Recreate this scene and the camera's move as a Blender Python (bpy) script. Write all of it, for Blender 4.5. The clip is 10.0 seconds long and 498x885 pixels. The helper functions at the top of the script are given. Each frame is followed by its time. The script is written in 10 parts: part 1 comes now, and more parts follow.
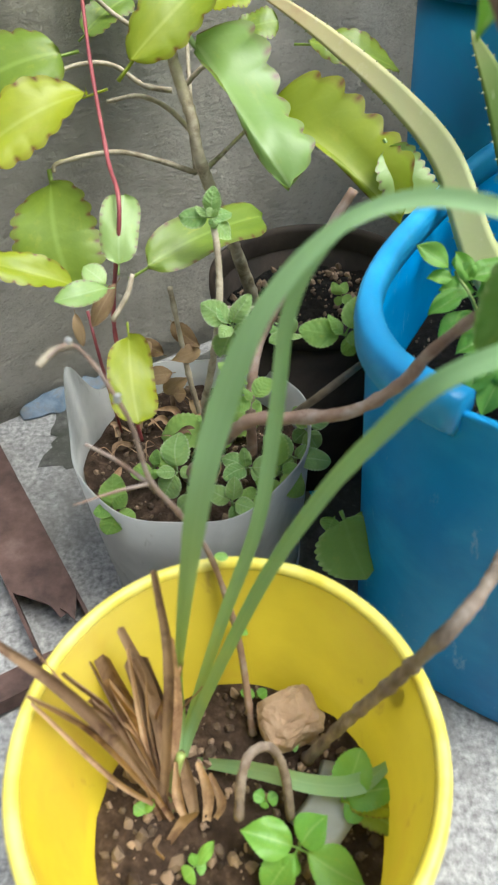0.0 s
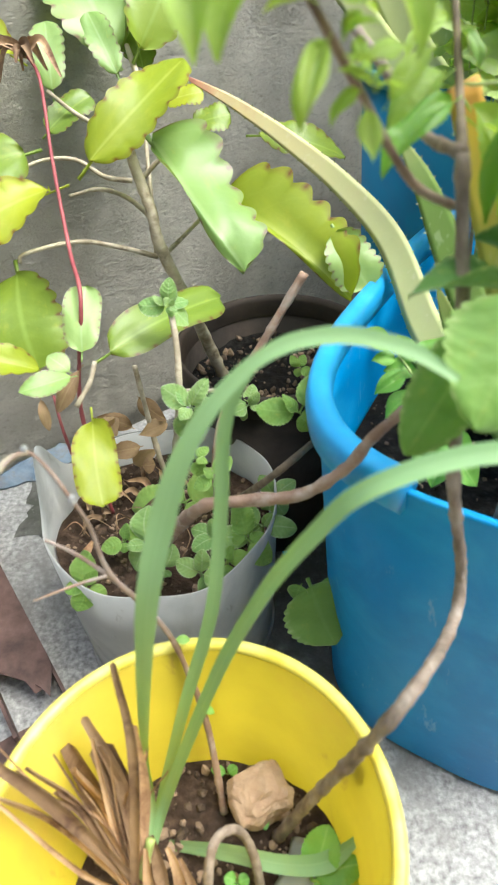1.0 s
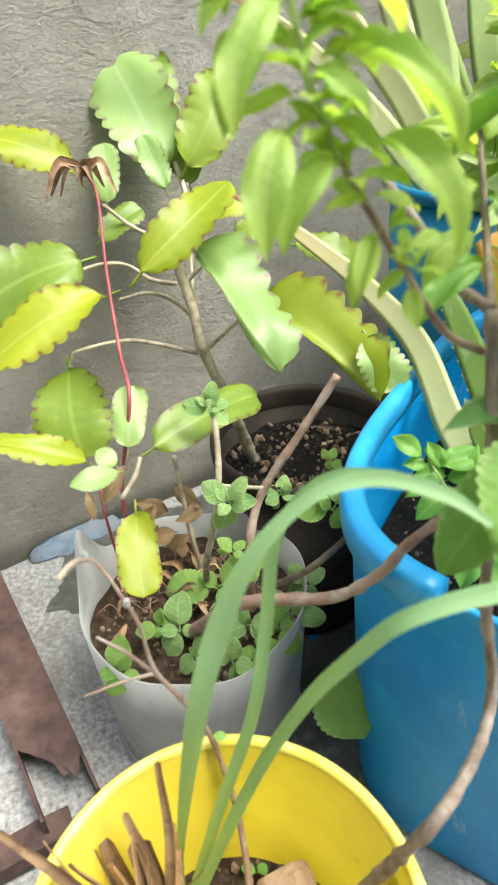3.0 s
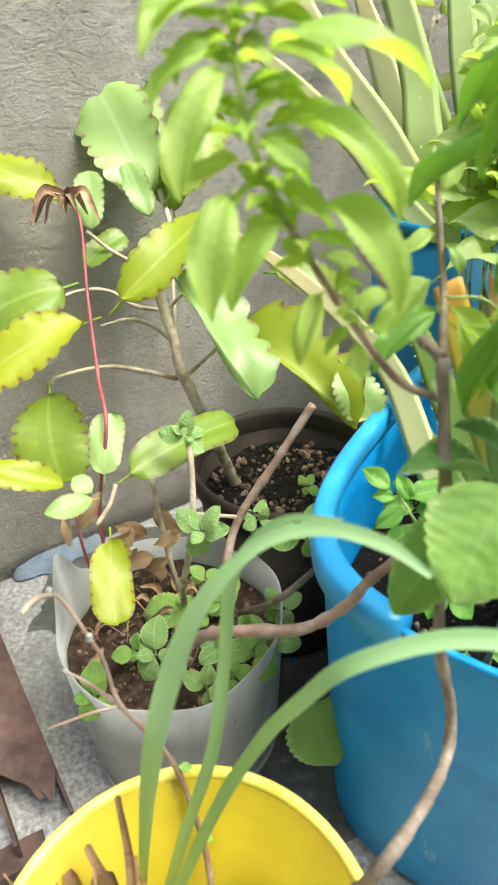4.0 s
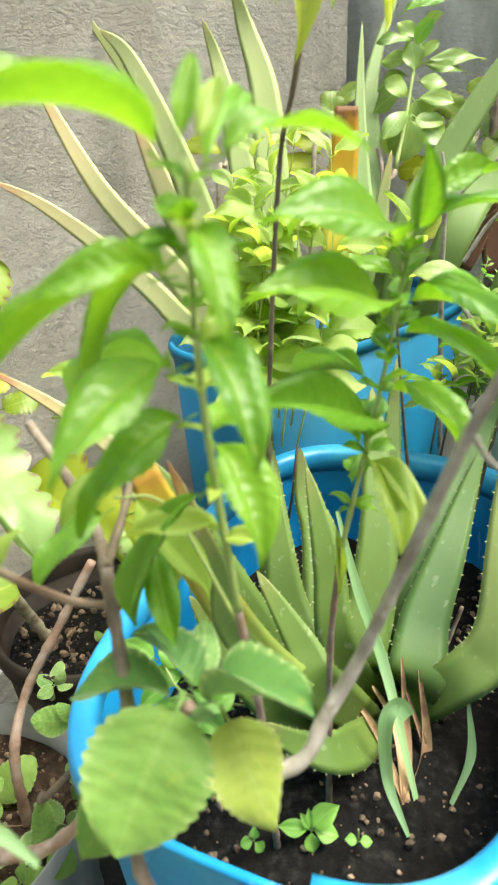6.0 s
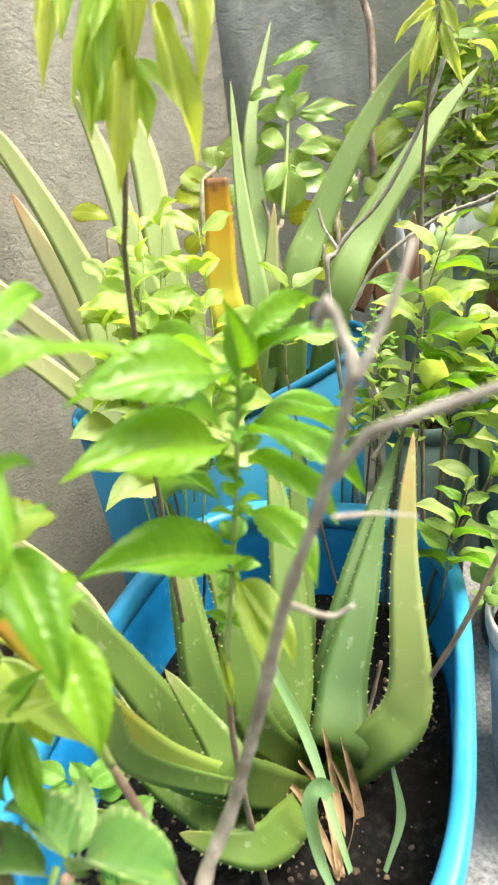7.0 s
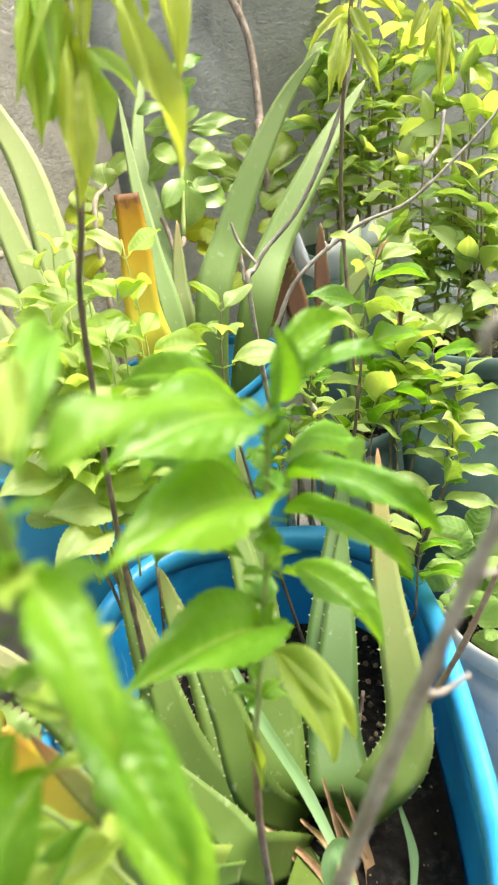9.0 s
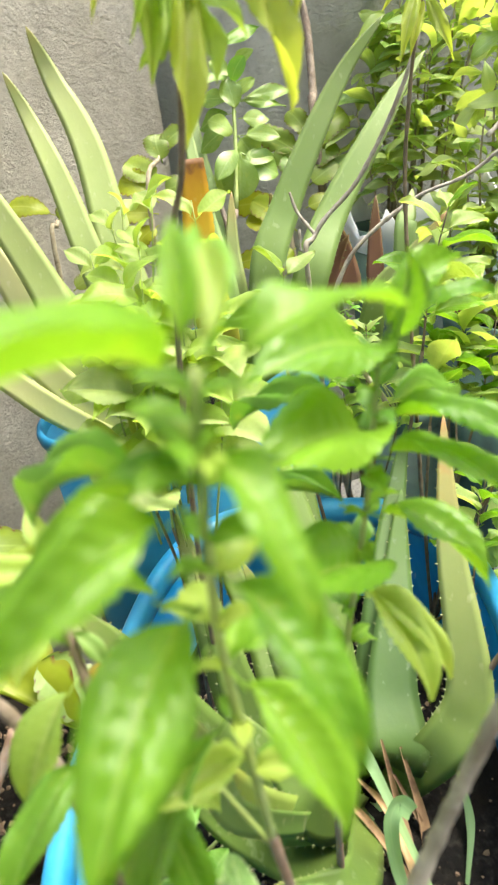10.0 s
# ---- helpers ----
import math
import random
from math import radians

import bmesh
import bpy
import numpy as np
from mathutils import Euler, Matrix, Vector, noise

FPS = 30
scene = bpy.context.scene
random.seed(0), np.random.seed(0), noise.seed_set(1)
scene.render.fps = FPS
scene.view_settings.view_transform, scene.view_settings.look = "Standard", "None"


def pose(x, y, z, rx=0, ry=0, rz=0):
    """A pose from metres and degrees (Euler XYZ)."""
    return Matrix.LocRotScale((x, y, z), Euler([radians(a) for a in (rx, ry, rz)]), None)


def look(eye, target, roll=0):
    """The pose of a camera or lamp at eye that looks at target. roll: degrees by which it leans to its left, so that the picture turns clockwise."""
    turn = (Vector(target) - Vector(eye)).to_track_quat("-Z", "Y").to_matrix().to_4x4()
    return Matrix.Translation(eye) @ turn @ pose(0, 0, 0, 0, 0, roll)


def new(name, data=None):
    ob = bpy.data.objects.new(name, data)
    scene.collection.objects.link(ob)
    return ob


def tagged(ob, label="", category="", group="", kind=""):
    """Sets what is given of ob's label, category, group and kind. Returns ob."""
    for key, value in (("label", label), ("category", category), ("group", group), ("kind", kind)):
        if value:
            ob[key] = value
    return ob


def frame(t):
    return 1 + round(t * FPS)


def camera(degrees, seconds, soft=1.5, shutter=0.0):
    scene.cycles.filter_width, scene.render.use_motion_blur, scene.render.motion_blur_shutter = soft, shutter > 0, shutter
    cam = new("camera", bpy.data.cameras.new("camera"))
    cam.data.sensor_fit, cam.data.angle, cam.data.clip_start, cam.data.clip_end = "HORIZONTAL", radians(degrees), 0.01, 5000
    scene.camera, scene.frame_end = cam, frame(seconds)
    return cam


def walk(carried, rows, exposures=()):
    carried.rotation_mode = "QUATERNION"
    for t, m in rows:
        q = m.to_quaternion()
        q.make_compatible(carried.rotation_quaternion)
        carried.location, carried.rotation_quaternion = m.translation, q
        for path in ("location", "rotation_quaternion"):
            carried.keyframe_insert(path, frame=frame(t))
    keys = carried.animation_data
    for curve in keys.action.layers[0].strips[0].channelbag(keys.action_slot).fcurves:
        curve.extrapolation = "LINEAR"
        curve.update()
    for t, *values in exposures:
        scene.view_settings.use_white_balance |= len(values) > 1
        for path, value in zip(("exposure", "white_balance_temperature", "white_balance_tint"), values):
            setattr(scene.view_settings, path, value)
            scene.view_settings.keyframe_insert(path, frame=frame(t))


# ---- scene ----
cam = camera(42.1, 10.0, 2.1)
cam.data.dof.use_dof, cam.data.dof.focus_distance, cam.data.dof.aperture_fstop = True, 0.95, 10.0
PATH = [
    (0, (0.027, 0.019, 0.750), (-0.056, 1.463, -0.631), -3.2),
    (0.5, (0.051, 0.022, 0.788), (-0.031, 1.546, -0.504), -4.4),
    (1, (0.056, 0.025, 0.792), (0.019, 1.557, -0.494), -4.1),
    (1.5, (0.049, 0.030, 0.800), (-0.002, 1.590, -0.449), -4.8),
    (2, (0.041, 0.031, 0.813), (-0.023, 1.633, -0.382), -4.9),
    (2.5, (0.037, 0.017, 0.831), (-0.044, 1.648, -0.324), -4.4),
    (4, (0.066, 0.021, 0.868), (-0.008, 1.688, -0.234), -3.0),
    (4.5, (0.094, 0.041, 0.881), (0.045, 1.728, -0.191), -3.0),
    (5, (0.131, 0.047, 0.901), (0.190, 1.799, -0.063), -1.7),
    (5.5, (0.181, 0.058, 0.919), (0.284, 1.836, 0.010), -3.4),
    (6, (0.224, 0.071, 0.916), (0.470, 1.849, 0.035), -2.8),
    (6.2, (0.241, 0.071, 0.920), (0.495, 1.855, 0.052), -3.7),
    (7.3, (0.308, 0.111, 0.994), (0.794, 1.864, 0.162), -8.8),
    (7.5, (0.301, 0.131, 0.992), (0.847, 1.875, 0.180), -9.4),
    (8, (0.290, 0.152, 0.999), (0.962, 1.856, 0.196), -8.7),
    (8.5, (0.277, 0.169, 0.985), (0.983, 1.841, 0.144), -9.2),
    (9, (0.242, 0.182, 0.981), (0.998, 1.829, 0.134), -8.3),
    (9.5, (0.2255, 0.187, 0.976), (0.960, 1.851, 0.142), -9.2),
    (10, (0.191, 0.191, 0.962), (0.873, 1.858, 0.093), -7.9),
]
walk(cam, [(t, look(eye, target, roll)) for t, eye, target, roll in PATH],
     [(0, 0.55, 6050, 6), (0.5, 0.93, 6100, 6), (1, 1.0, 6150, 6), (2.5, 1.04, 6300, 6), (4, 1.06, 6520, 4.5), (5, 1.17, 6700, 3), (5.5, 1.12, 6750, 3.5), (6.2, 1.23, 6800, 4), (7.5, 1.39, 7100, 7), (10, 1.28, 7050, 7)])


# ---- world and light ----
world = bpy.data.worlds.new("sky")
scene.world = world
world.use_nodes = True
wn, wl = world.node_tree.nodes, world.node_tree.links
sky = wn.new("ShaderNodeTexSky")
sky.sky_type = "NISHITA"
sky.sun_disc = False
sky.sun_elevation, sky.sun_rotation = radians(65), radians(103)
sky.air_density, sky.dust_density, sky.ozone_density = 1.2, 4.0, 1.0
wl.new(sky.outputs["Color"], wn["Background"].inputs["Color"])
wn["Background"].inputs["Strength"].default_value = 0.25
sun = new("sun", bpy.data.lights.new("sun", "SUN"))
sun.data.energy, sun.data.angle, sun.data.color = 2.3, radians(30), (1.0, 0.985, 0.93)
sun.matrix_world = look((1.5, -0.35, 3.3), (0, 0, 0))


# ---- materials ----
def nodes_of(name):
    m = bpy.data.materials.new(name)
    m.use_nodes = True
    return m, m.node_tree.nodes, m.node_tree.links, m.node_tree.nodes["Principled BSDF"]


def ramp(nodes, links, source, stops):
    r = nodes.new("ShaderNodeValToRGB")
    while len(r.color_ramp.elements) < len(stops):
        r.color_ramp.elements.new(0.5)
    for e, (p, c) in zip(r.color_ramp.elements, stops):
        e.position, e.color = p, (*c, 1)
    links.new(source, r.inputs["Fac"])
    return r.outputs["Color"]


def grain(nodes, links, scale, detail=5.0, rough=0.6, stretch=None, warp=0.0):
    tc = nodes.new("ShaderNodeTexCoord")
    n = nodes.new("ShaderNodeTexNoise")
    n.inputs["Scale"].default_value, n.inputs["Detail"].default_value = scale, detail
    n.inputs["Roughness"].default_value, n.inputs["Distortion"].default_value = rough, warp
    source = tc.outputs["Object"]
    if stretch:
        mp = nodes.new("ShaderNodeMapping")
        mp.inputs["Scale"].default_value = stretch
        links.new(source, mp.inputs["Vector"])
        source = mp.outputs["Vector"]
    links.new(source, n.inputs["Vector"])
    return n.outputs["Fac"]


def mixed(nodes, links, a, b, fac, mode="MIX"):
    m = nodes.new("ShaderNodeMix")
    m.data_type, m.blend_type = "RGBA", mode
    for sock, v in ((m.inputs[6], a), (m.inputs[7], b), (m.inputs[0], fac)):
        if isinstance(v, (int, float)):
            sock.default_value = v
        elif isinstance(v, tuple):
            sock.default_value = (*v, 1)
        else:
            links.new(v, sock)
    return m.outputs[2]


def relief(nodes, links, bsdf, heights):
    """Bump from a list of (height output, strength, distance), one over the other."""
    last = None
    for h, strength, dist in heights:
        b = nodes.new("ShaderNodeBump")
        b.inputs["Strength"].default_value, b.inputs["Distance"].default_value = strength, dist
        links.new(h, b.inputs["Height"])
        if last:
            links.new(last, b.inputs["Normal"])
        last = b.outputs["Normal"]
    links.new(last, bsdf.inputs["Normal"])


def surface(name, stops, scale, rough=0.6, bump=(0.3, 0.002, 60), stain=None, stain_scale=4.0, stretch=None, metal=0.0, spec=0.5, vary=0.0, island=False, fleck=None, fleck_scale=45.0, see=0.0):
    m, n, l, p = nodes_of(name)
    g = grain(n, l, scale, stretch=stretch)
    col = ramp(n, l, g, stops)
    if stain:
        s = grain(n, l, stain_scale, 6.0, 0.65, warp=0.6)
        mask = ramp(n, l, s, [(0.48, (0, 0, 0)), (0.66, (1, 1, 1))])
        col = mixed(n, l, col, stain, mask)
    if fleck:
        s = grain(n, l, fleck_scale, 4.0, 0.7, (1, 1, 0.35), 0.4)
        col = mixed(n, l, col, fleck, ramp(n, l, s, [(0.63, (0, 0, 0)), (0.72, (0.55, 0.55, 0.55))]))
    if vary:
        chance = n.new("ShaderNodeNewGeometry").outputs["Random Per Island"] if island else n.new("ShaderNodeObjectInfo").outputs["Random"]
        col = mixed(n, l, col, ramp(n, l, chance, [(0.0, (1 - vary, 1 - 1.05 * vary, 1 - 1.1 * vary)), (0.5, (1, 1, 1)), (1.0, (1 + vary, 1 + 0.95 * vary, 1 + 0.9 * vary))]), 1.0, "MULTIPLY")
    l.new(col, p.inputs["Base Color"])
    p.inputs["Roughness"].default_value, p.inputs["Metallic"].default_value = rough, metal
    p.inputs["Specular IOR Level"].default_value = spec
    relief(n, l, p, [(grain(n, l, bump[2], 6.0, stretch=stretch), bump[0], bump[1])])
    if see:
        tr = n.new("ShaderNodeBsdfTranslucent")
        l.new(col, tr.inputs["Color"])
        mx = n.new("ShaderNodeMixShader")
        mx.inputs["Fac"].default_value = see
        l.new(p.outputs[0], mx.inputs[1])
        l.new(tr.outputs[0], mx.inputs[2])
        l.new(mx.outputs[0], n["Material Output"].inputs["Surface"])
    return m


def stucco(name, pale, mid, dark, stain, lo, hi):
    m, n, l, p = nodes_of(name)
    col = ramp(n, l, grain(n, l, 9, 8, 0.65), [(0.3, mid), (0.62, pale)])
    pits = grain(n, l, 75, 6, 0.6, (1, 1, 2.2))
    col = mixed(n, l, col, dark, ramp(n, l, pits, [(0.28, (0.45, 0.45, 0.45)), (0.45, (0, 0, 0))]))
    patch = ramp(n, l, grain(n, l, 2.3, 7, 0.6, (1, 1, 0.5), 0.8), [(lo, (0, 0, 0)), (hi, (1, 1, 1))])
    col = mixed(n, l, col, stain, patch)
    l.new(col, p.inputs["Base Color"])
    p.inputs["Roughness"].default_value = 0.92
    p.inputs["Specular IOR Level"].default_value = 0.2
    relief(n, l, p, [(grain(n, l, 34, 7, 0.7, (1, 1, 1.9), 1.2), 1.0, 0.013), (grain(n, l, 120, 5, 0.7, (1, 1, 1.3), 0.5), 0.9, 0.004)])
    return m


def foliage(name, deep, fresh, rib, rough=0.38, see=0.4, margin=None, veins=9.0, fuzz=0.0, quilt=0.12, notches=8.0):
    """A leaf: two greens by leaf and by patch, a paler rib and side veins, light passing through the blade."""
    m, n, l, p = nodes_of(name)
    uv = n.new("ShaderNodeUVMap")
    sep = n.new("ShaderNodeSeparateXYZ")
    l.new(uv.outputs["UV"], sep.inputs["Vector"])

    def calc(op, a, b=None, c=None):
        k = n.new("ShaderNodeMath")
        k.operation = op
        for s, v in zip(k.inputs, (a, b, c)):
            if v is None:
                continue
            if isinstance(v, (int, float)):
                s.default_value = v
            else:
                l.new(v, s)
        return k.outputs[0]

    across = calc("ABSOLUTE", calc("MULTIPLY_ADD", sep.outputs["X"], 2.0, -1.0))
    info = n.new("ShaderNodeObjectInfo")
    patch = grain(n, l, 3.5, 4)
    tone = calc("ADD", calc("MULTIPLY", info.outputs["Random"], 0.55), calc("MULTIPLY", patch, 0.6))
    col = ramp(n, l, tone, [(0.15, deep), (0.85, fresh)])
    ribs = ramp(n, l, across, [(0.02, (1, 1, 1)), (0.09, (0, 0, 0))])
    bent = calc("MULTIPLY_ADD", grain(n, l, 9, 2), 0.1, calc("SUBTRACT", sep.outputs["Y"], calc("MULTIPLY", calc("POWER", across, 1.3), 0.24)))
    side = calc("PINGPONG", calc("MULTIPLY", bent, veins), 0.5)
    if veins < 1:
        side = calc("PINGPONG", calc("MULTIPLY", across, 5.0), 0.5)
    vein = ramp(n, l, side, [(0.0, (1, 1, 1)), (0.13, (0, 0, 0))])
    col = mixed(n, l, col, rib, calc("MULTIPLY", ribs, 0.42))
    worn = ramp(n, l, grain(n, l, 5.5, 5, 0.65), [(0.58, (0, 0, 0)), (0.72, (0.4, 0.4, 0.4))])
    col = mixed(n, l, col, tuple(0.5 * a + 0.5 * b for a, b in zip(fresh, (0.5, 0.46, 0.06))), worn)
    col = mixed(n, l, col, rib, calc("MULTIPLY", vein, 0.03 + 0.2 * min(quilt, 0.32)))
    if margin:
        edge = ramp(n, l, across, [(0.8, (0, 0, 0)), (0.92, (1, 1, 1))])
        notch = ramp(n, l, calc("PINGPONG", calc("MULTIPLY", sep.outputs["Y"], notches), 0.5), [(0.0, (1, 1, 1)), (0.22, (0.3, 0.3, 0.3))])
        col = mixed(n, l, col, margin, calc("MULTIPLY", calc("MULTIPLY", edge, notch), 0.9))
    l.new(col, p.inputs["Base Color"])
    l.new(calc("MULTIPLY_ADD", grain(n, l, 6, 4), 0.3, rough - 0.13), p.inputs["Roughness"])
    if fuzz:
        p.inputs["Sheen Weight"].default_value = fuzz
    relief(n, l, p, [(side, quilt, 0.0018), (grain(n, l, 40, 3), 0.2, 0.0008)])
    tr = n.new("ShaderNodeBsdfTranslucent")
    warm = mixed(n, l, col, (1.25, 1.2, 0.45), 1.0, "MULTIPLY")
    l.new(warm, tr.inputs["Color"])
    mx = n.new("ShaderNodeMixShader")
    mx.inputs["Fac"].default_value = see
    l.new(p.outputs[0], mx.inputs[1])
    l.new(tr.outputs[0], mx.inputs[2])
    l.new(mx.outputs[0], n["Material Output"].inputs["Surface"])
    return m


def fleshy(name, stops, spot, rough=0.52):
    """A thick aloe leaf: tone along its length, pale flecks."""
    m, n, l, p = nodes_of(name)
    uv = n.new("ShaderNodeUVMap")
    sep = n.new("ShaderNodeSeparateXYZ")
    l.new(uv.outputs["UV"], sep.inputs["Vector"])
    wob = n.new("ShaderNodeMath")
    wob.operation = "MULTIPLY_ADD"
    l.new(grain(n, l, 22, 4), wob.inputs[0])
    wob.inputs[1].default_value = 0.3
    l.new(sep.outputs["Y"], wob.inputs[2])
    off = n.new("ShaderNodeMath")
    off.operation = "SUBTRACT"
    l.new(wob.outputs[0], off.inputs[0])
    off.inputs[1].default_value = 0.15
    col = ramp(n, l, off.outputs[0], stops)
    fleck = ramp(n, l, grain(n, l, 85, 2, 0.5, (1, 1, 0.5)), [(0.64, (0, 0, 0)), (0.74, (0.28, 0.28, 0.28))])
    col = mixed(n, l, col, spot, fleck)
    l.new(col, p.inputs["Base Color"])
    p.inputs["Roughness"].default_value = rough
    p.inputs["Specular IOR Level"].default_value = 0.3
    p.inputs["Subsurface Weight"].default_value = 0.18
    p.inputs["Subsurface Radius"].default_value = (0.01, 0.012, 0.004)
    p.inputs["Subsurface Scale"].default_value = 0.6
    relief(n, l, p, [(grain(n, l, 55, 5, 0.6, (1, 1, 0.3)), 0.25, 0.0015)])
    return m


WALL = stucco("grey_stucco", (0.54, 0.52, 0.455), (0.4, 0.38, 0.325), (0.17, 0.16, 0.14), (0.36, 0.34, 0.285), 0.46, 0.7)
DARK_WALL = stucco("weathered_render", (0.58, 0.59, 0.54), (0.46, 0.47, 0.43), (0.17, 0.17, 0.155), (0.29, 0.3, 0.265), 0.42, 0.62)
FLOOR = surface("concrete_floor", [(0.3, (0.17, 0.17, 0.165)), (0.5, (0.33, 0.33, 0.32)), (0.72, (0.52, 0.52, 0.5))], 110, 0.85,
                (0.8, 0.004, 110), (0.2, 0.197, 0.185), 5.0)
# Dark tones stand for damp dirt and for shade between the pots.
DIRT_SHADE = surface("dirt_and_shade", [(0.3, (0.05, 0.05, 0.043)), (0.55, (0.1, 0.1, 0.088)), (0.8, (0.19, 0.19, 0.17))], 55, 0.75, (0.6, 0.003, 90), (0.06, 0.065, 0.05), 9.0, fleck=(0.3, 0.29, 0.26), fleck_scale=120.0)
YELLOW = surface("yellow_plastic", [(0.3, (0.42, 0.33, 0.012)), (0.7, (0.55, 0.44, 0.02))], 7, 0.38, (0.12, 0.001, 30), (0.47, 0.33, 0.02), 5.0, fleck=(0.3, 0.2, 0.03), fleck_scale=30.0)
YELLOW_RIM = surface("pale_yellow_rim", [(0.3, (0.8, 0.67, 0.06)), (0.7, (0.9, 0.82, 0.22))], 30, 0.4, (0.1, 0.001, 60))
BLUE = surface("blue_plastic", [(0.35, (0.004, 0.21, 0.56)), (0.7, (0.006, 0.29, 0.68))], 6, 0.42, (0.3, 0.0018, 22), (0.02, 0.33, 0.7), 7.0, spec=0.3, fleck=(0.36, 0.56, 0.76), fleck_scale=38.0)
# Lighter blue: the bright light on the rim's top is in its colour.
BLUE_RIM = surface("painted_light_blue_rim", [(0.3, (0.01, 0.25, 0.58)), (0.7, (0.035, 0.36, 0.7))], 14, 0.33, (0.12, 0.001, 50), (0.06, 0.42, 0.76), 9.0)
# Blue made darker to carry the shade in which the bin stands.
BIN_BLUE = surface("shade_darkened_blue_plastic", [(0.35, (0.005, 0.13, 0.25)), (0.7, (0.008, 0.17, 0.31))], 6, 0.5, (0.1, 0.001, 25), (0.012, 0.13, 0.26), 5.0, spec=0.25)
WHITE = surface("milky_plastic", [(0.35, (0.56, 0.57, 0.555)), (0.7, (0.7, 0.71, 0.69))], 6, 0.42, (0.1, 0.001, 30), (0.42, 0.44, 0.43), 4.5, fleck=(0.26, 0.25, 0.22), fleck_scale=34.0, see=0.42)
GREY_PLASTIC = surface("faded_green_plastic", [(0.35, (0.05, 0.1, 0.09)), (0.7, (0.09, 0.16, 0.14))], 8, 0.55, (0.1, 0.001, 30), (0.05, 0.08, 0.07), 5.0)
BLACK = surface("dusty_black_plastic", [(0.35, (0.017, 0.014, 0.012)), (0.7, (0.05, 0.04, 0.032))], 9, 0.75, (0.4, 0.002, 40), (0.07, 0.05, 0.037), 4.0, spec=0.2)
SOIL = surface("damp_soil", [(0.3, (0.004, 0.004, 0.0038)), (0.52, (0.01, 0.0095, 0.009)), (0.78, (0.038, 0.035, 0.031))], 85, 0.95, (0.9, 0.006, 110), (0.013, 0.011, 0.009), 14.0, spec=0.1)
DRY_SOIL = surface("brown_soil", [(0.3, (0.02, 0.014, 0.01)), (0.52, (0.055, 0.036, 0.025)), (0.78, (0.14, 0.095, 0.065))], 70, 0.95, (0.9, 0.006, 100), (0.035, 0.024, 0.017), 16.0, spec=0.1)
DEAD_WOOD = surface("weathered_twig", [(0.3, (0.24, 0.215, 0.18)), (0.6, (0.42, 0.39, 0.34)), (0.8, (0.58, 0.55, 0.5))], 60, 0.85, (0.7, 0.003, 90), (0.2, 0.17, 0.14), 30.0)
FILM = surface("white_film", [(0.35, (0.66, 0.68, 0.7)), (0.7, (0.8, 0.81, 0.82))], 9, 0.3, (0.2, 0.002, 30), (0.6, 0.62, 0.65), 9.0)
GRIT = surface("tan_grit", [(0.3, (0.1, 0.07, 0.045)), (0.7, (0.24, 0.17, 0.115))], 60, 0.9, (0.5, 0.002, 120), vary=0.75, island=True)
STONE = surface("pink_tan_stone", [(0.3, (0.28, 0.18, 0.11)), (0.55, (0.42, 0.3, 0.2)), (0.75, (0.55, 0.43, 0.31))], 32, 0.9, (0.9, 0.006, 55), (0.42, 0.27, 0.17), 14.0)
BARK = surface("grey_brown_bark", [(0.32, (0.12, 0.09, 0.068)), (0.52, (0.28, 0.225, 0.175)), (0.8, (0.48, 0.42, 0.355))], 70, 0.88, (1.0, 0.004, 100), (0.19, 0.14, 0.105), 30.0, (1, 1, 0.35))
BROWN_STEM = surface("brown_fleshy_stem", [(0.3, (0.17, 0.1, 0.068)), (0.6, (0.31, 0.205, 0.145)), (0.8, (0.45, 0.34, 0.26))], 35, 0.6, (0.4, 0.002, 70), (0.38, 0.31, 0.26), 25.0)
GREY_STEM = surface("grey_ringed_stem", [(0.3, (0.3, 0.25, 0.17)), (0.6, (0.5, 0.44, 0.32)), (0.8, (0.6, 0.54, 0.43))], 45, 0.75, (0.5, 0.002, 80), (0.2, 0.16, 0.1), 30.0)
DARK_STEM = surface("dark_stem", [(0.3, (0.09, 0.07, 0.045)), (0.7, (0.22, 0.17, 0.115))], 60, 0.85, (0.5, 0.002, 90))
TWIG = surface("green_brown_twig", [(0.3, (0.19, 0.165, 0.1)), (0.7, (0.38, 0.33, 0.21))], 60, 0.8, (0.5, 0.002, 90))
RED_STEM = surface("red_stem", [(0.3, (0.22, 0.04, 0.05)), (0.7, (0.38, 0.1, 0.1))], 30, 0.5, (0.2, 0.001, 60))
GREEN_STEM = surface("green_stem", [(0.3, (0.24, 0.34, 0.08)), (0.7, (0.4, 0.48, 0.17))], 30, 0.5, (0.2, 0.001, 60))
STRAW = surface("dry_straw", [(0.3, (0.2, 0.12, 0.06)), (0.55, (0.42, 0.28, 0.16)), (0.8, (0.6, 0.46, 0.29))], 30, 0.85, (0.6, 0.002, 90), (0.12, 0.06, 0.035), 20.0, (1, 1, 0.15), vary=0.5)
RUST = surface("rusted_steel", [(0.3, (0.06, 0.035, 0.03)), (0.55, (0.14, 0.085, 0.07)), (0.8, (0.24, 0.17, 0.145))], 18, 0.75, (0.4, 0.002, 70), (0.05, 0.035, 0.03), 7.0, metal=0.2)
FOAM = surface("blue_grey_paint", [(0.3, (0.1, 0.15, 0.21)), (0.7, (0.24, 0.31, 0.39))], 30, 0.8, (0.6, 0.003, 70), (0.2, 0.2, 0.19), 20.0)

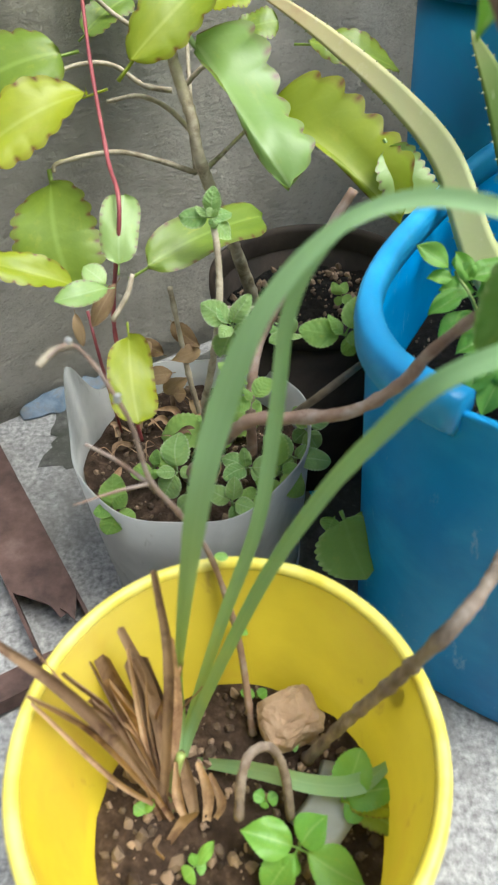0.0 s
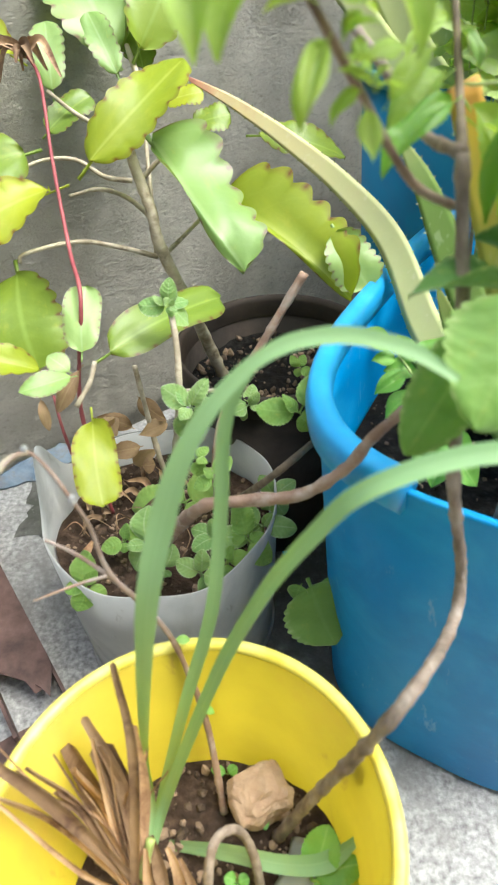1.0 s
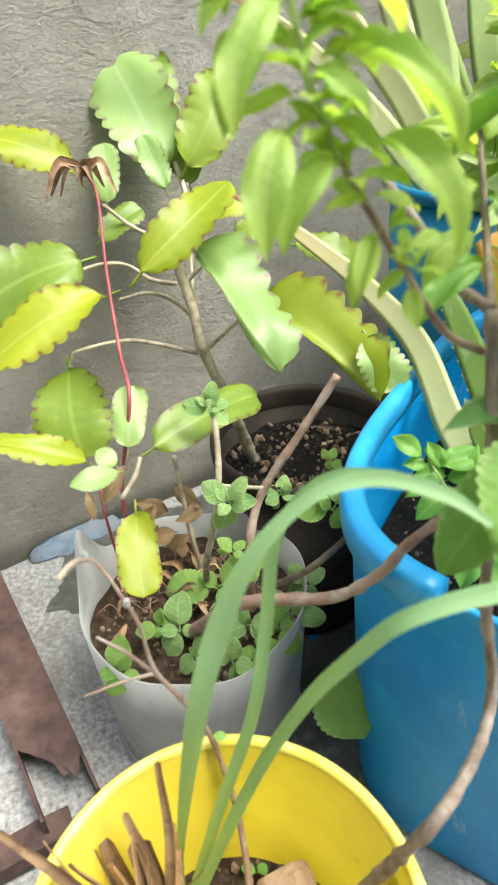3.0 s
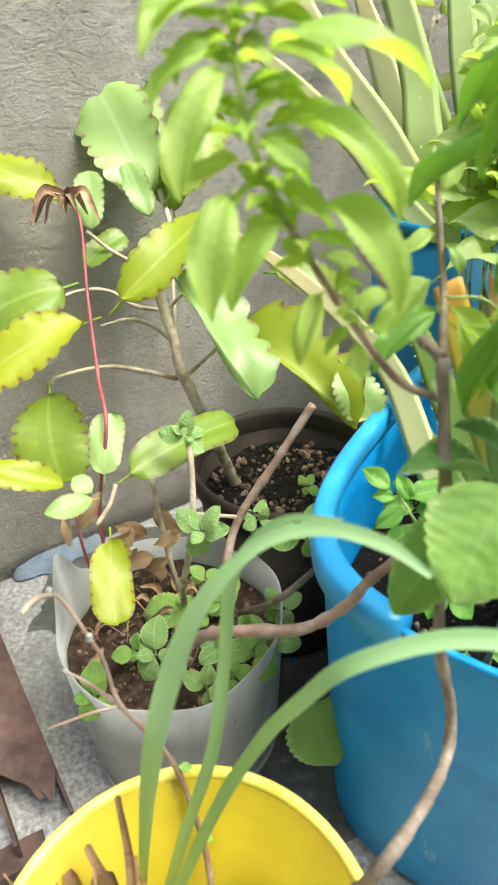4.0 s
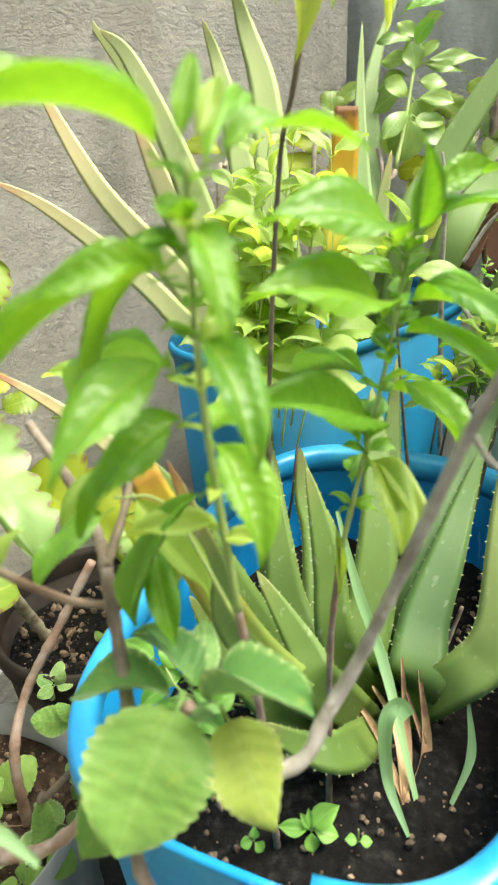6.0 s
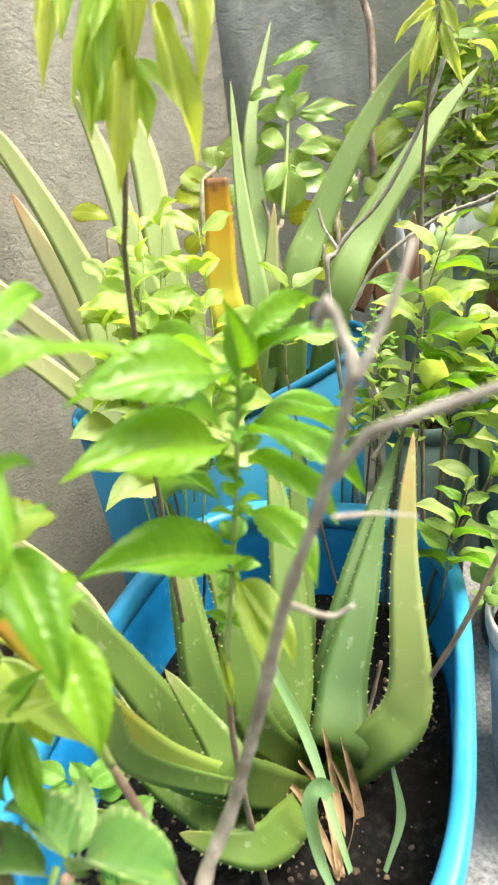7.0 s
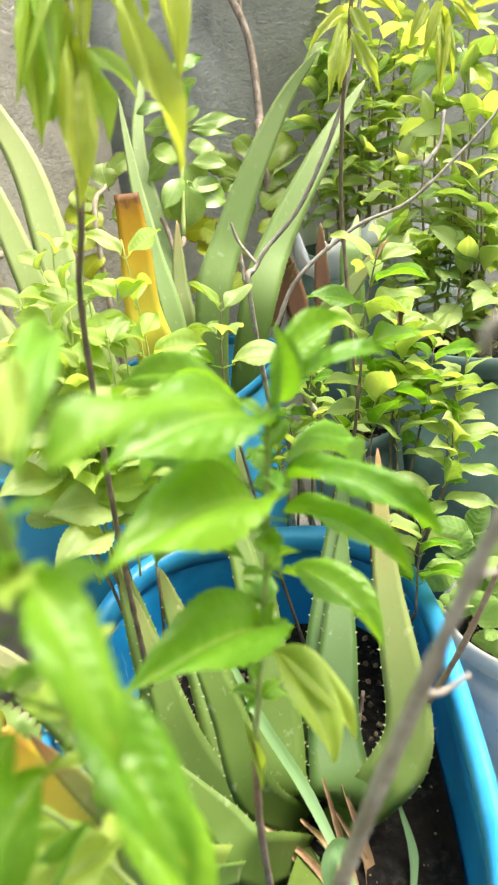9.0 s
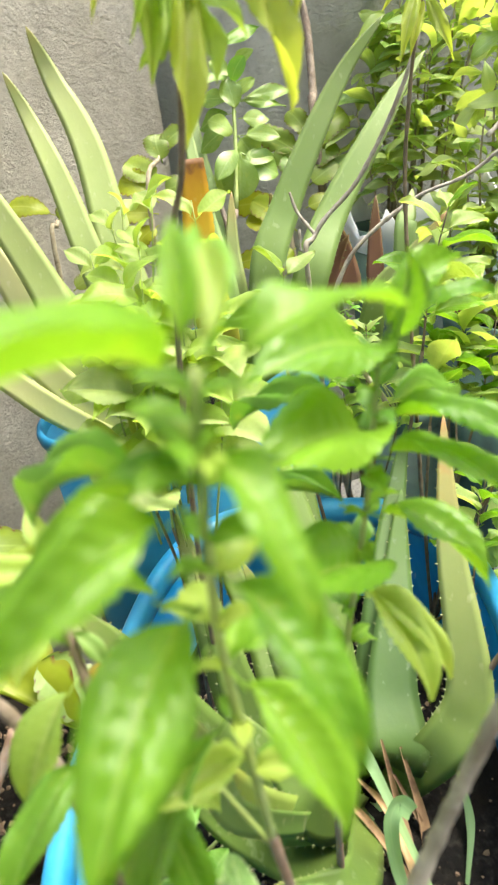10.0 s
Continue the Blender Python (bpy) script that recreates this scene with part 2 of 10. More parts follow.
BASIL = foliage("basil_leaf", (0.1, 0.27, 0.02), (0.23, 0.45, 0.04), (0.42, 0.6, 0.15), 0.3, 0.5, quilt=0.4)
BASIL_PALE = foliage("young_basil_leaf", (0.29, 0.45, 0.07), (0.46, 0.59, 0.14), (0.55, 0.66, 0.25), 0.38, 0.5)
# Lighter copy of the basil green with the sun's glow put into its colour.
BASIL_PAINTED_SUN = foliage("basil_leaf_painted_sun", (0.32, 0.5, 0.11), (0.48, 0.65, 0.18), (0.58, 0.7, 0.33), 0.42, 0.6, quilt=0.3)
BASIL_LIME = foliage("limp_yellow_basil_leaf", (0.38, 0.5, 0.1), (0.56, 0.63, 0.16), (0.62, 0.68, 0.3), 0.5, 0.6, quilt=0.45)
SHRUB = foliage("shrub_leaf", (0.34, 0.48, 0.16), (0.53, 0.66, 0.26), (0.57, 0.68, 0.35), 0.32, 0.56, quilt=0.3)
# Darker copy of the basil green; the shade is in its colour.
BASIL_PAINTED_SHADE = foliage("basil_leaf_painted_shade", (0.1, 0.28, 0.032), (0.21, 0.42, 0.055), (0.3, 0.45, 0.15), 0.36, 0.35)
KAL = foliage("kalanchoe_leaf", (0.11, 0.2, 0.025), (0.25, 0.35, 0.035), (0.32, 0.45, 0.1), 0.4, 0.3, (0.13, 0.03, 0.03), 7.0)
KAL_YELLOW = foliage("yellowing_kalanchoe_leaf", (0.21, 0.32, 0.022), (0.42, 0.48, 0.026), (0.55, 0.62, 0.14), 0.4, 0.42, (0.16, 0.04, 0.025), 7.0)
KAL_PALE = foliage("pale_kalanchoe_leaf", (0.2, 0.36, 0.09), (0.34, 0.49, 0.16), (0.46, 0.6, 0.3), 0.36, 0.34, (0.2, 0.1, 0.09), 7.0)
OREGANO = foliage("oregano_leaf", (0.15, 0.32, 0.055), (0.28, 0.46, 0.1), (0.29, 0.47, 0.12), 0.6, 0.4, (0.4, 0.53, 0.2), 6.0, 0.25, 0.6)
OREGANO_DEEP = foliage("deep_oregano_leaf", (0.055, 0.17, 0.03), (0.12, 0.27, 0.05), (0.2, 0.36, 0.09), 0.6, 0.2, (0.4, 0.5, 0.2), 6.0, 0.25, 0.6)
OREGANO_YELLOW = foliage("yellowing_oregano_leaf", (0.24, 0.36, 0.05), (0.4, 0.5, 0.1), (0.42, 0.52, 0.16), 0.6, 0.45, (0.5, 0.55, 0.25), 6.0, 0.25, 0.6)
OREGANO_PALE = foliage("pale_oregano_leaf", (0.14, 0.3, 0.075), (0.29, 0.45, 0.14), (0.44, 0.57, 0.32), 0.65, 0.3, (0.5, 0.58, 0.36), 6.0, 0.3, 0.5)
SEEDLING = foliage("seedling_leaf", (0.13, 0.36, 0.05), (0.25, 0.5, 0.09), (0.4, 0.6, 0.2), 0.42, 0.36)
LIME = foliage("lime_leaf", (0.17, 0.32, 0.06), (0.34, 0.48, 0.12), (0.44, 0.57, 0.22), 0.27, 0.34)
LEMONGRASS = foliage("lemongrass_blade", (0.23, 0.42, 0.19), (0.34, 0.54, 0.27), (0.38, 0.57, 0.32), 0.45, 0.4, None, 0.01, 0.0, 0.06)
DEAD = foliage("withered_leaf", (0.19, 0.115, 0.06), (0.4, 0.28, 0.16), (0.42, 0.3, 0.18), 0.8, 0.25)
ALOE = fleshy("aloe_leaf", [(0.0, (0.117, 0.172, 0.035)), (0.3, (0.086, 0.148, 0.030)), (0.8, (0.113, 0.187, 0.039)), (1.0, (0.195, 0.218, 0.070))], (0.390, 0.452, 0.296))
ALOE_BLUE = fleshy("blue_green_aloe_leaf", [(0.0, (0.096, 0.152, 0.036)), (0.4, (0.064, 0.132, 0.036)), (1.0, (0.104, 0.184, 0.052))], (0.320, 0.400, 0.288))
ALOE_DRY = fleshy("drying_aloe_leaf", [(0.0, (0.14, 0.25, 0.05)), (0.55, (0.2, 0.3, 0.08)), (0.8, (0.4, 0.37, 0.14)), (0.93, (0.42, 0.19, 0.1)), (1.0, (0.25, 0.09, 0.06))], (0.62, 0.56, 0.4))
ALOE_PALE = fleshy("pale_aloe_leaf", [(0.0, (0.098, 0.172, 0.037)), (0.3, (0.164, 0.238, 0.066)), (0.7, (0.238, 0.295, 0.107)), (0.92, (0.295, 0.271, 0.098)), (1.0, (0.369, 0.164, 0.066))], (0.492, 0.508, 0.328))
ALOE_BLEACHED = fleshy("bleached_aloe_leaf", [(0.0, (0.34, 0.4, 0.15)), (0.5, (0.45, 0.47, 0.23)), (0.82, (0.5, 0.43, 0.22)), (0.96, (0.42, 0.2, 0.12)), (1.0, (0.26, 0.1, 0.07))], (0.6, 0.58, 0.4))
ALOE_YELLOW = fleshy("yellowing_aloe_leaf", [(0.0, (0.16, 0.27, 0.05)), (0.5, (0.28, 0.37, 0.08)), (0.78, (0.48, 0.43, 0.07)), (0.93, (0.55, 0.4, 0.05)), (1.0, (0.5, 0.28, 0.06))], (0.55, 0.52, 0.25))
ALOE_ORANGE = fleshy("yellow_cut_aloe_leaf", [(0.0, (0.36, 0.4, 0.08)), (0.4, (0.5, 0.46, 0.05)), (0.8, (0.52, 0.3, 0.02)), (0.97, (0.4, 0.2, 0.02)), (1.0, (0.2, 0.09, 0.03))], (0.6, 0.5, 0.2))
ALOE_LIGHT = fleshy("light_green_aloe_leaf", [(0.0, (0.16, 0.24, 0.06)), (0.4, (0.27, 0.35, 0.12)), (0.85, (0.37, 0.42, 0.18)), (1.0, (0.4, 0.36, 0.15))], (0.5, 0.54, 0.34))
ALOE_MID = fleshy("mid_green_aloe_leaf", [(0.0, (0.13, 0.21, 0.05)), (0.4, (0.18, 0.28, 0.085)), (1.0, (0.24, 0.32, 0.12))], (0.42, 0.5, 0.32))
ALOE_DEAD = fleshy("dead_aloe_leaf", [(0.0, (0.1, 0.05, 0.03)), (0.5, (0.17, 0.085, 0.05)), (1.0, (0.22, 0.12, 0.075))], (0.26, 0.16, 0.1), 0.8)
SPINE = surface("pale_spine", [(0.3, (0.2, 0.26, 0.09)), (0.7, (0.32, 0.36, 0.16))], 20, 0.5, (0.1, 0.001, 40))


# ---- building tools ----
def thing(name, at, label, category, group="", kind=""):
    ob = new(name)
    ob.empty_display_size = 0.02
    ob.location = at
    ob["root"] = tuple(at)
    return tagged(ob, label, category, group, kind)


def mesh_of(name, bm, material, smooth=True):
    me = bpy.data.meshes.new(name)
    bmesh.ops.recalc_face_normals(bm, faces=bm.faces)
    for f in bm.faces:
        f.smooth = smooth
    bm.to_mesh(me)
    bm.free()
    for mt in material if isinstance(material, (list, tuple)) else [material]:
        me.materials.append(mt)
    return me


def child(name, me, parent, m=None, label=""):
    """A mesh under a thing; m is its pose in the world."""
    ob = new(name, me)
    ob.parent = parent
    root = Vector(parent["root"]) if "root" in parent else Vector()
    ob.matrix_basis = Matrix.Translation(-root) @ (m or Matrix())
    if label:
        ob["label"] = label
    return ob


def part(name, bm, material, parent, label="", smooth=True):
    return child(name, mesh_of(name, bm, material, smooth), parent, None, label)


def solid(name, bm, material, label, category, kind="", smooth=True):
    return tagged(new(name, mesh_of(name, bm, material, smooth)), label, category, "", kind)


def curve_points(pts, step=6):
    """Catmull-Rom through the points."""
    p = [Vector(q) for q in pts]
    if len(p) == 2:
        return [p[0].lerp(p[1], k / step) for k in range(step + 1)]
    p = [2 * p[0] - p[1], *p, 2 * p[-1] - p[-2]]
    out = []
    for a, b, c, d in zip(p, p[1:], p[2:], p[3:]):
        for k in range(step):
            t = k / step
            out.append(0.5 * (2 * b + (c - a) * t + (2 * a - 5 * b + 4 * c - d) * t * t + (3 * b - a - 3 * c + d) * t ** 3))
    out.append(p[-2])
    return out


def sweep(bm, pts, section, uv=None):
    """Skin rings of section(k, f) -> list of (side, out) offsets along pts; ends are closed."""
    rings, n = [], len(pts)
    side = None
    for k, p in enumerate(pts):
        d = (pts[min(k + 1, n - 1)] - pts[max(k - 1, 0)]).normalized()
        if side is None:
            side = d.cross(Vector((0.13, 0.21, 1)) if abs(d.z) < 0.9 else Vector((1, 0.2, 0))).normalized()
        side = (side - d * side.dot(d)).normalized()
        out = side.cross(d)
        rings.append([bm.verts.new(p + side * a + out * b) for a, b in section(k, k / (n - 1))])
    for r, s in zip(rings, rings[1:]):
        for i in range(len(r)):
            bm.faces.new((r[i], r[(i + 1) % len(r)], s[(i + 1) % len(r)], s[i]))
    for r in (rings[0], rings[-1]):
        bm.faces.new(r)
    return rings


def stem(parent, pts, r0, r1, material, name="stem", label="", knots=0.0, sides=8, step=6):
    """A stem through pts, tapering from r0 to r1, a little crooked, with swollen nodes every `knots` metres."""
    line = curve_points(pts, step)
    rnd = random.Random(round(1e4 * (line[0].x + 2 * line[0].y + 3 * line[-1].z)))
    total = sum((b - a).length for a, b in zip(line, line[1:]))
    gone = [0.0]
    for a, b in zip(line, line[1:]):
        gone.append(gone[-1] + (b - a).length)

    def section(k, f):
        r = r0 + (r1 - r0) * f
        if knots:
            ph = (gone[k] % knots) / knots
            r *= 1 + 0.14 * max(0, 1 - 9 * min(ph, 1 - ph)) + 0.2 * noise.noise((gone[k] * 90, total * 7, 0))
        r *= 1 + rnd.uniform(-0.08, 0.08)
        return [(r * math.cos(2 * math.pi * i / sides) * (1 + 0.06 * math.sin(3 * i + k)), r * math.sin(2 * math.pi * i / sides)) for i in range(sides)]

    if knots:
        fine, count = [], max(int(total / 0.006), len(line))
        for j in range(count + 1):
            s = total * j / count
            i = max(i for i in range(len(gone)) if gone[i] <= s + 1e-9)
            i = min(i, len(line) - 2)
            fine.append(line[i].lerp(line[i + 1], (s - gone[i]) / max(gone[i + 1] - gone[i], 1e-9)))
        line = fine
        gone = [total * j / count for j in range(count + 1)]
    bm = bmesh.new()
    sweep(bm, line, section)
    return part(name, bm, material, parent, label)


# half-width along the blade, teeth, teeth depth, fold of the halves, rows
SHAPES = {
    "basil": (lambda v: 3.9 * v ** 0.85 * (1 - v) ** 1.08, 13, 0.055, 0.75, 52),
    "kal": (lambda v: (1 - (2 * v - 1) ** 4) ** 0.62 * (0.8 + 0.24 * v), 8, 0.12, 0.2, 60),
    "kal_folded": (lambda v: (1 - (2 * v - 1) ** 6) ** 0.6 * (1.12 - 0.4 * v), 6.5, 0.19, 0.25, 72),
    "oregano": (lambda v: 2.15 * v ** 0.55 * (1 - v) ** 0.64 * (1.12 - 0.2 * v), 11, 0.075, -0.2, 44),
    "oregano_cup": (lambda v: 2.15 * v ** 0.55 * (1 - v) ** 0.64 * (1.12 - 0.2 * v), 11, 0.06, 0.85, 44),
    "oregano_tip": (lambda v: 3.0 * v ** 0.6 * (1 - v) ** 0.95, 11, 0.08, -0.2, 44),
    "shrub": (lambda v: 1.15 * math.sin(math.pi * v ** 0.92) ** 0.85, 9, 0.06, 0.22, 26),
    "lime": (lambda v: math.sin(math.pi * v) ** 0.62, 0, 0, 0.12, 14),
    "oblong": (lambda v: (1 - (2 * v - 1) ** 4) ** 0.5 * (0.95 + 0.1 * v), 0, 0, 0.16, 24),
}
BLADES = {}


def blade(kind, bend, material, variant=0, stalk=0.12):
    """A leaf of unit length along y, its rib at x = 0; bend arches it upwards, negative sags it."""
    key = (kind, bend, material.name, variant)
    if key in BLADES:
        return BLADES[key]
    half, teeth, deep, fold, rows = SHAPES[kind]
    fold *= (1.0, 0.55, 1.3, 0.8)[variant]
    twist = (0.0, 0.25, -0.2, 0.12)[variant]
    wave = (0.03, 0.045, 0.035, 0.055)[variant]
    skew = (0.0, 0.05, -0.06, 0.03)[variant]
    rnd = random.Random(len(BLADES))
    bm = bmesh.new()
    uv = bm.loops.layers.uv.new("UVMap")
    cols = [-1, -0.7, -0.35, 0, 0.35, 0.7, 1]
    ph = rnd.uniform(0, 6)
    grid = []
    for r in range(rows + 1):
        v = r / rows
        w = max(half(v), 0.02) * 0.5
        y = stalk + (1 - stalk) * v
        row = []
        for u in cols:
            tooth = 1.0
            if teeth:
                tooth = 1 - deep * (1 - abs(math.sin(math.pi * teeth * v))) * abs(u) ** 3
            x = u * w * tooth
            if kind == "kal_folded" and u > 0:
                x = 0.12 * u * w
            z = bend * (1.5 * y ** 0.85 * (1 - y)) + twist * x * (y - 0.4) + fold * abs(x) * 0.9 - (0.2 if kind == "oregano_cup" else 1.4) * fold * x * x
            z += wave * math.sin(7 * v + ph + 2.2 * u) * abs(u) + (0.0015 if kind in ("kal", "kal_folded", "oblong") else 0.007) * math.sin(56 * (v - 0.22 * abs(u))) * abs(u) ** 0.5 * (1 - abs(u))
            if kind == "oregano":
                z += 0.011 * math.sin(17 * (v - 0.3 * abs(u))) * math.sin(5.5 * u + 0.6) * (1 - 0.4 * abs(u)) - 0.05 * max(0, abs(u) - 0.7) * abs(math.sin(math.pi * teeth * v))
            row.append((bm.verts.new((x + skew * math.sin(math.pi * v), y, z)), (0.5 + u / 2, v)))
        grid.append(row)
    for a, b in zip(grid, grid[1:]):
        for i in range(len(cols) - 1):
            q = (a[i], a[i + 1], b[i + 1], b[i])
            f = bm.faces.new([c[0] for c in q])
            for loop, c in zip(f.loops, q):
                loop[uv].uv = c[1]
    tube = [Vector((0, y, bend * y * (1 - y))) for y in (0, stalk * 0.5, stalk, stalk + 0.04)]
    count = len(bm.faces)
    sweep(bm, tube, lambda k, f: [(0.03 * math.cos(a) * (1 - 0.3 * f), 0.011 * math.sin(a) * (1 - 0.3 * f)) for a in (0, 1.57, 3.14, 4.71)])
    bm.faces.ensure_lookup_table()
    for f in bm.faces[count:]:
        for loop in f.loops:
            loop[uv].uv = (0.5, 0.3)
    BLADES[key] = mesh_of("leaf", bm, material)
    return BLADES[key]


def leaf(parent, kind, material, base, tip, width, face, bend=0.25, name="leaf", label=""):
    """A leaf from base to tip (metres), its upper side turned towards face."""
    b, t = Vector(base), Vector(tip)
    y = t - b
    z = Vector(face)
    z = (z - y * (z.dot(y) / y.length_squared)).normalized()
    x = y.normalized().cross(z) * width
    m = Matrix((x, y, z * y.length)).transposed().to_4x4()
    m.translation = b
    return child(name, blade(kind, bend, material, int(b.x * 9973 + t.y * 7919 + t.z * 6101) % 4), parent, m, label)


def sprig(parent, kind, material, base, tip, pairs, size, width, seed, rise=0.25, radius=0.0015, stem_material=None, bend=0.3, bare=0.15, jitter=0.35, toward=0.25, wild=0.0):
    """A shoot with leaves in crossed pairs, smaller towards its tip."""
    rnd = random.Random(seed)
    b, t = Vector(base), Vector(tip)
    mid = b.lerp(t, 0.5) + Vector((rnd.uniform(-1, 1), rnd.uniform(-1, 1), 0)) * 0.06 * (t - b).length
    stem(parent, [b, mid, t], radius, radius * 0.45, stem_material or GREEN_STEM, sides=6)
    axis = (t - b).normalized()
    one = axis.cross(Vector((0.3, 1, 0.2))).normalized()
    two = axis.cross(one)
    turn = rnd.uniform(0, 3)
    for k in range(pairs):
        f = bare + (1 - bare) * (k + 0.6) / pairs
        p = b.lerp(mid, 2 * f) if f < 0.5 else mid.lerp(t, 2 * f - 1)
        s = size * (1.05 - 0.55 * max(0, f - 0.45) / 0.55) * rnd.uniform(0.8, 1.15)
        for sgn in (1, -1):
            a = turn + k * 1.57 + rnd.uniform(-jitter, jitter)
            d = (one * math.cos(a) + two * math.sin(a)) * sgn
            up = rise + 0.75 * max(0, f - 0.7) / 0.3 + rnd.uniform(-0.3, 0.2)
            d = (d + axis * up).normalized()
            if wild:
                d = (d + Vector((rnd.uniform(-1, 1), rnd.uniform(-1, 1), rnd.uniform(-1.2, 0.8))) * wild).normalized()
                s = size * rnd.uniform(0.55, 1.2)
            tilt = Vector((rnd.uniform(-1, 1), rnd.uniform(-1, 1), rnd.uniform(-1, 1))) * wild
            leaf(parent, kind, material if not isinstance(material, (list, tuple)) else rnd.choice(material), p, p + d * s, s * width, axis * 1.0 + d * 0.1 + Vector((-0.3 * toward, -toward, 0.25)) + tilt, rnd.choice((bend, bend * 0.5, bend * 1.5)))


def basil_leaf(parent, material, base, tip, width, arch=0.45, lean=(0, 0), name="leaf"):
    """A basil leaf with its upper side to the sky; lean tips that side over in x and y. Listed leaves are placed and
    leaned to fit the camera's view.
    """
    return leaf(parent, "basil", material, base, tip, width, (lean[0], lean[1], 1.0), arch, name)


def axils(parent, pts, pairs, size, seed, materials, low=0.1):
    """Pairs of small young leaves in the axils along a stem through pts."""
    rnd = random.Random(seed)
    line = curve_points(pts, 12)
    for k in range(pairs):
        f = low + (0.98 - low) * (k + 0.5) / pairs
        p = line[int(f * (len(line) - 1))]
        turn = 1.57 * k + rnd.uniform(-0.5, 0.5)
        for side in (0, 1):
            for extra in range(rnd.choice((1, 2, 2))):
                a = turn + math.pi * side + rnd.uniform(-0.6, 0.6)
                s = size * rnd.uniform(0.5, 1.25)
                q = p + Vector((math.cos(a), math.sin(a), rnd.uniform(0.0, 0.75))).normalized() * s
                basil_leaf(parent, rnd.choice(materials), p, q, s * rnd.uniform(0.4, 0.6), rnd.uniform(0.2, 0.6), (rnd.uniform(-0.4, 0.4), rnd.uniform(-0.5, 0.2)))


def aloe_leaf(parent, pts, width, material, face, thick=0.3, cut=False, teeth=True, label="", base_width=0.7):
    """A fleshy aloe leaf along pts: hollow above, round below, tapering to its tip, or cut off; small teeth on both margins."""
    line = curve_points(pts, 8)
    n = len(line)
    bm = bmesh.new()
    uv = bm.loops.layers.uv.new("UVMap")
    up0 = Vector(face)
    rings, edges = [], []
    for k, p in enumerate(line):
        f = k / (n - 1)
        d = (line[min(k + 1, n - 1)] - line[max(k - 1, 0)]).normalized()
        up = (up0 - d * up0.dot(d)).normalized()
        sd = d.cross(up)
        taper = (1 - f) ** 0.64 if not cut else (1 - 0.5 * f)
        w = 0.5 * width * max(taper * (base_width + (1.15 - base_width) * min(1, f * 4)), 0.015)
        h = thick * width * (0.35 + 0.65 * (1 - f)) * max(taper, 0.05) if not cut else thick * width * (1 - 0.55 * f)
        sec = ((-1, 0.10), (-0.6, 0.0), (0, -0.06), (0.6, 0.0), (1, 0.10), (0.86, -0.28), (0.45, -0.66), (0, -0.8), (-0.45, -0.66), (-0.86, -0.28))
        rings.append([bm.verts.new(p + sd * a * w + up * b * h) for a, b in sec])
        edges.append((p - sd * w + up * 0.1 * h, p + sd * w + up * 0.1 * h, sd, d, w))
    where = {}
    for k, r in enumerate(rings):
        for v in r:
            where[v] = k / (n - 1)
    for r, s in zip(rings, rings[1:]):
        for i in range(10):
            bm.faces.new((r[i], r[(i + 1) % 10], s[(i + 1) % 10], s[i]))
    bm.faces.new(rings[0])
    bm.faces.new(rings[-1])
    for f in bm.faces:
        for loop in f.loops:
            loop[uv].uv = (0.5, where[loop.vert])
    ob = part("leaf", bm, material, parent, label)
    if teeth:
        bm = bmesh.new()
        total = sum((b - a).length for a, b in zip(line, line[1:]))
        count = max(6, int(total / 0.018))
        for j in range(1, count):
            f = j / count * (n - 1)
            k = min(int(f), n - 2)
            g = f - k
            for which, sg in ((0, -1), (1, 1)):
                q = edges[k][which].lerp(edges[k + 1][which], g)
                sd, d, w = edges[k][2] * sg, edges[k][3], edges[k][4]
                s = min(0.0026, w * 0.3)
                a, b, c = (bm.verts.new(q - sd * s * 0.3 + d * s * 0.55), bm.verts.new(q - sd * s * 0.3 - d * s * 0.55), bm.verts.new(q + sd * s * 0.9 + d * s * 0.5))
                e = bm.verts.new(q - sd * s * 0.1 + d.cross(sd) * s * 0.4)
                for tri in ((a, b, c), (a, c, e), (b, e, c)):
                    bm.faces.new(tri)
        sp = new("toothed_margin", mesh_of("toothed_margin", bm, SPINE, False))
        sp.parent = ob
        sp["kind"] = "stuff"
    return ob


def ribbon(parent, pts, widths, material, face, name="blade", label="", fold=0.25):
    """A grass blade through pts with the given widths at its points, folded along the rib."""
    line = curve_points(pts, 9)
    n = len(line)
    bm = bmesh.new()
    uv = bm.loops.layers.uv.new("UVMap")
    rows = []
    for k, p in enumerate(line):
        f = k / (n - 1)
        g = f * (len(widths) - 1)
        i = min(int(g), len(widths) - 2)
        w = 0.5 * (widths[i] + (widths[i + 1] - widths[i]) * (g - i))
        d = (line[min(k + 1, n - 1)] - line[max(k - 1, 0)]).normalized()
        up = Vector(face)
        up = (up - d * up.dot(d)).normalized()
        sd = d.cross(up)
        rows.append([(bm.verts.new(p + sd * w * u + up * fold * w * (abs(u) - 0.5)), (0.5 + u / 2, f)) for u in (-1, -0.5, 0, 0.5, 1)])
    for a, b in zip(rows, rows[1:]):
        for i in range(4):
            q = (a[i], a[i + 1], b[i + 1], b[i])
            fc = bm.faces.new([c[0] for c in q])
            for loop, c in zip(fc.loops, q):
                loop[uv].uv = c[1]
    return part(name, bm, material, parent, label)


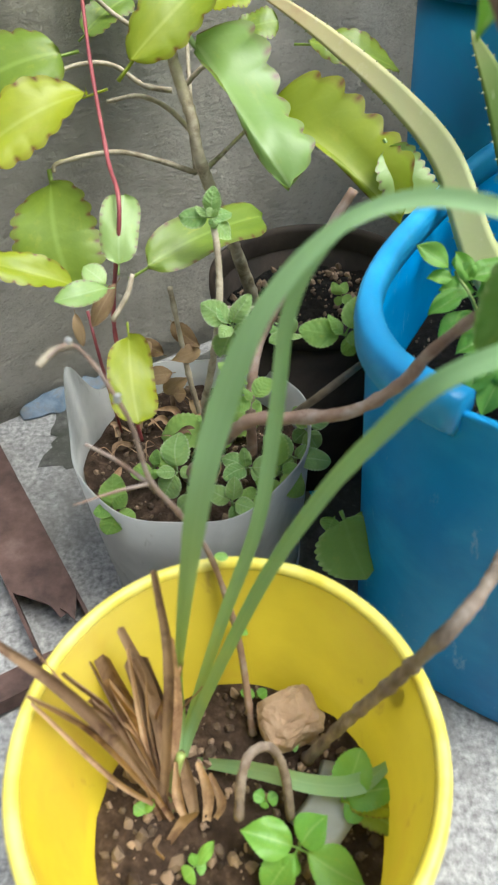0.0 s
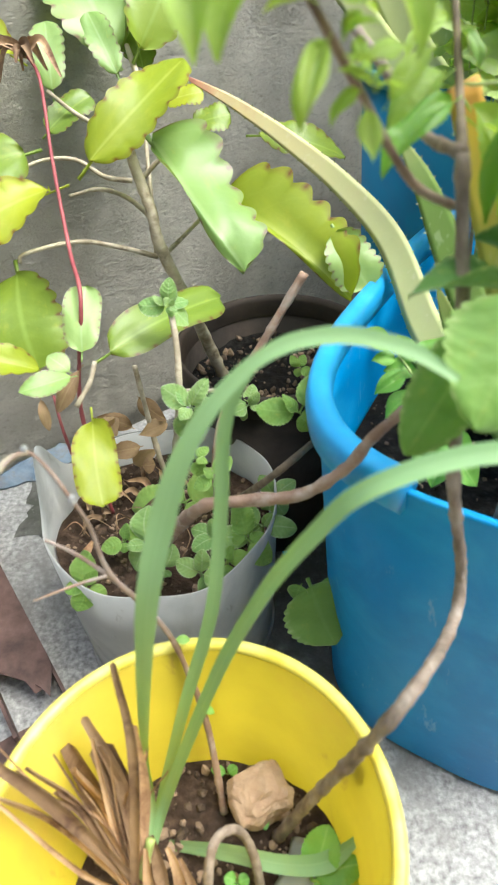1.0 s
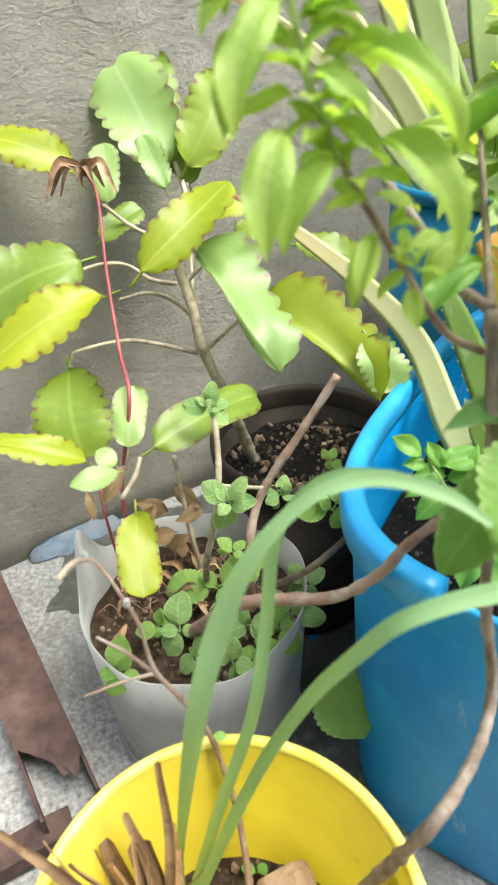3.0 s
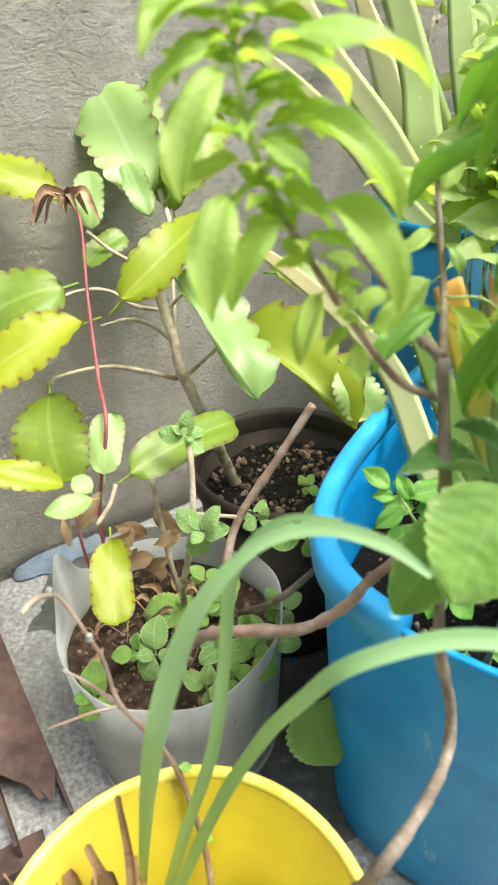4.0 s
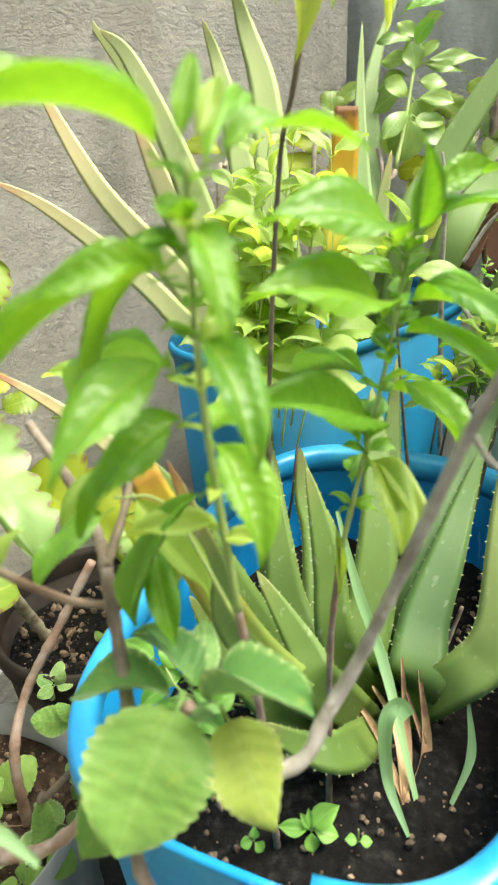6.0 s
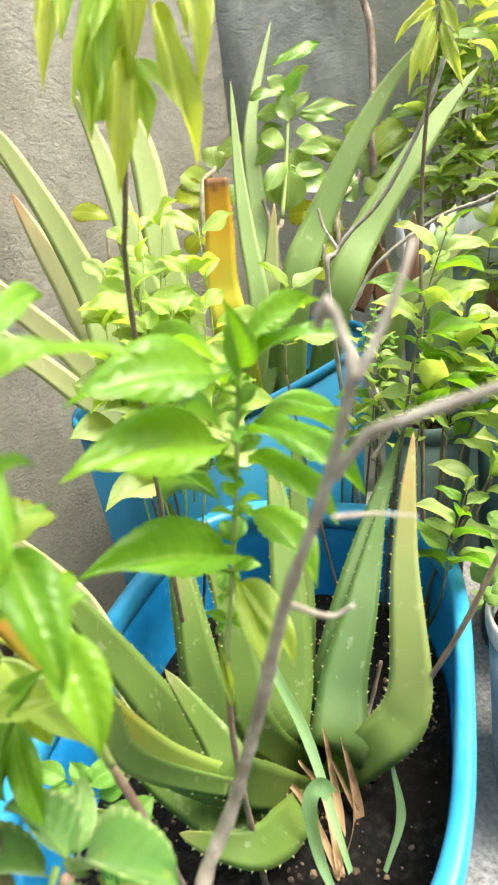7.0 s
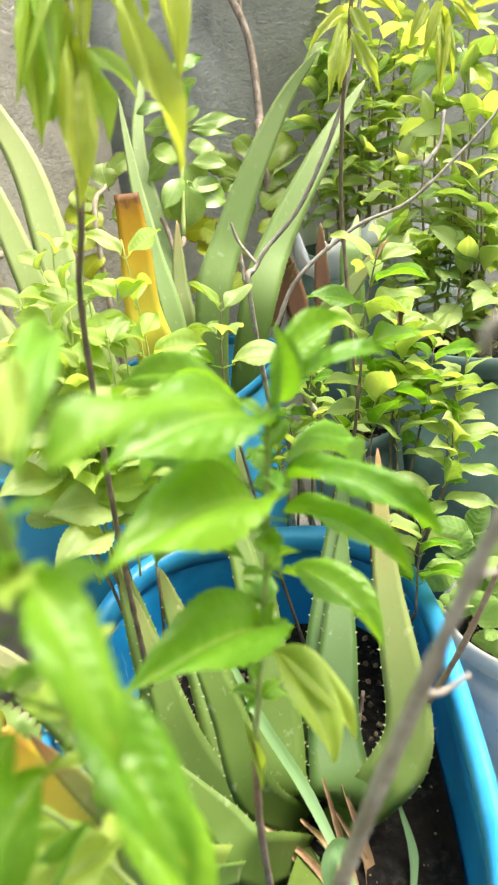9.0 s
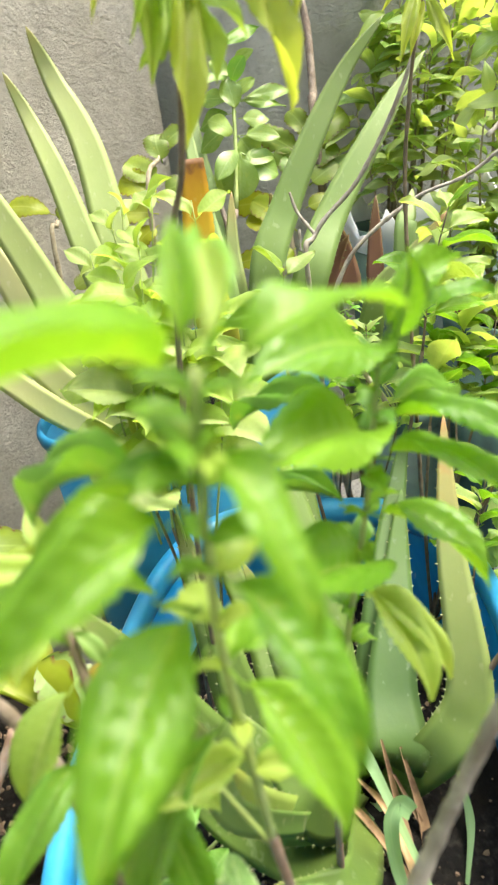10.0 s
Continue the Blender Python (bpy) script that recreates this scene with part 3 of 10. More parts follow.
def ring_shell(profile, outline, cut=None, segments=72):
    """A vessel: outline(angle) -> (x, y) at scale 1, profile of (scale, z) from the outside foot over the rim to the inside floor."""
    bm = bmesh.new()
    rings = []
    for sc, z in profile:
        ring = []
        for k in range(segments):
            a = 2 * math.pi * k / segments
            x, y = outline(a)
            zz = z if cut is None else min(z, cut(a))
            ring.append(bm.verts.new((x * sc, y * sc, zz)))
        rings.append(ring)
    for r, s in zip(rings, rings[1:]):
        for k in range(segments):
            bm.faces.new((r[k], r[(k + 1) % segments], s[(k + 1) % segments], s[k]))
    bm.faces.new(rings[0])
    bm.faces.new(rings[-1])
    return bm


import itertools

CHIP = [(x, s, t * 1.618) for x in (0,) for s in (-1, 1) for t in (-1, 1)]
CHIP += [(b, c, a) for a, b, c in CHIP] + [(c, a, b) for a, b, c in CHIP]
CHIP_FACES = [f for f in itertools.combinations(range(12), 3) if all((Vector(CHIP[i]) - Vector(CHIP[j])).length < 2.1 for i, j in itertools.combinations(f, 2))]


def soil_bed(name, centre, outline, z, label, seed, bits=60, bit=(0.0012, 0.006), earth=SOIL):
    """A lumpy bed of soil that fills a vessel, with grit lying on it."""
    rnd = random.Random(seed)
    bm = bmesh.new()
    rings, seg = [], 56
    for j in range(15):
        f = j / 14
        ring = []
        for k in range(seg):
            a = 2 * math.pi * k / seg
            x, y = outline(a)
            x, y = centre[0] + x * f, centre[1] + y * f
            h = 0.014 * noise.noise((x * 14, y * 14, seed)) + 0.007 * noise.noise((x * 55, y * 55, seed + 3)) + 0.003 * noise.noise((x * 150, y * 150, seed))
            ring.append(bm.verts.new((x, y, z + h)))
        rings.append(ring)
    for r, s in zip(rings, rings[1:]):
        for k in range(seg):
            bm.faces.new((r[k], r[(k + 1) % seg], s[(k + 1) % seg], s[k]))
    bmesh.ops.remove_doubles(bm, verts=rings[0], dist=0.02)
    bed = solid(name, bm, earth, label, "soil")
    verts, faces = [], []
    for k in range(bits * 4):
        a, f = rnd.uniform(0, 6.283), rnd.uniform(0.05, 0.94) ** 0.6
        x, y = outline(a)
        x, y = centre[0] + x * f, centre[1] + y * f
        h = z + 0.014 * noise.noise((x * 14, y * 14, seed)) + 0.007 * noise.noise((x * 55, y * 55, seed + 3))
        s = bit[0] + (bit[1] - bit[0]) * rnd.random() ** 2.5
        o = len(verts)
        pts = [Vector(v) * rnd.uniform(0.42, 0.7) for v in CHIP]
        turn = Euler((rnd.uniform(0, 3), rnd.uniform(0, 3), rnd.uniform(0, 3))).to_matrix()
        for v in pts:
            q = turn @ Vector((v.x * rnd.uniform(0.7, 1.3), v.y * rnd.uniform(0.6, 1.1), v.z * rnd.uniform(0.5, 0.9))) * s
            verts.append((x + q.x, y + q.y, h + s * 0.35 + q.z))
        faces += [tuple(o + i for i in tri) for tri in CHIP_FACES]
    me = bpy.data.meshes.new("grit")
    me.from_pydata(verts, [], faces)
    me.materials.append(GRIT)
    g = new("grit", me)
    g.parent = bed
    g["kind"] = "stuff"
    return bed


def circle(r, wob=0.0, ph=0.0):
    return lambda a: (r * (1 + wob * math.sin(3 * a + ph)) * math.cos(a), r * (1 + wob * math.sin(2 * a + ph)) * math.sin(a))


def rounded(half_w, half_l, turn, power=3.2):
    """A rounded oblong; turn is the angle of its long axis."""
    def at(a):
        c, s = math.cos(a), math.sin(a)
        x = half_l * math.copysign(abs(c) ** (2 / power), c)
        y = half_w * math.copysign(abs(s) ** (2 / power), s)
        return x * math.cos(turn) - y * math.sin(turn), x * math.sin(turn) + y * math.cos(turn)
    return at


# ---- the place: floor and two walls ----
def slab(p, q, low, high, thick, inward):
    """A wall block whose face runs from p to q; it lies on the side away from inward."""
    p, q = Vector((*p, 0)), Vector((*q, 0))
    back = -Vector((*inward, 0)).normalized() * thick
    bm = bmesh.new()
    n, rows = 60, 30
    front = [[bm.verts.new(p.lerp(q, k / n) + Vector((0, 0, low + (high - low) * r / rows)) - back * 0.02 * noise.noise(p.lerp(q, k / n) * 3 + Vector((0, 0, r * 0.4)))) for k in range(n + 1)] for r in range(rows + 1)]
    rear = [bm.verts.new(v + back) for v in (p + Vector((0, 0, low)), q + Vector((0, 0, low)), q + Vector((0, 0, high)), p + Vector((0, 0, high)))]
    for a, b in zip(front, front[1:]):
        for k in range(n):
            bm.faces.new((a[k], a[k + 1], b[k + 1], b[k]))
    bm.faces.new(rear)
    bm.faces.new((*front[0], rear[1], rear[0]))
    bm.faces.new((*front[-1], rear[2], rear[3]))
    bm.faces.new((*[r[0] for r in front], rear[3], rear[0]))
    bm.faces.new((*[r[-1] for r in front], rear[2], rear[1]))
    return bm


GROUND = -0.09
# Unseen wall added behind the view; it holds back low sky light.
solid("sky_block_rear", slab((3.2, -1.45), (-3.2, -1.25), GROUND - 0.02, 3.6, 0.2, (0.03, 1)), WALL, "plain unseen wall added behind the view to cut low sky light", "wall", "structure")
CORNER = (0.75, 1.82)
# Two more unseen walls, added at the ends to block low sky light.
solid("sky_block_left", slab((-2.57, -1.27), (-2.57, -0.42), GROUND - 0.02, 2.3, 0.15, (1, 0)), WALL, "plain unseen wall added at the left end to cut low sky light", "wall", "structure")
solid("sky_block_right", slab((3.1, 1.34), (3.1, -1.45), GROUND - 0.02, 2.3, 0.15, (-1, 0)), WALL, "plain unseen wall added at the right end to cut low sky light", "wall", "structure")
solid("wall_left", slab((CORNER[0] - 3.32, CORNER[1] - 2.24), CORNER, GROUND - 0.02, 2.3, 0.15, (0.559, -0.829)), WALL, "rough grey rendered garden wall in daylight", "wall", "structure")
solid("wall_back", slab(CORNER, (CORNER[0] + 3.9, CORNER[1] - 0.8), GROUND - 0.02, 2.2, 0.15, (-0.2, -0.98)), DARK_WALL, "dark weathered rendered wall behind the plants", "wall", "structure")
bm = bmesh.new()
xs = [-60, -8, *[-2 + 0.1 * k for k in range(51)], 9, 60]
grid = [[bm.verts.new((x, y, GROUND + (0.004 * noise.noise((x * 4, y * 4, 0)) if abs(x) < 4 and abs(y) < 4 else 0))) for x in xs] for y in xs]
for a, b in zip(grid, grid[1:]):
    for k in range(len(xs) - 1):
        bm.faces.new((a[k], a[k + 1], b[k + 1], b[k]))
solid("ground", bm, FLOOR, "speckled worn concrete yard floor", "floor", "structure")
bm = bmesh.new()
along, inward, rings = Vector((-0.829, -0.559, 0)), Vector((0.559, -0.829, 0)), []
for k in range(19):
    f = k / 18
    foot = Vector((*CORNER, GROUND)) + along * (1.29 + 0.2 * f)
    rag = math.sin(math.pi * f) ** 0.5
    up = 0.012 + rag * (0.022 + 0.018 * noise.noise((f * 9, 1, 0)))
    out = 0.01 + rag * (0.016 + 0.02 * noise.noise((f * 7, 5, 0)))
    rings.append([bm.verts.new(foot + inward * u + Vector((0, 0, w))) for u, w in ((0.004, up), (0.009, up), (0.012, 0.012), (0.012 + out, 0.006), (0.012 + out, 0.002), (0.004, 0.002))])
for r, q in zip(rings, rings[1:]):
    for i in range(6):
        bm.faces.new((r[i], r[(i + 1) % 6], q[(i + 1) % 6], q[i]))
bm.faces.new(rings[0])
bm.faces.new(rings[-1])
solid("paint_patch", bm, FOAM, "ragged flake of pale blue paint along the foot of the wall", "paint patch", "structure")


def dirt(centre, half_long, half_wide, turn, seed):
    """A thin ragged dark film lying on the floor, for damp dirt and the shade there."""
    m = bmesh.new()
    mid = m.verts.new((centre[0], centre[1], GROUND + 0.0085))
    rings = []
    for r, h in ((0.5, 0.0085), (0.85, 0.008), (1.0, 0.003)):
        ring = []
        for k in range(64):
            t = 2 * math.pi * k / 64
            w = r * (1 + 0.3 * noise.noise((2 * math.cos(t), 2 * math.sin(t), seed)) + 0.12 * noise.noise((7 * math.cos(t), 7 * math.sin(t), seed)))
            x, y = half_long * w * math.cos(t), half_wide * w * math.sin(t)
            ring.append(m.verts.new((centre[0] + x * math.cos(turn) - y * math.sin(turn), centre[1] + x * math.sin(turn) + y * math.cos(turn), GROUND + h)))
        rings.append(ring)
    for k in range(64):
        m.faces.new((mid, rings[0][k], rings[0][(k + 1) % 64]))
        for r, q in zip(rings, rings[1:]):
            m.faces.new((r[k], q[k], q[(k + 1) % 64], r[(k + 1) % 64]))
    solid("dirt_and_shade", m, DIRT_SHADE, "dark film of damp dirt and painted shade on the concrete between the pots", "dirt", "structure")


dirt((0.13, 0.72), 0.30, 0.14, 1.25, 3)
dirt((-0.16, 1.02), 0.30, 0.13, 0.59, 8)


# ---- vessels ----
def bucket(at, top, foot, height, body, rim, label):
    b = thing("bucket", (*at, GROUND), label, "bucket")
    m = ring_shell([(foot, 0.0), (foot + 0.003, 0.01), (top - 0.004, height - 0.03), (top - 0.003, height - 0.006), (top - 0.006, height - 0.006), (foot - 0.004, 0.012)], circle(1))
    part("body", m, body, b).matrix_basis = Matrix()
    m = bmesh.new()
    ring = [Vector((math.cos(2 * math.pi * k / 96) * (top - 0.001), math.sin(2 * math.pi * k / 96) * (top - 0.001), height - 0.006)) for k in range(96)]
    loops = []
    for k, p in enumerate(ring):
        o = Vector((p.x, p.y, 0)).normalized()
        loops.append([m.verts.new(p + o * 0.0055 * math.cos(a) + Vector((0, 0, 0.0065 * math.sin(a)))) for a in (0, 0.8, 1.6, 2.4, 3.2, 4.0, 4.8, 5.6)])
    for k in range(96):
        r, s = loops[k], loops[(k + 1) % 96]
        for i in range(8):
            m.faces.new((r[i], r[(i + 1) % 8], s[(i + 1) % 8], s[i]))
    part("rim", m, rim, b, "paler rim").matrix_basis = Matrix()
    return b


bucket((-0.0105, 0.202), 0.148, 0.118, 0.387, YELLOW, YELLOW_RIM, "yellow plastic bucket used as a planter, open at the top")
soil_bed("potting_soil", (-0.0105, 0.202), circle(0.128), 0.108, "brown soil with tan clods inside the yellow bucket", 1, 110, (0.0012, 0.0085), DRY_SOIL)

wp = thing("cut_container", (-0.085, 0.645, GROUND), "milky white plastic container, raggedly cut down as a planter", "planter")
cut = lambda a: 0.258 + 0.075 * max(0, math.cos(a - 2.97)) ** 40 + 0.015 * math.cos(a - 0.25) ** 2 + 0.004 * math.sin(7 * a) + 0.01 * max(0, math.cos(a - 1.6))
m = ring_shell([(0.136, 0.0), (0.143, 0.012), (0.148, 0.09), (0.153, 0.18), (0.157, 0.4), (0.1545, 0.4), (0.1505, 0.18), (0.145, 0.09), (0.133, 0.014)], circle(1, 0.012, 1.0), cut, 160)
part("body", m, WHITE, wp).matrix_basis = Matrix()
m = ring_shell([(0.131, -0.0), (0.139, 0.0), (0.1405, 0.006), (0.1425, 0.014), (0.1455, 0.014), (0.1465, 0.004), (0.14, -0.001)], circle(1, 0.012, 1.0), None, 96)
bmesh.ops.delete(m, geom=[f for f in m.faces if len(f.verts) > 4], context="FACES_ONLY")
part("foot_ring", m, WHITE, wp).matrix_basis = Matrix()
soil_bed("potting_soil", (-0.085, 0.645), circle(0.148), 0.128, "dry brown soil and litter inside the cut white container", 2, 110, earth=DRY_SOIL)

bp = thing("black_pot", (0.085, 0.885, GROUND), "dusty black plastic flower pot against the wall", "flower pot")
m = ring_shell([(0.115, 0.0), (0.12, 0.01), (0.146, 0.328), (0.143, 0.328), (0.118, 0.012)], circle(1, 0.008))
part("body", m, BLACK, bp).matrix_basis = Matrix()
m = ring_shell([(0.144, 0.326), (0.153, 0.326), (0.1545, 0.345), (0.153, 0.361), (0.147, 0.362), (0.143, 0.352), (0.142, 0.326)], circle(1, 0.008))
bmesh.ops.delete(m, geom=[f for f in m.faces if len(f.verts) > 4], context="FACES_ONLY")
part("rim", m, BLACK, bp, "thick chipped rim").matrix_basis = Matrix()
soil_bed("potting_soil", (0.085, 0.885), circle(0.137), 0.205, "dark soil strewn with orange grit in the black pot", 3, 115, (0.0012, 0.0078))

# the oblong tub: long axis, half width and half length
AXIS = math.atan2(0.85, 0.53)
TUB = (0.418, 0.665)
tub = thing("planter_tub", (*TUB, GROUND), "large bright blue oblong plastic tub planted with aloe and basil", "tub")
outline = rounded(0.235, 0.36, AXIS)
m = ring_shell([(0.86, 0.0), (0.875, 0.012), (0.955, 0.43), (0.965, 0.49), (0.967, 0.495), (0.945, 0.494), (0.935, 0.43), (0.85, 0.015)], outline, None, 120)
part("body", m, BLUE, tub).matrix_basis = Matrix()
m = bmesh.new()
section = ((0.935, 0.476), (0.985, 0.474), (1.004, 0.482), (1.01, 0.5), (1.003, 0.512), (0.988, 0.516), (0.94, 0.514), (0.922, 0.507), (0.917, 0.49))
for k in range(121):
    x, y = outline(math.pi + 0.131 + (2 * math.pi - 0.286) * k / 120)
    ring = [m.verts.new((x * r, y * r, h)) for r, h in section]
    if k:
        for i in range(9):
            m.faces.new((last[i], last[(i + 1) % 9], ring[(i + 1) % 9], ring[i]))
    else:
        m.faces.new(ring)
    last = ring
m.faces.new(last)
part("rim", m, BLUE_RIM, tub, "rolled rim with bright sky light in its colour, broken by a grip notch").matrix_basis = Matrix()
inner = rounded(0.212, 0.328, AXIS)
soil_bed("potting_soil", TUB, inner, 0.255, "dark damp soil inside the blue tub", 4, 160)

BIN = (0.565, 1.28)
LONG = math.atan2(0.55, 0.83)
bin_ = thing("planter_bin", (*BIN, GROUND), "long blue plastic bin planter against the wall, its blue darkened for shade", "bin")
m = ring_shell([(0.84, 0.0), (0.86, 0.012), (0.96, 0.657), (0.945, 0.657), (0.845, 0.015)], rounded(0.18, 0.36, LONG, 2.6), None, 96)
part("body", m, BIN_BLUE, bin_).matrix_basis = Matrix()
m = ring_shell([(0.95, 0.652), (0.975, 0.653), (0.981, 0.664), (0.974, 0.672), (0.955, 0.673), (0.943, 0.665), (0.943, 0.652)], rounded(0.18, 0.36, LONG, 2.6), None, 96)
bmesh.ops.delete(m, geom=[f for f in m.faces if len(f.verts) > 4], context="FACES_ONLY")
part("rim", m, BIN_BLUE, bin_, "thin rolled rim").matrix_basis = Matrix()
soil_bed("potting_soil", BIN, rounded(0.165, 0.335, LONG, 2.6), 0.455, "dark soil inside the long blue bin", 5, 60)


def pot(name, at, top, foot, height, mat, label, segments=64, wavy=0.0, lip=None):
    p = thing(name, (*at, GROUND), label, "flower pot")
    h = height - GROUND
    m = ring_shell([(foot, 0.0), (foot * 1.03, 0.01), (top * 0.975, h - 0.03), (top * 0.945, h - 0.03), (foot * 0.95, 0.015)], circle(1, wavy), None, segments)
    part("body", m, mat, p).matrix_basis = Matrix()
    m = ring_shell([(top * 0.97, h - 0.034), (top, h - 0.034), (top * 1.01, h - 0.015), (top, h), (top * 0.96, h), (top * 0.94, h - 0.034)], circle(1, wavy), None, segments)
    bmesh.ops.delete(m, geom=[f for f in m.faces if len(f.verts) > 4], context="FACES_ONLY")
    part("rim", m, lip or mat, p).matrix_basis = Matrix()
    return p


pot("white_pot", (0.93, 0.70), 0.15, 0.12, 0.285, WHITE, "white plastic pot standing beside the blue tub", 64, 0.02)
soil_bed("potting_soil", (0.93, 0.70), circle(0.138), 0.24, "dark soil in the white pot", 6, 40)
pot("green_pot", (1.14, 1.0), 0.19, 0.15, 0.62, GREY_PLASTIC, "tall faded grey-green plastic planter beneath a shrub")
soil_bed("potting_soil", (1.14, 1.0), circle(0.175), 0.56, "dark soil in the grey-green planter", 7, 30)
pot("grey_pot", (0.9, 1.13), 0.085, 0.07, 0.46, GREY_PLASTIC, "grey-green plastic pot between the plants")
soil_bed("potting_soil", (0.9, 1.13), circle(0.077), 0.42, "dark soil in the grey-green pot", 8, 30)
box = thing("planter_box", (1.19, 1.41, GROUND), "grey planter box lined with torn white plastic film", "planter")
m = ring_shell([(0.8, 0.0), (0.82, 0.012), (0.98, 0.82), (0.95, 0.82), (0.79, 0.015)], rounded(0.12, 0.17, -0.25, 4.0), None, 64)
part("body", m, GREY_PLASTIC, box).matrix_basis = Matrix()
torn = lambda a: 0.85 + 0.028 * math.sin(3 * a + 0.6) + 0.018 * math.sin(7 * a) + 0.014 * math.sin(19 * a)
m = ring_shell([(1.0, 0.775), (1.02, 0.78), (1.03, 0.82), (1.0, 0.9), (0.975, 0.9), (0.96, 0.82), (0.955, 0.775)], rounded(0.12, 0.17, -0.25, 4.0), torn, 64)
bmesh.ops.delete(m, geom=[f for f in m.faces if len(f.verts) > 4], context="FACES_ONLY")
part("film", m, FILM, box, "torn white plastic film").matrix_basis = Matrix()
soil_bed("potting_soil", (1.19, 1.41), rounded(0.108, 0.155, -0.25, 4.0), 0.69, "dark soil in the pale planter", 9, 20)

# ---- rusty steel angle on the floor ----
bar = thing("steel_channel", (-0.24, 0.51, GROUND), "rusty brown steel channel lying open end first on the floor", "scrap metal")
a, b = Vector((-0.225, 0.485, GROUND)), Vector((-0.66, 1.13, GROUND + 0.03))
d = (b - a).normalized()
s = d.cross(Vector((0, 0, 1))).normalized()
u = s.cross(d)


def bar_piece(name, section, eaten=0.0):
    """A length of steel; eaten > 0 rusts its near end back in a ragged line."""
    m = bmesh.new()
    n = 24
    length = (b - a).length
    rings = []
    for k in range(n + 1):
        ring = []
        for x, y in section:
            f = k / n
            if eaten:
                gone = (eaten + 0.5 * eaten * math.sin(70 * x) + 0.35 * eaten * noise.noise((x * 120, 3, 0))) / length
                f = gone + (1 - gone) * f
            ring.append(m.verts.new(a.lerp(b, f) + s * x + u * (y + 0.002 * noise.noise((k * 0.7, x * 40, y * 40)))))
        rings.append(ring)
    for r, q in zip(rings, rings[1:]):
        for i in range(len(section)):
            m.faces.new((r[i], r[(i + 1) % len(section)], q[(i + 1) % len(section)], q[i]))
    m.faces.new(rings[0])
    m.faces.new(rings[-1])
    part(name, m, RUST, bar, smooth=False)


top = [(-0.084 * k / 16, 0.052) for k in range(17)]
bar_piece("web", (*top, *[(x, 0.048) for x, y in reversed(top)]), 0.075)
bar_piece("flange", ((0, 0), (0, 0.0475), (-0.005, 0.0475), (-0.005, 0)))
bar_piece("flange", ((-0.079, 0), (-0.079, 0.0475), (-0.084, 0.0475), (-0.084, 0)))
bm = bmesh.new()
sweep(bm, [Vector((-0.62, 0.255, GROUND + 0.012)).lerp(Vector((-0.262, 0.455, GROUND + 0.012)), k / 10) + Vector((0, 0, 0.002 * math.sin(2.3 * k))) for k in range(11)], lambda k, f: [(-0.028, -0.006), (0.028, -0.006), (0.028, 0.018), (0.024, 0.018), (0.022, 0.001), (-0.028, 0.001)])
solid("steel_angle", bm, RUST, "short dark rusty steel angle lying on the floor", "scrap metal", smooth=False)


# ---- plants ----

# ---- in the yellow bucket ----
bm = bmesh.new()
bmesh.ops.create_icosphere(bm, subdivisions=4, radius=1)
for v in bm.verts:
    v.co.x, v.co.y, v.co.z = (math.copysign(abs(c) ** 0.6, c) for c in v.co)
    v.co *= 1 + 0.2 * noise.noise(v.co * 1.4 + Vector((4, 1, 2))) + 0.16 * noise.voronoi(v.co * 2.2)[0][0] - 0.1 * abs(noise.noise(v.co * 3.1)) + 0.05 * noise.noise(v.co * 9) + 0.025 * noise.noise(v.co * 22)
    v.co = Vector((v.co.x * 0.027, v.co.y * 0.023, v.co.z * 0.025))
stone = solid("stone", bm, STONE, "rough pinkish tan stone lying on the soil in the bucket", "stone", smooth=False)
stone.matrix_world = pose(0.036, 0.283, 0.132, 8, -6, 25)
bm = bmesh.new()
sweep(bm, curve_points([(0.05, 0.185, 0.116), (0.075, 0.215, 0.124), (0.085, 0.245, 0.118)], 4), lambda k, f: [(0.022 * math.cos(a), 0.004 * math.sin(a)) for a in (0, 0.8, 1.6, 2.4, 3.1, 3.9, 4.7, 5.5)])
solid("plastic_scrap", bm, WHITE, "crumpled scrap of white plastic on the soil", "scrap")


grass = thing("lemongrass", (-0.074, 0.207, 0.112), "lemongrass clump with green blades and dry cut stubs", "grass")
ribbon(grass, [(-0.074, 0.207, 0.112), (-0.064, 0.268, 0.147), (-0.055, 0.274, 0.254), (-0.022, 0.262, 0.450), (-0.000, 0.274, 0.533), (0.023, 0.283, 0.585), (0.056, 0.291, 0.620), (0.091, 0.291, 0.632), (0.124, 0.278, 0.631), (0.146, 0.263, 0.622)], (0.0068, 0.0059, 0.0068, 0.0149, 0.0161, 0.0106, 0.0076, 0.0089, 0.0085, 0.0034), LEMONGRASS, (-0.15, -0.7, 0.7))
ribbon(grass, [(-0.074, 0.207, 0.112), (-0.063, 0.272, 0.123), (-0.020, 0.292, 0.285), (0.013, 0.304, 0.398), (0.027, 0.319, 0.484), (0.035, 0.328, 0.551), (0.052, 0.326, 0.592), (0.075, 0.321, 0.614), (0.105, 0.306, 0.625)], (0.0068, 0.0093, 0.0098, 0.0102, 0.0098, 0.0089, 0.0068, 0.0051, 0.0017), LEMONGRASS, (-0.1, -0.7, 0.7))
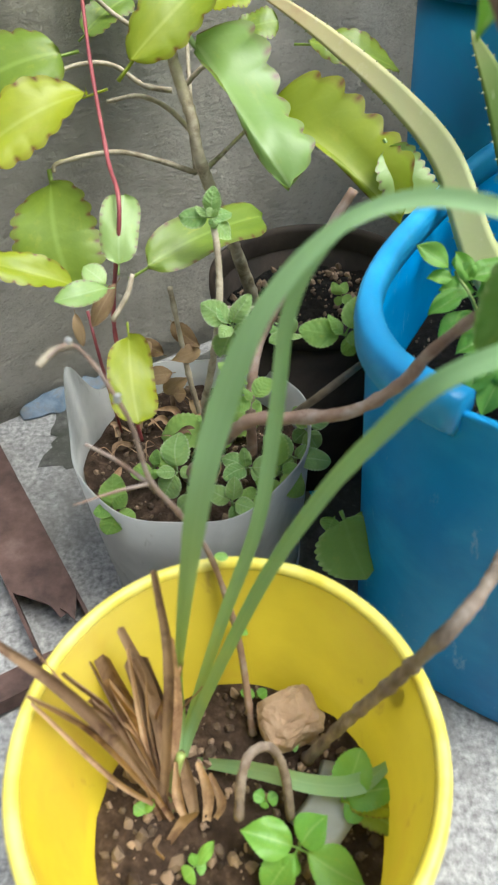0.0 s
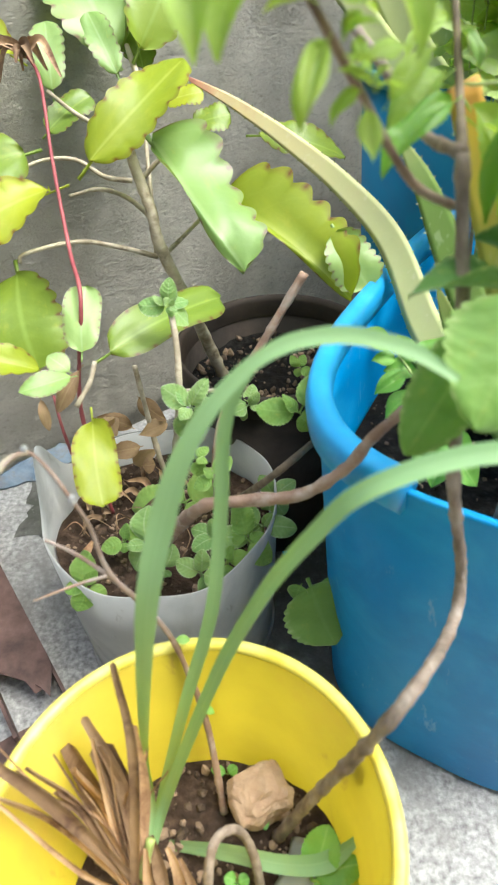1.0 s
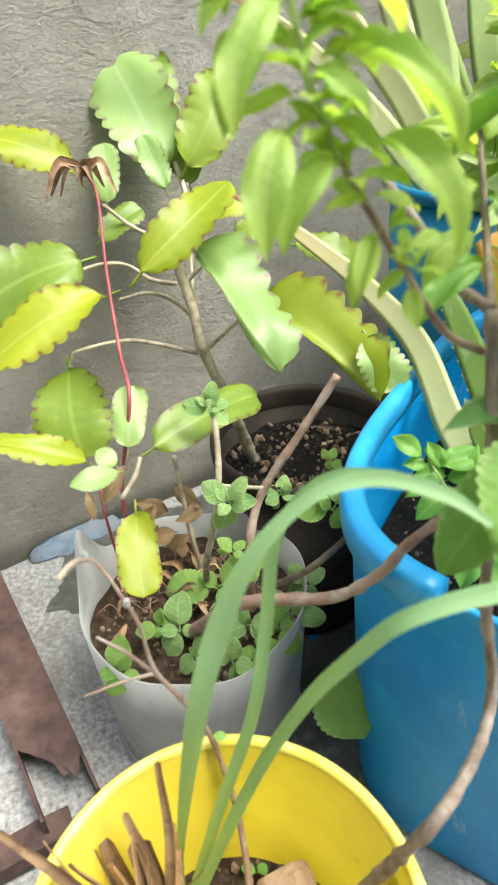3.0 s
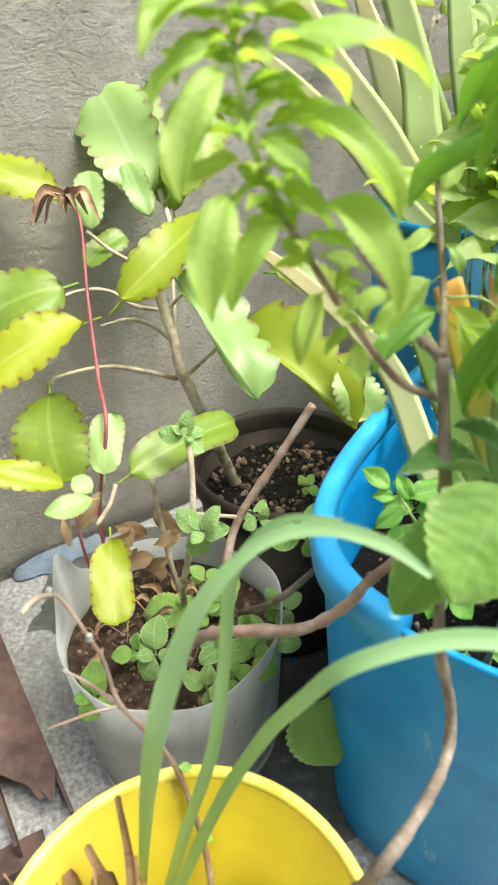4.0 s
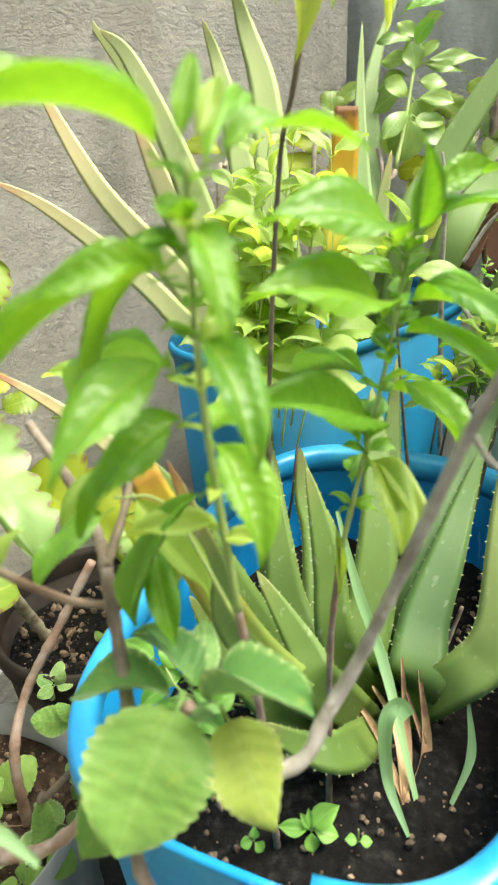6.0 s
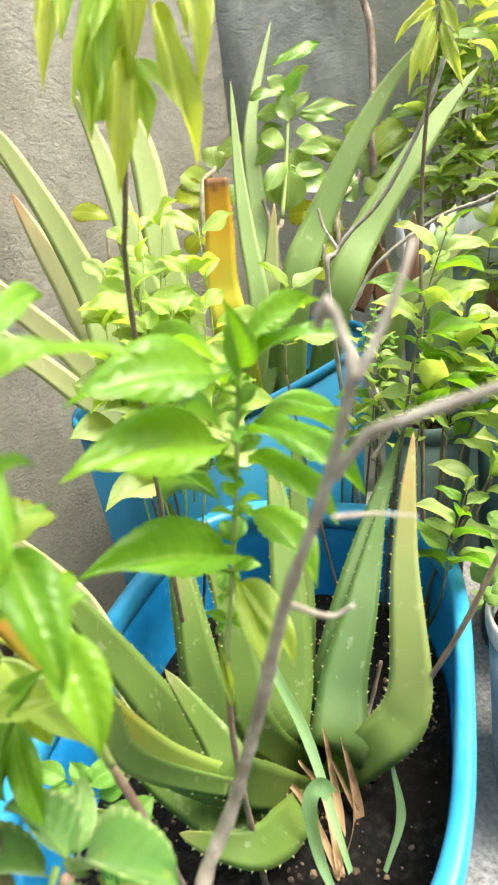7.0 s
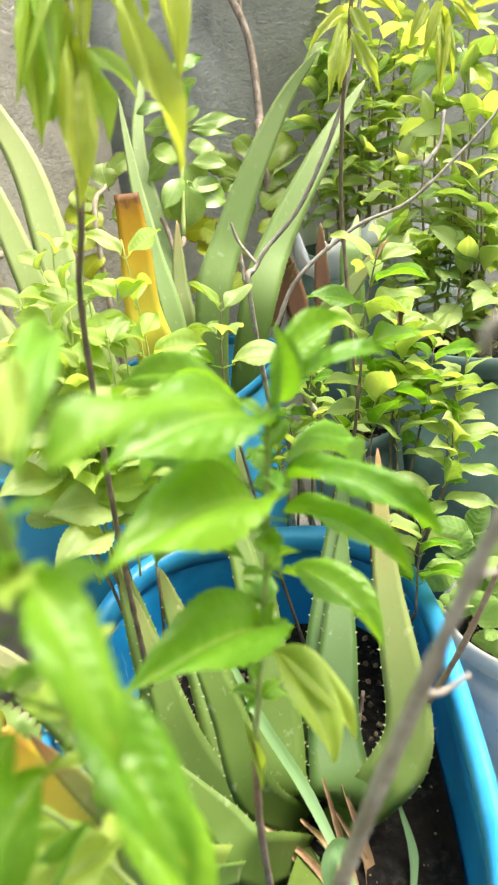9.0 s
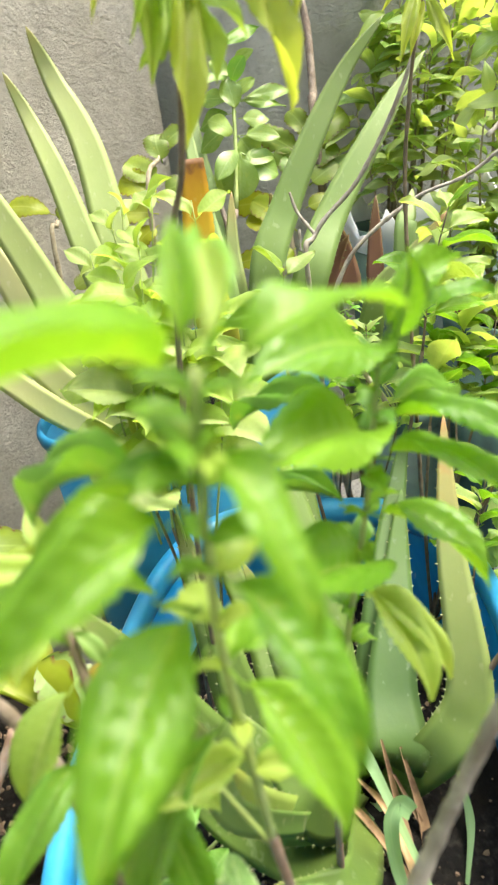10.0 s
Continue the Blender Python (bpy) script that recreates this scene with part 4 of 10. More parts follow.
ribbon(grass, [(-0.074, 0.207, 0.112), (-0.055, 0.268, 0.146), (0.009, 0.283, 0.339), (0.051, 0.276, 0.453), (0.081, 0.259, 0.527), (0.107, 0.251, 0.568), (0.157, 0.252, 0.586), (0.206, 0.244, 0.589), (0.237, 0.233, 0.589), (0.272, 0.222, 0.580), (0.306, 0.208, 0.565)], (0.0068, 0.0098, 0.0102, 0.0102, 0.0102, 0.0106, 0.0110, 0.0115, 0.0110, 0.0093, 0.0034), LEMONGRASS, (-0.1, -0.6, 0.8))
ribbon(grass, [(-0.072, 0.259, 0.095), (0.003, 0.233, 0.142), (0.057, 0.218, 0.152), (0.095, 0.218, 0.158), (0.133, 0.242, 0.158)], (0.0068, 0.0136, 0.0157, 0.0170, 0.0017), LEMONGRASS, (0, -0.5, 0.9))
stem(grass, [(-0.074, 0.207, 0.112), (-0.083, 0.260, 0.039), (-0.065, 0.277, 0.113)], 0.0045, 0.004, GREEN_STEM, "culm")
ribbon(grass, [(-0.074, 0.213, 0.112), (-0.104, 0.264, 0.167), (-0.118, 0.278, 0.262)], (0.0216, 0.0240, 0.0132), STRAW, (0.00, -0.6, 0.6), "dry_stub", "", 0.9)
ribbon(grass, [(-0.069, 0.206, 0.112), (-0.082, 0.265, 0.211), (-0.096, 0.279, 0.305)], (0.0108, 0.0120, 0.0066), STRAW, (0.47, -0.6, 0.6), "dry_stub", "", 0.9)
ribbon(grass, [(-0.079, 0.201, 0.112), (-0.104, 0.239, 0.228), (-0.130, 0.240, 0.310)], (0.0072, 0.0080, 0.0044), STRAW, (-0.31, -0.6, 0.6), "dry_stub", "", 0.9)
ribbon(grass, [(-0.074, 0.209, 0.112), (-0.116, 0.222, 0.247), (-0.146, 0.217, 0.323)], (0.0072, 0.0080, 0.0044), STRAW, (-0.28, -0.6, 0.6), "dry_stub", "", 0.9)
ribbon(grass, [(-0.069, 0.212, 0.112), (-0.120, 0.226, 0.288), (-0.165, 0.233, 0.377)], (0.0090, 0.0100, 0.0055), STRAW, (0.48, -0.6, 0.6), "dry_stub", "", 0.9)
ribbon(grass, [(-0.079, 0.203, 0.112), (-0.059, 0.259, 0.275), (-0.059, 0.281, 0.378)], (0.0081, 0.0090, 0.0050), STRAW, (-0.04, -0.6, 0.6), "dry_stub", "", 0.9)
ribbon(grass, [(-0.074, 0.203, 0.112), (-0.094, 0.257, 0.160), (-0.114, 0.265, 0.248)], (0.0144, 0.0160, 0.0088), STRAW, (-0.46, -0.6, 0.6), "dry_stub", "", 0.9)
ribbon(grass, [(-0.069, 0.212, 0.112), (-0.078, 0.261, 0.163), (-0.086, 0.278, 0.260)], (0.0162, 0.0180, 0.0099), STRAW, (0.33, -0.6, 0.6), "dry_stub", "", 0.9)
ribbon(grass, [(-0.079, 0.210, 0.112), (-0.104, 0.200, 0.216), (-0.146, 0.216, 0.315)], (0.0045, 0.0050, 0.0028), STRAW, (0.24, -0.6, 0.6), "dry_stub", "", 0.9)
ribbon(grass, [(-0.074, 0.201, 0.112), (-0.069, 0.264, -0.023), (-0.047, 0.237, 0.027)], (0.0180, 0.0200, 0.0110), STRAW, (-0.49, -0.6, 0.6), "dry_stub", "", 0.9)
ribbon(grass, [(-0.069, 0.205, 0.112), (-0.097, 0.246, -0.040), (-0.117, 0.216, 0.009)], (0.0108, 0.0120, 0.0066), STRAW, (0.07, -0.6, 0.6), "dry_stub", "", 0.9)
ribbon(grass, [(-0.079, 0.213, 0.112), (-0.084, 0.257, 0.173), (-0.094, 0.272, 0.268)], (0.0180, 0.0200, 0.0110), STRAW, (0.44, -0.6, 0.6), "dry_stub", "", 0.9)
ribbon(grass, [(-0.073, 0.207, 0.112), (-0.097, 0.242, 0.187), (-0.119, 0.240, 0.266)], (0.0108, 0.0120, 0.0066), STRAW, (-0.36, -0.6, 0.6), "dry_stub", "", 0.9)
ribbon(grass, [(-0.069, 0.201, 0.112), (-0.100, 0.223, 0.211), (-0.135, 0.221, 0.290)], (0.0072, 0.0080, 0.0044), STRAW, (-0.21, -0.6, 0.6), "dry_stub", "", 0.9)
ribbon(grass, [(-0.079, 0.208, 0.112), (-0.063, 0.259, 0.203), (-0.058, 0.274, 0.298)], (0.0108, 0.0120, 0.0066), STRAW, (0.50, -0.6, 0.6), "dry_stub", "", 0.9)
ribbon(grass, [(-0.073, 0.213, 0.112), (-0.115, 0.231, 0.235), (-0.147, 0.247, 0.332)], (0.0027, 0.0030, 0.0017), STRAW, (-0.11, -0.6, 0.6), "dry_stub", "", 0.9)
ribbon(grass, [(-0.069, 0.204, 0.112), (-0.111, 0.235, 0.227), (-0.137, 0.238, 0.312)], (0.0036, 0.0040, 0.0022), STRAW, (-0.42, -0.6, 0.6), "dry_stub", "", 0.9)
ribbon(grass, [(-0.079, 0.202, 0.112), (-0.107, 0.238, 0.218), (-0.127, 0.230, 0.290)], (0.0045, 0.0050, 0.0028), STRAW, (0.39, -0.6, 0.6), "dry_stub", "", 0.9)
ribbon(grass, [(-0.073, 0.211, 0.112), (-0.102, 0.242, 0.210), (-0.115, 0.253, 0.302)], (0.0027, 0.0030, 0.0017), STRAW, (0.17, -0.6, 0.6), "dry_stub", "", 0.9)
ribbon(grass, [(-0.069, 0.211, 0.112), (-0.097, 0.245, 0.202), (-0.103, 0.244, 0.281)], (0.0036, 0.0040, 0.0022), STRAW, (-0.50, -0.6, 0.6), "dry_stub", "", 0.9)
ribbon(grass, [(-0.079, 0.202, 0.112), (-0.092, 0.249, 0.193), (-0.090, 0.268, 0.293)], (0.0045, 0.0050, 0.0028), STRAW, (0.15, -0.6, 0.6), "dry_stub", "", 0.9)
ribbon(grass, [(-0.073, 0.205, 0.112), (-0.087, 0.252, 0.185), (-0.078, 0.259, 0.271)], (0.0027, 0.0030, 0.0017), STRAW, (0.40, -0.6, 0.6), "dry_stub", "", 0.9)
ribbon(grass, [(-0.069, 0.213, 0.112), (-0.082, 0.255, 0.177), (-0.065, 0.249, 0.249)], (0.0036, 0.0040, 0.0022), STRAW, (-0.41, -0.6, 0.6), "dry_stub", "", 0.9)
ribbon(grass, [(-0.079, 0.208, 0.112), (-0.076, 0.259, 0.169), (-0.051, 0.274, 0.262)], (0.0045, 0.0050, 0.0028), STRAW, (-0.14, -0.6, 0.6), "dry_stub", "", 0.9)
ribbon(grass, [(-0.073, 0.201, 0.112), (-0.071, 0.262, 0.160), (-0.037, 0.264, 0.239)], (0.0027, 0.0030, 0.0017), STRAW, (0.50, -0.6, 0.6), "dry_stub", "", 0.9)
ribbon(grass, [(-0.051, 0.207, 0.114), (-0.055, 0.223, 0.135), (-0.060, 0.241, 0.165)], (0.0091, 0.0130, 0.0052), STRAW, (0.05, -0.7, 0.5), "dry_sheath", "", 0.9)
ribbon(grass, [(-0.040, 0.200, 0.114), (-0.038, 0.218, 0.135), (-0.045, 0.231, 0.165)], (0.0077, 0.0110, 0.0044), STRAW, (0.25, -0.7, 0.5), "dry_sheath", "", 0.9)
ribbon(grass, [(-0.058, 0.202, 0.114), (-0.064, 0.214, 0.135), (-0.064, 0.231, 0.165)], (0.0070, 0.0100, 0.0040), STRAW, (-0.10, -0.7, 0.5), "dry_sheath", "", 0.9)
ribbon(grass, [(-0.071, 0.184, 0.114), (-0.057, 0.194, 0.135), (-0.042, 0.192, 0.165)], (0.0063, 0.0090, 0.0036), STRAW, (-0.40, -0.7, 0.5), "dry_sheath", "", 0.9)
ribbon(grass, [(-0.033, 0.202, 0.114), (-0.026, 0.209, 0.135), (-0.034, 0.222, 0.165)], (0.0063, 0.0090, 0.0036), STRAW, (0.40, -0.7, 0.5), "dry_sheath", "", 0.9)
ribbon(grass, [(-0.079, 0.188, 0.114), (-0.079, 0.174, 0.135), (-0.066, 0.159, 0.165)], (0.0042, 0.0060, 0.0024), STRAW, (-0.55, -0.7, 0.5), "dry_sheath", "", 0.9)
stem(grass, [(-0.079, 0.212, 0.112), (-0.070, 0.223, 0.135), (-0.060, 0.238, 0.165)], 0.0052, 0.0042, GREEN_STEM, "culm")

twig = thing("dry_twig", (-0.000, 0.277, 0.112), "thin dry brown twig with whitish seed tips", "twig")
stem(twig, [(-0.000, 0.277, 0.112), (-0.009, 0.320, 0.198), (-0.021, 0.336, 0.274), (-0.032, 0.342, 0.323), (-0.050, 0.342, 0.369), (-0.067, 0.345, 0.402), (-0.072, 0.349, 0.449), (-0.078, 0.348, 0.477), (-0.091, 0.356, 0.501), (-0.105, 0.360, 0.514), (-0.123, 0.346, 0.507)], 0.0038, 0.0012, BROWN_STEM, knots=0.05)
stem(twig, [(-0.048, 0.342, 0.368), (-0.068, 0.346, 0.395), (-0.092, 0.355, 0.413), (-0.113, 0.359, 0.426)], 0.0022, 0.0013, BROWN_STEM)
stem(twig, [(-0.068, 0.343, 0.399), (-0.091, 0.335, 0.400), (-0.121, 0.324, 0.398)], 0.0016, 0.0008, BROWN_STEM)
stem(twig, [(-0.102, 0.360, 0.513), (-0.114, 0.357, 0.511), (-0.123, 0.346, 0.507)], 0.0022, 0.0030, GREY_STEM, name="seed_tip")
stem(twig, [(-0.078, 0.348, 0.475), (-0.078, 0.348, 0.478), (-0.077, 0.348, 0.481)], 0.0028, 0.0024, WHITE, name="bud")
stem(twig, [(-0.105, 0.361, 0.511), (-0.105, 0.361, 0.514), (-0.104, 0.361, 0.517)], 0.0028, 0.0024, WHITE, name="bud")
leaf(twig, "lime", SEEDLING, (-0.028, 0.343, 0.310), (-0.014, 0.342, 0.308), 0.008, (0.04, -0.29, 0.90), 0.25)
leaf(twig, "lime", SEEDLING, (-0.014, 0.329, 0.222), (-0.001, 0.324, 0.216), 0.008, (0.03, -0.25, 0.93), 0.25)

arch = thing("dead_twig", (0.035, 0.203, 0.112), "short bent grey-brown dead twig in the soil", "twig")
stem(arch, [(0.035, 0.203, 0.112), (0.030, 0.222, 0.166), (0.019, 0.229, 0.203), (0.003, 0.222, 0.210), (-0.005, 0.207, 0.196), (-0.008, 0.187, 0.167)], 0.0042, 0.0042, BARK)

seed = thing("seedling", (0.041, 0.177, 0.112), "young green basil seedling with broad leaves", "seedling", "seedlings in the yellow bucket")
stem(seed, [(0.041, 0.177, 0.112), (0.041, 0.177, 0.142)], 0.0018, 0.0012, GREEN_STEM)
leaf(seed, "basil", SEEDLING, (0.040, 0.171, 0.149), (-0.007, 0.180, 0.162), 0.031, (0.01, -0.15, 0.98), 0.20)
leaf(seed, "basil", SEEDLING, (0.040, 0.171, 0.149), (0.064, 0.190, 0.167), 0.029, (-0.02, -0.16, 0.98), 0.20)
leaf(seed, "basil", SEEDLING, (0.040, 0.171, 0.149), (0.093, 0.151, 0.125), 0.035, (-0.04, -0.13, 0.98), 0.20)
leaf(seed, "basil", SEEDLING, (0.040, 0.171, 0.149), (0.029, 0.153, 0.130), 0.017, (-0.01, -0.14, 0.98), 0.20)
leaf(seed, "basil", SEEDLING, (0.040, 0.171, 0.149), (0.013, 0.143, 0.121), 0.029, (0.00, -0.13, 0.99), 0.20)

seed = thing("seedling", (0.004, 0.313, 0.112), "tiny green seedling sprouting from the soil", "seedling", "seedlings in the yellow bucket")
stem(seed, [(0.004, 0.313, 0.112), (0.004, 0.313, 0.126)], 0.0010, 0.0008, GREEN_STEM)
leaf(seed, "lime", SEEDLING, (0.004, 0.307, 0.126), (-0.012, 0.311, 0.130), 0.011, (0.03, -0.25, 0.94), 0.15)
leaf(seed, "lime", SEEDLING, (0.004, 0.307, 0.126), (0.014, 0.312, 0.131), 0.012, (0.02, -0.25, 0.94), 0.15)

seed = thing("seedling", (0.035, 0.267, 0.112), "tiny green seedling sprouting from the soil", "seedling", "seedlings in the yellow bucket")
stem(seed, [(0.035, 0.267, 0.112), (0.035, 0.267, 0.126)], 0.0010, 0.0008, GREEN_STEM)
leaf(seed, "lime", SEEDLING, (0.035, 0.262, 0.126), (0.027, 0.265, 0.131), 0.014, (-0.00, -0.22, 0.96), 0.15)
leaf(seed, "lime", SEEDLING, (0.035, 0.262, 0.126), (0.044, 0.262, 0.126), 0.014, (-0.01, -0.22, 0.96), 0.15)

seed = thing("seedling", (-0.048, 0.166, 0.112), "tiny green seedling sprouting from the soil", "seedling", "seedlings in the yellow bucket")
stem(seed, [(-0.048, 0.166, 0.112), (-0.048, 0.166, 0.126)], 0.0010, 0.0008, GREEN_STEM)
leaf(seed, "lime", SEEDLING, (-0.046, 0.162, 0.128), (-0.055, 0.155, 0.121), 0.017, (0.07, -0.13, 0.98), 0.15)
leaf(seed, "lime", SEEDLING, (-0.046, 0.162, 0.128), (-0.048, 0.170, 0.137), 0.009, (0.07, -0.14, 0.98), 0.15)
leaf(seed, "lime", SEEDLING, (-0.046, 0.162, 0.128), (-0.029, 0.177, 0.143), 0.011, (0.06, -0.14, 0.98), 0.15)
leaf(seed, "lime", SEEDLING, (-0.046, 0.162, 0.128), (-0.036, 0.163, 0.128), 0.013, (0.06, -0.13, 0.98), 0.15)

seed = thing("seedling", (-0.095, 0.206, 0.112), "tiny green seedling sprouting from the soil", "seedling", "seedlings in the yellow bucket")
stem(seed, [(-0.095, 0.206, 0.112), (-0.095, 0.206, 0.126)], 0.0010, 0.0008, GREEN_STEM)
leaf(seed, "lime", SEEDLING, (-0.092, 0.201, 0.127), (-0.102, 0.207, 0.134), 0.013, (0.11, -0.17, 0.96), 0.15)
leaf(seed, "lime", SEEDLING, (-0.092, 0.201, 0.127), (-0.085, 0.212, 0.138), 0.008, (0.11, -0.17, 0.97), 0.15)

seed = thing("seedling", (0.012, 0.218, 0.112), "tiny green seedling sprouting from the soil", "seedling", "seedlings in the yellow bucket")
stem(seed, [(0.012, 0.218, 0.112), (0.012, 0.218, 0.126)], 0.0010, 0.0008, GREEN_STEM)
leaf(seed, "lime", SEEDLING, (0.013, 0.213, 0.127), (0.002, 0.217, 0.132), 0.012, (0.02, -0.18, 0.97), 0.15)
leaf(seed, "lime", SEEDLING, (0.013, 0.213, 0.127), (0.024, 0.216, 0.130), 0.012, (0.01, -0.18, 0.97), 0.15)
leaf(seed, "lime", SEEDLING, (0.013, 0.213, 0.127), (0.012, 0.208, 0.122), 0.008, (0.01, -0.18, 0.97), 0.15)

seed = thing("cutting", (0.078, 0.217, 0.112), "pale green leafy cutting beside the white scrap", "seedling")
stem(seed, [(0.078, 0.217, 0.112), (0.078, 0.217, 0.142)], 0.0018, 0.0012, GREEN_STEM)
leaf(seed, "oregano", SEEDLING, (0.078, 0.209, 0.139), (0.096, 0.241, 0.172), 0.036, (-0.06, -0.20, 0.96), 0.15)
leaf(seed, "oregano", SEEDLING, (0.078, 0.209, 0.139), (0.125, 0.218, 0.146), 0.030, (-0.07, -0.18, 0.97), 0.15)
leaf(seed, "oregano", KAL_YELLOW, (0.078, 0.209, 0.139), (0.127, 0.203, 0.130), 0.019, (-0.07, -0.17, 0.97), 0.15)
leaf(seed, "oregano", KAL, (0.078, 0.209, 0.139), (0.134, 0.190, 0.116), 0.024, (-0.07, -0.17, 0.97), 0.15)
leaf(seed, "oregano", SEEDLING, (0.078, 0.209, 0.139), (0.100, 0.202, 0.131), 0.027, (-0.06, -0.17, 0.97), 0.15)

# ---- woody bush that leans out of the yellow bucket ----

bush = thing("basil_bush", (0.052, 0.254, 0.112), "leggy old basil bush with a crooked woody stem", "basil plant")
stem(bush, [(0.052, 0.254, 0.112), (0.083, 0.247, 0.216), (0.113, 0.240, 0.304), (0.141, 0.234, 0.399), (0.195, 0.313, 0.353), (0.205, 0.341, 0.386), (0.178, 0.325, 0.500), (0.182, 0.360, 0.570), (0.178, 0.405, 0.676)], 0.0056, 0.004, BARK, "trunk", "crooked grey-brown woody stem", 0.045)
stem(bush, [(0.178, 0.405, 0.646), (0.148, 0.396, 0.666), (0.111, 0.373, 0.721), (0.076, 0.363, 0.777)], 0.0030, 0.0021, BROWN_STEM, "branch")
stem(bush, [(0.076, 0.363, 0.777), (0.059, 0.374, 0.817), (0.052, 0.391, 0.859), (0.053, 0.407, 0.893), (0.054, 0.415, 0.921)], 0.0020, 0.0010, GREEN_STEM, "branch")
basil_leaf(bush, BASIL_PAINTED_SUN, (0.049, 0.365, 0.796), (0.037, 0.322, 0.742), 0.025, 0.40, (-0.06, -0.40))
basil_leaf(bush, BASIL_PAINTED_SUN, (0.085, 0.368, 0.787), (0.132, 0.337, 0.736), 0.032, 0.40, (0.21, -0.40))
basil_leaf(bush, BASIL_PAINTED_SUN, (0.060, 0.388, 0.849), (0.144, 0.363, 0.838), 0.028, 0.40, (0.33, -0.40))
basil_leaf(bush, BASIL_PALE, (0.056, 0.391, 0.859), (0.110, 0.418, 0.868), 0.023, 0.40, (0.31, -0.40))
basil_leaf(bush, BASIL_PAINTED_SUN, (0.050, 0.396, 0.871), (0.010, 0.365, 0.855), 0.020, 0.40, (-0.27, -0.40))
basil_leaf(bush, BASIL_PAINTED_SUN, (0.055, 0.380, 0.833), (0.019, 0.361, 0.789), 0.026, 0.40, (-0.21, -0.40))
basil_leaf(bush, BASIL_PAINTED_SUN, (0.075, 0.376, 0.821), (0.132, 0.351, 0.778), 0.026, 0.40, (0.26, -0.40))
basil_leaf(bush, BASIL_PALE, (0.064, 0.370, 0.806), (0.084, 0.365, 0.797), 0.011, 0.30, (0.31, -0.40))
basil_leaf(bush, BASIL_PAINTED_SUN, (0.097, 0.356, 0.745), (0.081, 0.333, 0.710), 0.015, 0.30, (-0.13, -0.40))
basil_leaf(bush, BASIL_PAINTED_SUN, (0.112, 0.353, 0.723), (0.096, 0.344, 0.710), 0.010, 0.30, (-0.24, -0.40))
basil_leaf(bush, BASIL_PAINTED_SUN, (0.121, 0.352, 0.713), (0.146, 0.366, 0.736), 0.012, 0.30, (0.24, -0.40))
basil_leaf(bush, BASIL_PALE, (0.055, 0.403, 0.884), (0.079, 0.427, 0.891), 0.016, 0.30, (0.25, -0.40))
basil_leaf(bush, BASIL_PAINTED_SUN, (0.052, 0.405, 0.889), (0.014, 0.390, 0.881), 0.019, 0.30, (-0.32, -0.40))
basil_leaf(bush, BASIL_PAINTED_SUN, (0.054, 0.411, 0.906), (0.087, 0.406, 0.896), 0.016, 0.30, (0.33, -0.40))
basil_leaf(bush, BASIL_PAINTED_SUN, (0.054, 0.412, 0.910), (0.008, 0.434, 0.917), 0.023, 0.40, (-0.31, -0.40))
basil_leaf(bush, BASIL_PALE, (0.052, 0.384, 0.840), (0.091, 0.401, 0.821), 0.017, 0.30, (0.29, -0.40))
basil_leaf(bush, BASIL_PAINTED_SUN, (0.057, 0.378, 0.829), (0.034, 0.400, 0.818), 0.014, 0.30, (-0.24, -0.40))
basil_leaf(bush, BASIL_PAINTED_SUN, (0.066, 0.369, 0.799), (0.043, 0.383, 0.760), 0.017, 0.30, (-0.17, -0.40))
basil_leaf(bush, BASIL_PAINTED_SUN, (0.061, 0.374, 0.817), (0.098, 0.408, 0.808), 0.016, 0.40, (0.25, -0.40))
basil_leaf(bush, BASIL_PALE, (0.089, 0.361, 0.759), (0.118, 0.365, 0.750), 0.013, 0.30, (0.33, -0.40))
basil_leaf(bush, BASIL_PAINTED_SUN, (0.052, 0.401, 0.880), (0.008, 0.374, 0.855), 0.021, 0.40, (-0.27, -0.40))
basil_leaf(bush, BASIL_PAINTED_SUN, (0.052, 0.386, 0.848), (0.024, 0.342, 0.795), 0.024, 0.40, (-0.13, -0.40))
basil_leaf(bush, BASIL_PAINTED_SUN, (0.059, 0.373, 0.814), (0.088, 0.352, 0.796), 0.017, 0.30, (0.26, -0.40))
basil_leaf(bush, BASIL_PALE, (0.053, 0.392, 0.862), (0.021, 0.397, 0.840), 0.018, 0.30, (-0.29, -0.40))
basil_leaf(bush, BASIL_PAINTED_SUN, (0.056, 0.394, 0.866), (0.103, 0.411, 0.845), 0.019, 0.40, (0.30, -0.40))
basil_leaf(bush, BASIL_PAINTED_SUN, (0.058, 0.388, 0.852), (0.112, 0.411, 0.824), 0.021, 0.40, (0.29, -0.40))
basil_leaf(bush, BASIL_PAINTED_SUN, (0.078, 0.365, 0.780), (0.046, 0.338, 0.740), 0.023, 0.40, (-0.20, -0.40))
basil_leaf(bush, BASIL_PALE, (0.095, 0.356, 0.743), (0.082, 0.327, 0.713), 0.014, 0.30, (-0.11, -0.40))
basil_leaf(bush, BASIL_PAINTED_SUN, (0.112, 0.351, 0.717), (0.115, 0.337, 0.695), 0.012, 0.30, (0.04, -0.40))
basil_leaf(bush, BASIL_PAINTED_SUN, (0.071, 0.370, 0.798), (0.096, 0.384, 0.773), 0.014, 0.30, (0.23, -0.40))
basil_leaf(bush, BASIL_PAINTED_SUN, (0.067, 0.376, 0.823), (0.124, 0.387, 0.791), 0.021, 0.40, (0.30, -0.40))
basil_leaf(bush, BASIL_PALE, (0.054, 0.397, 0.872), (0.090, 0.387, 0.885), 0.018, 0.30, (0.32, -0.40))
basil_leaf(bush, BASIL_PAINTED_SUN, (0.054, 0.406, 0.891), (0.101, 0.412, 0.898), 0.021, 0.30, (0.34, -0.40))
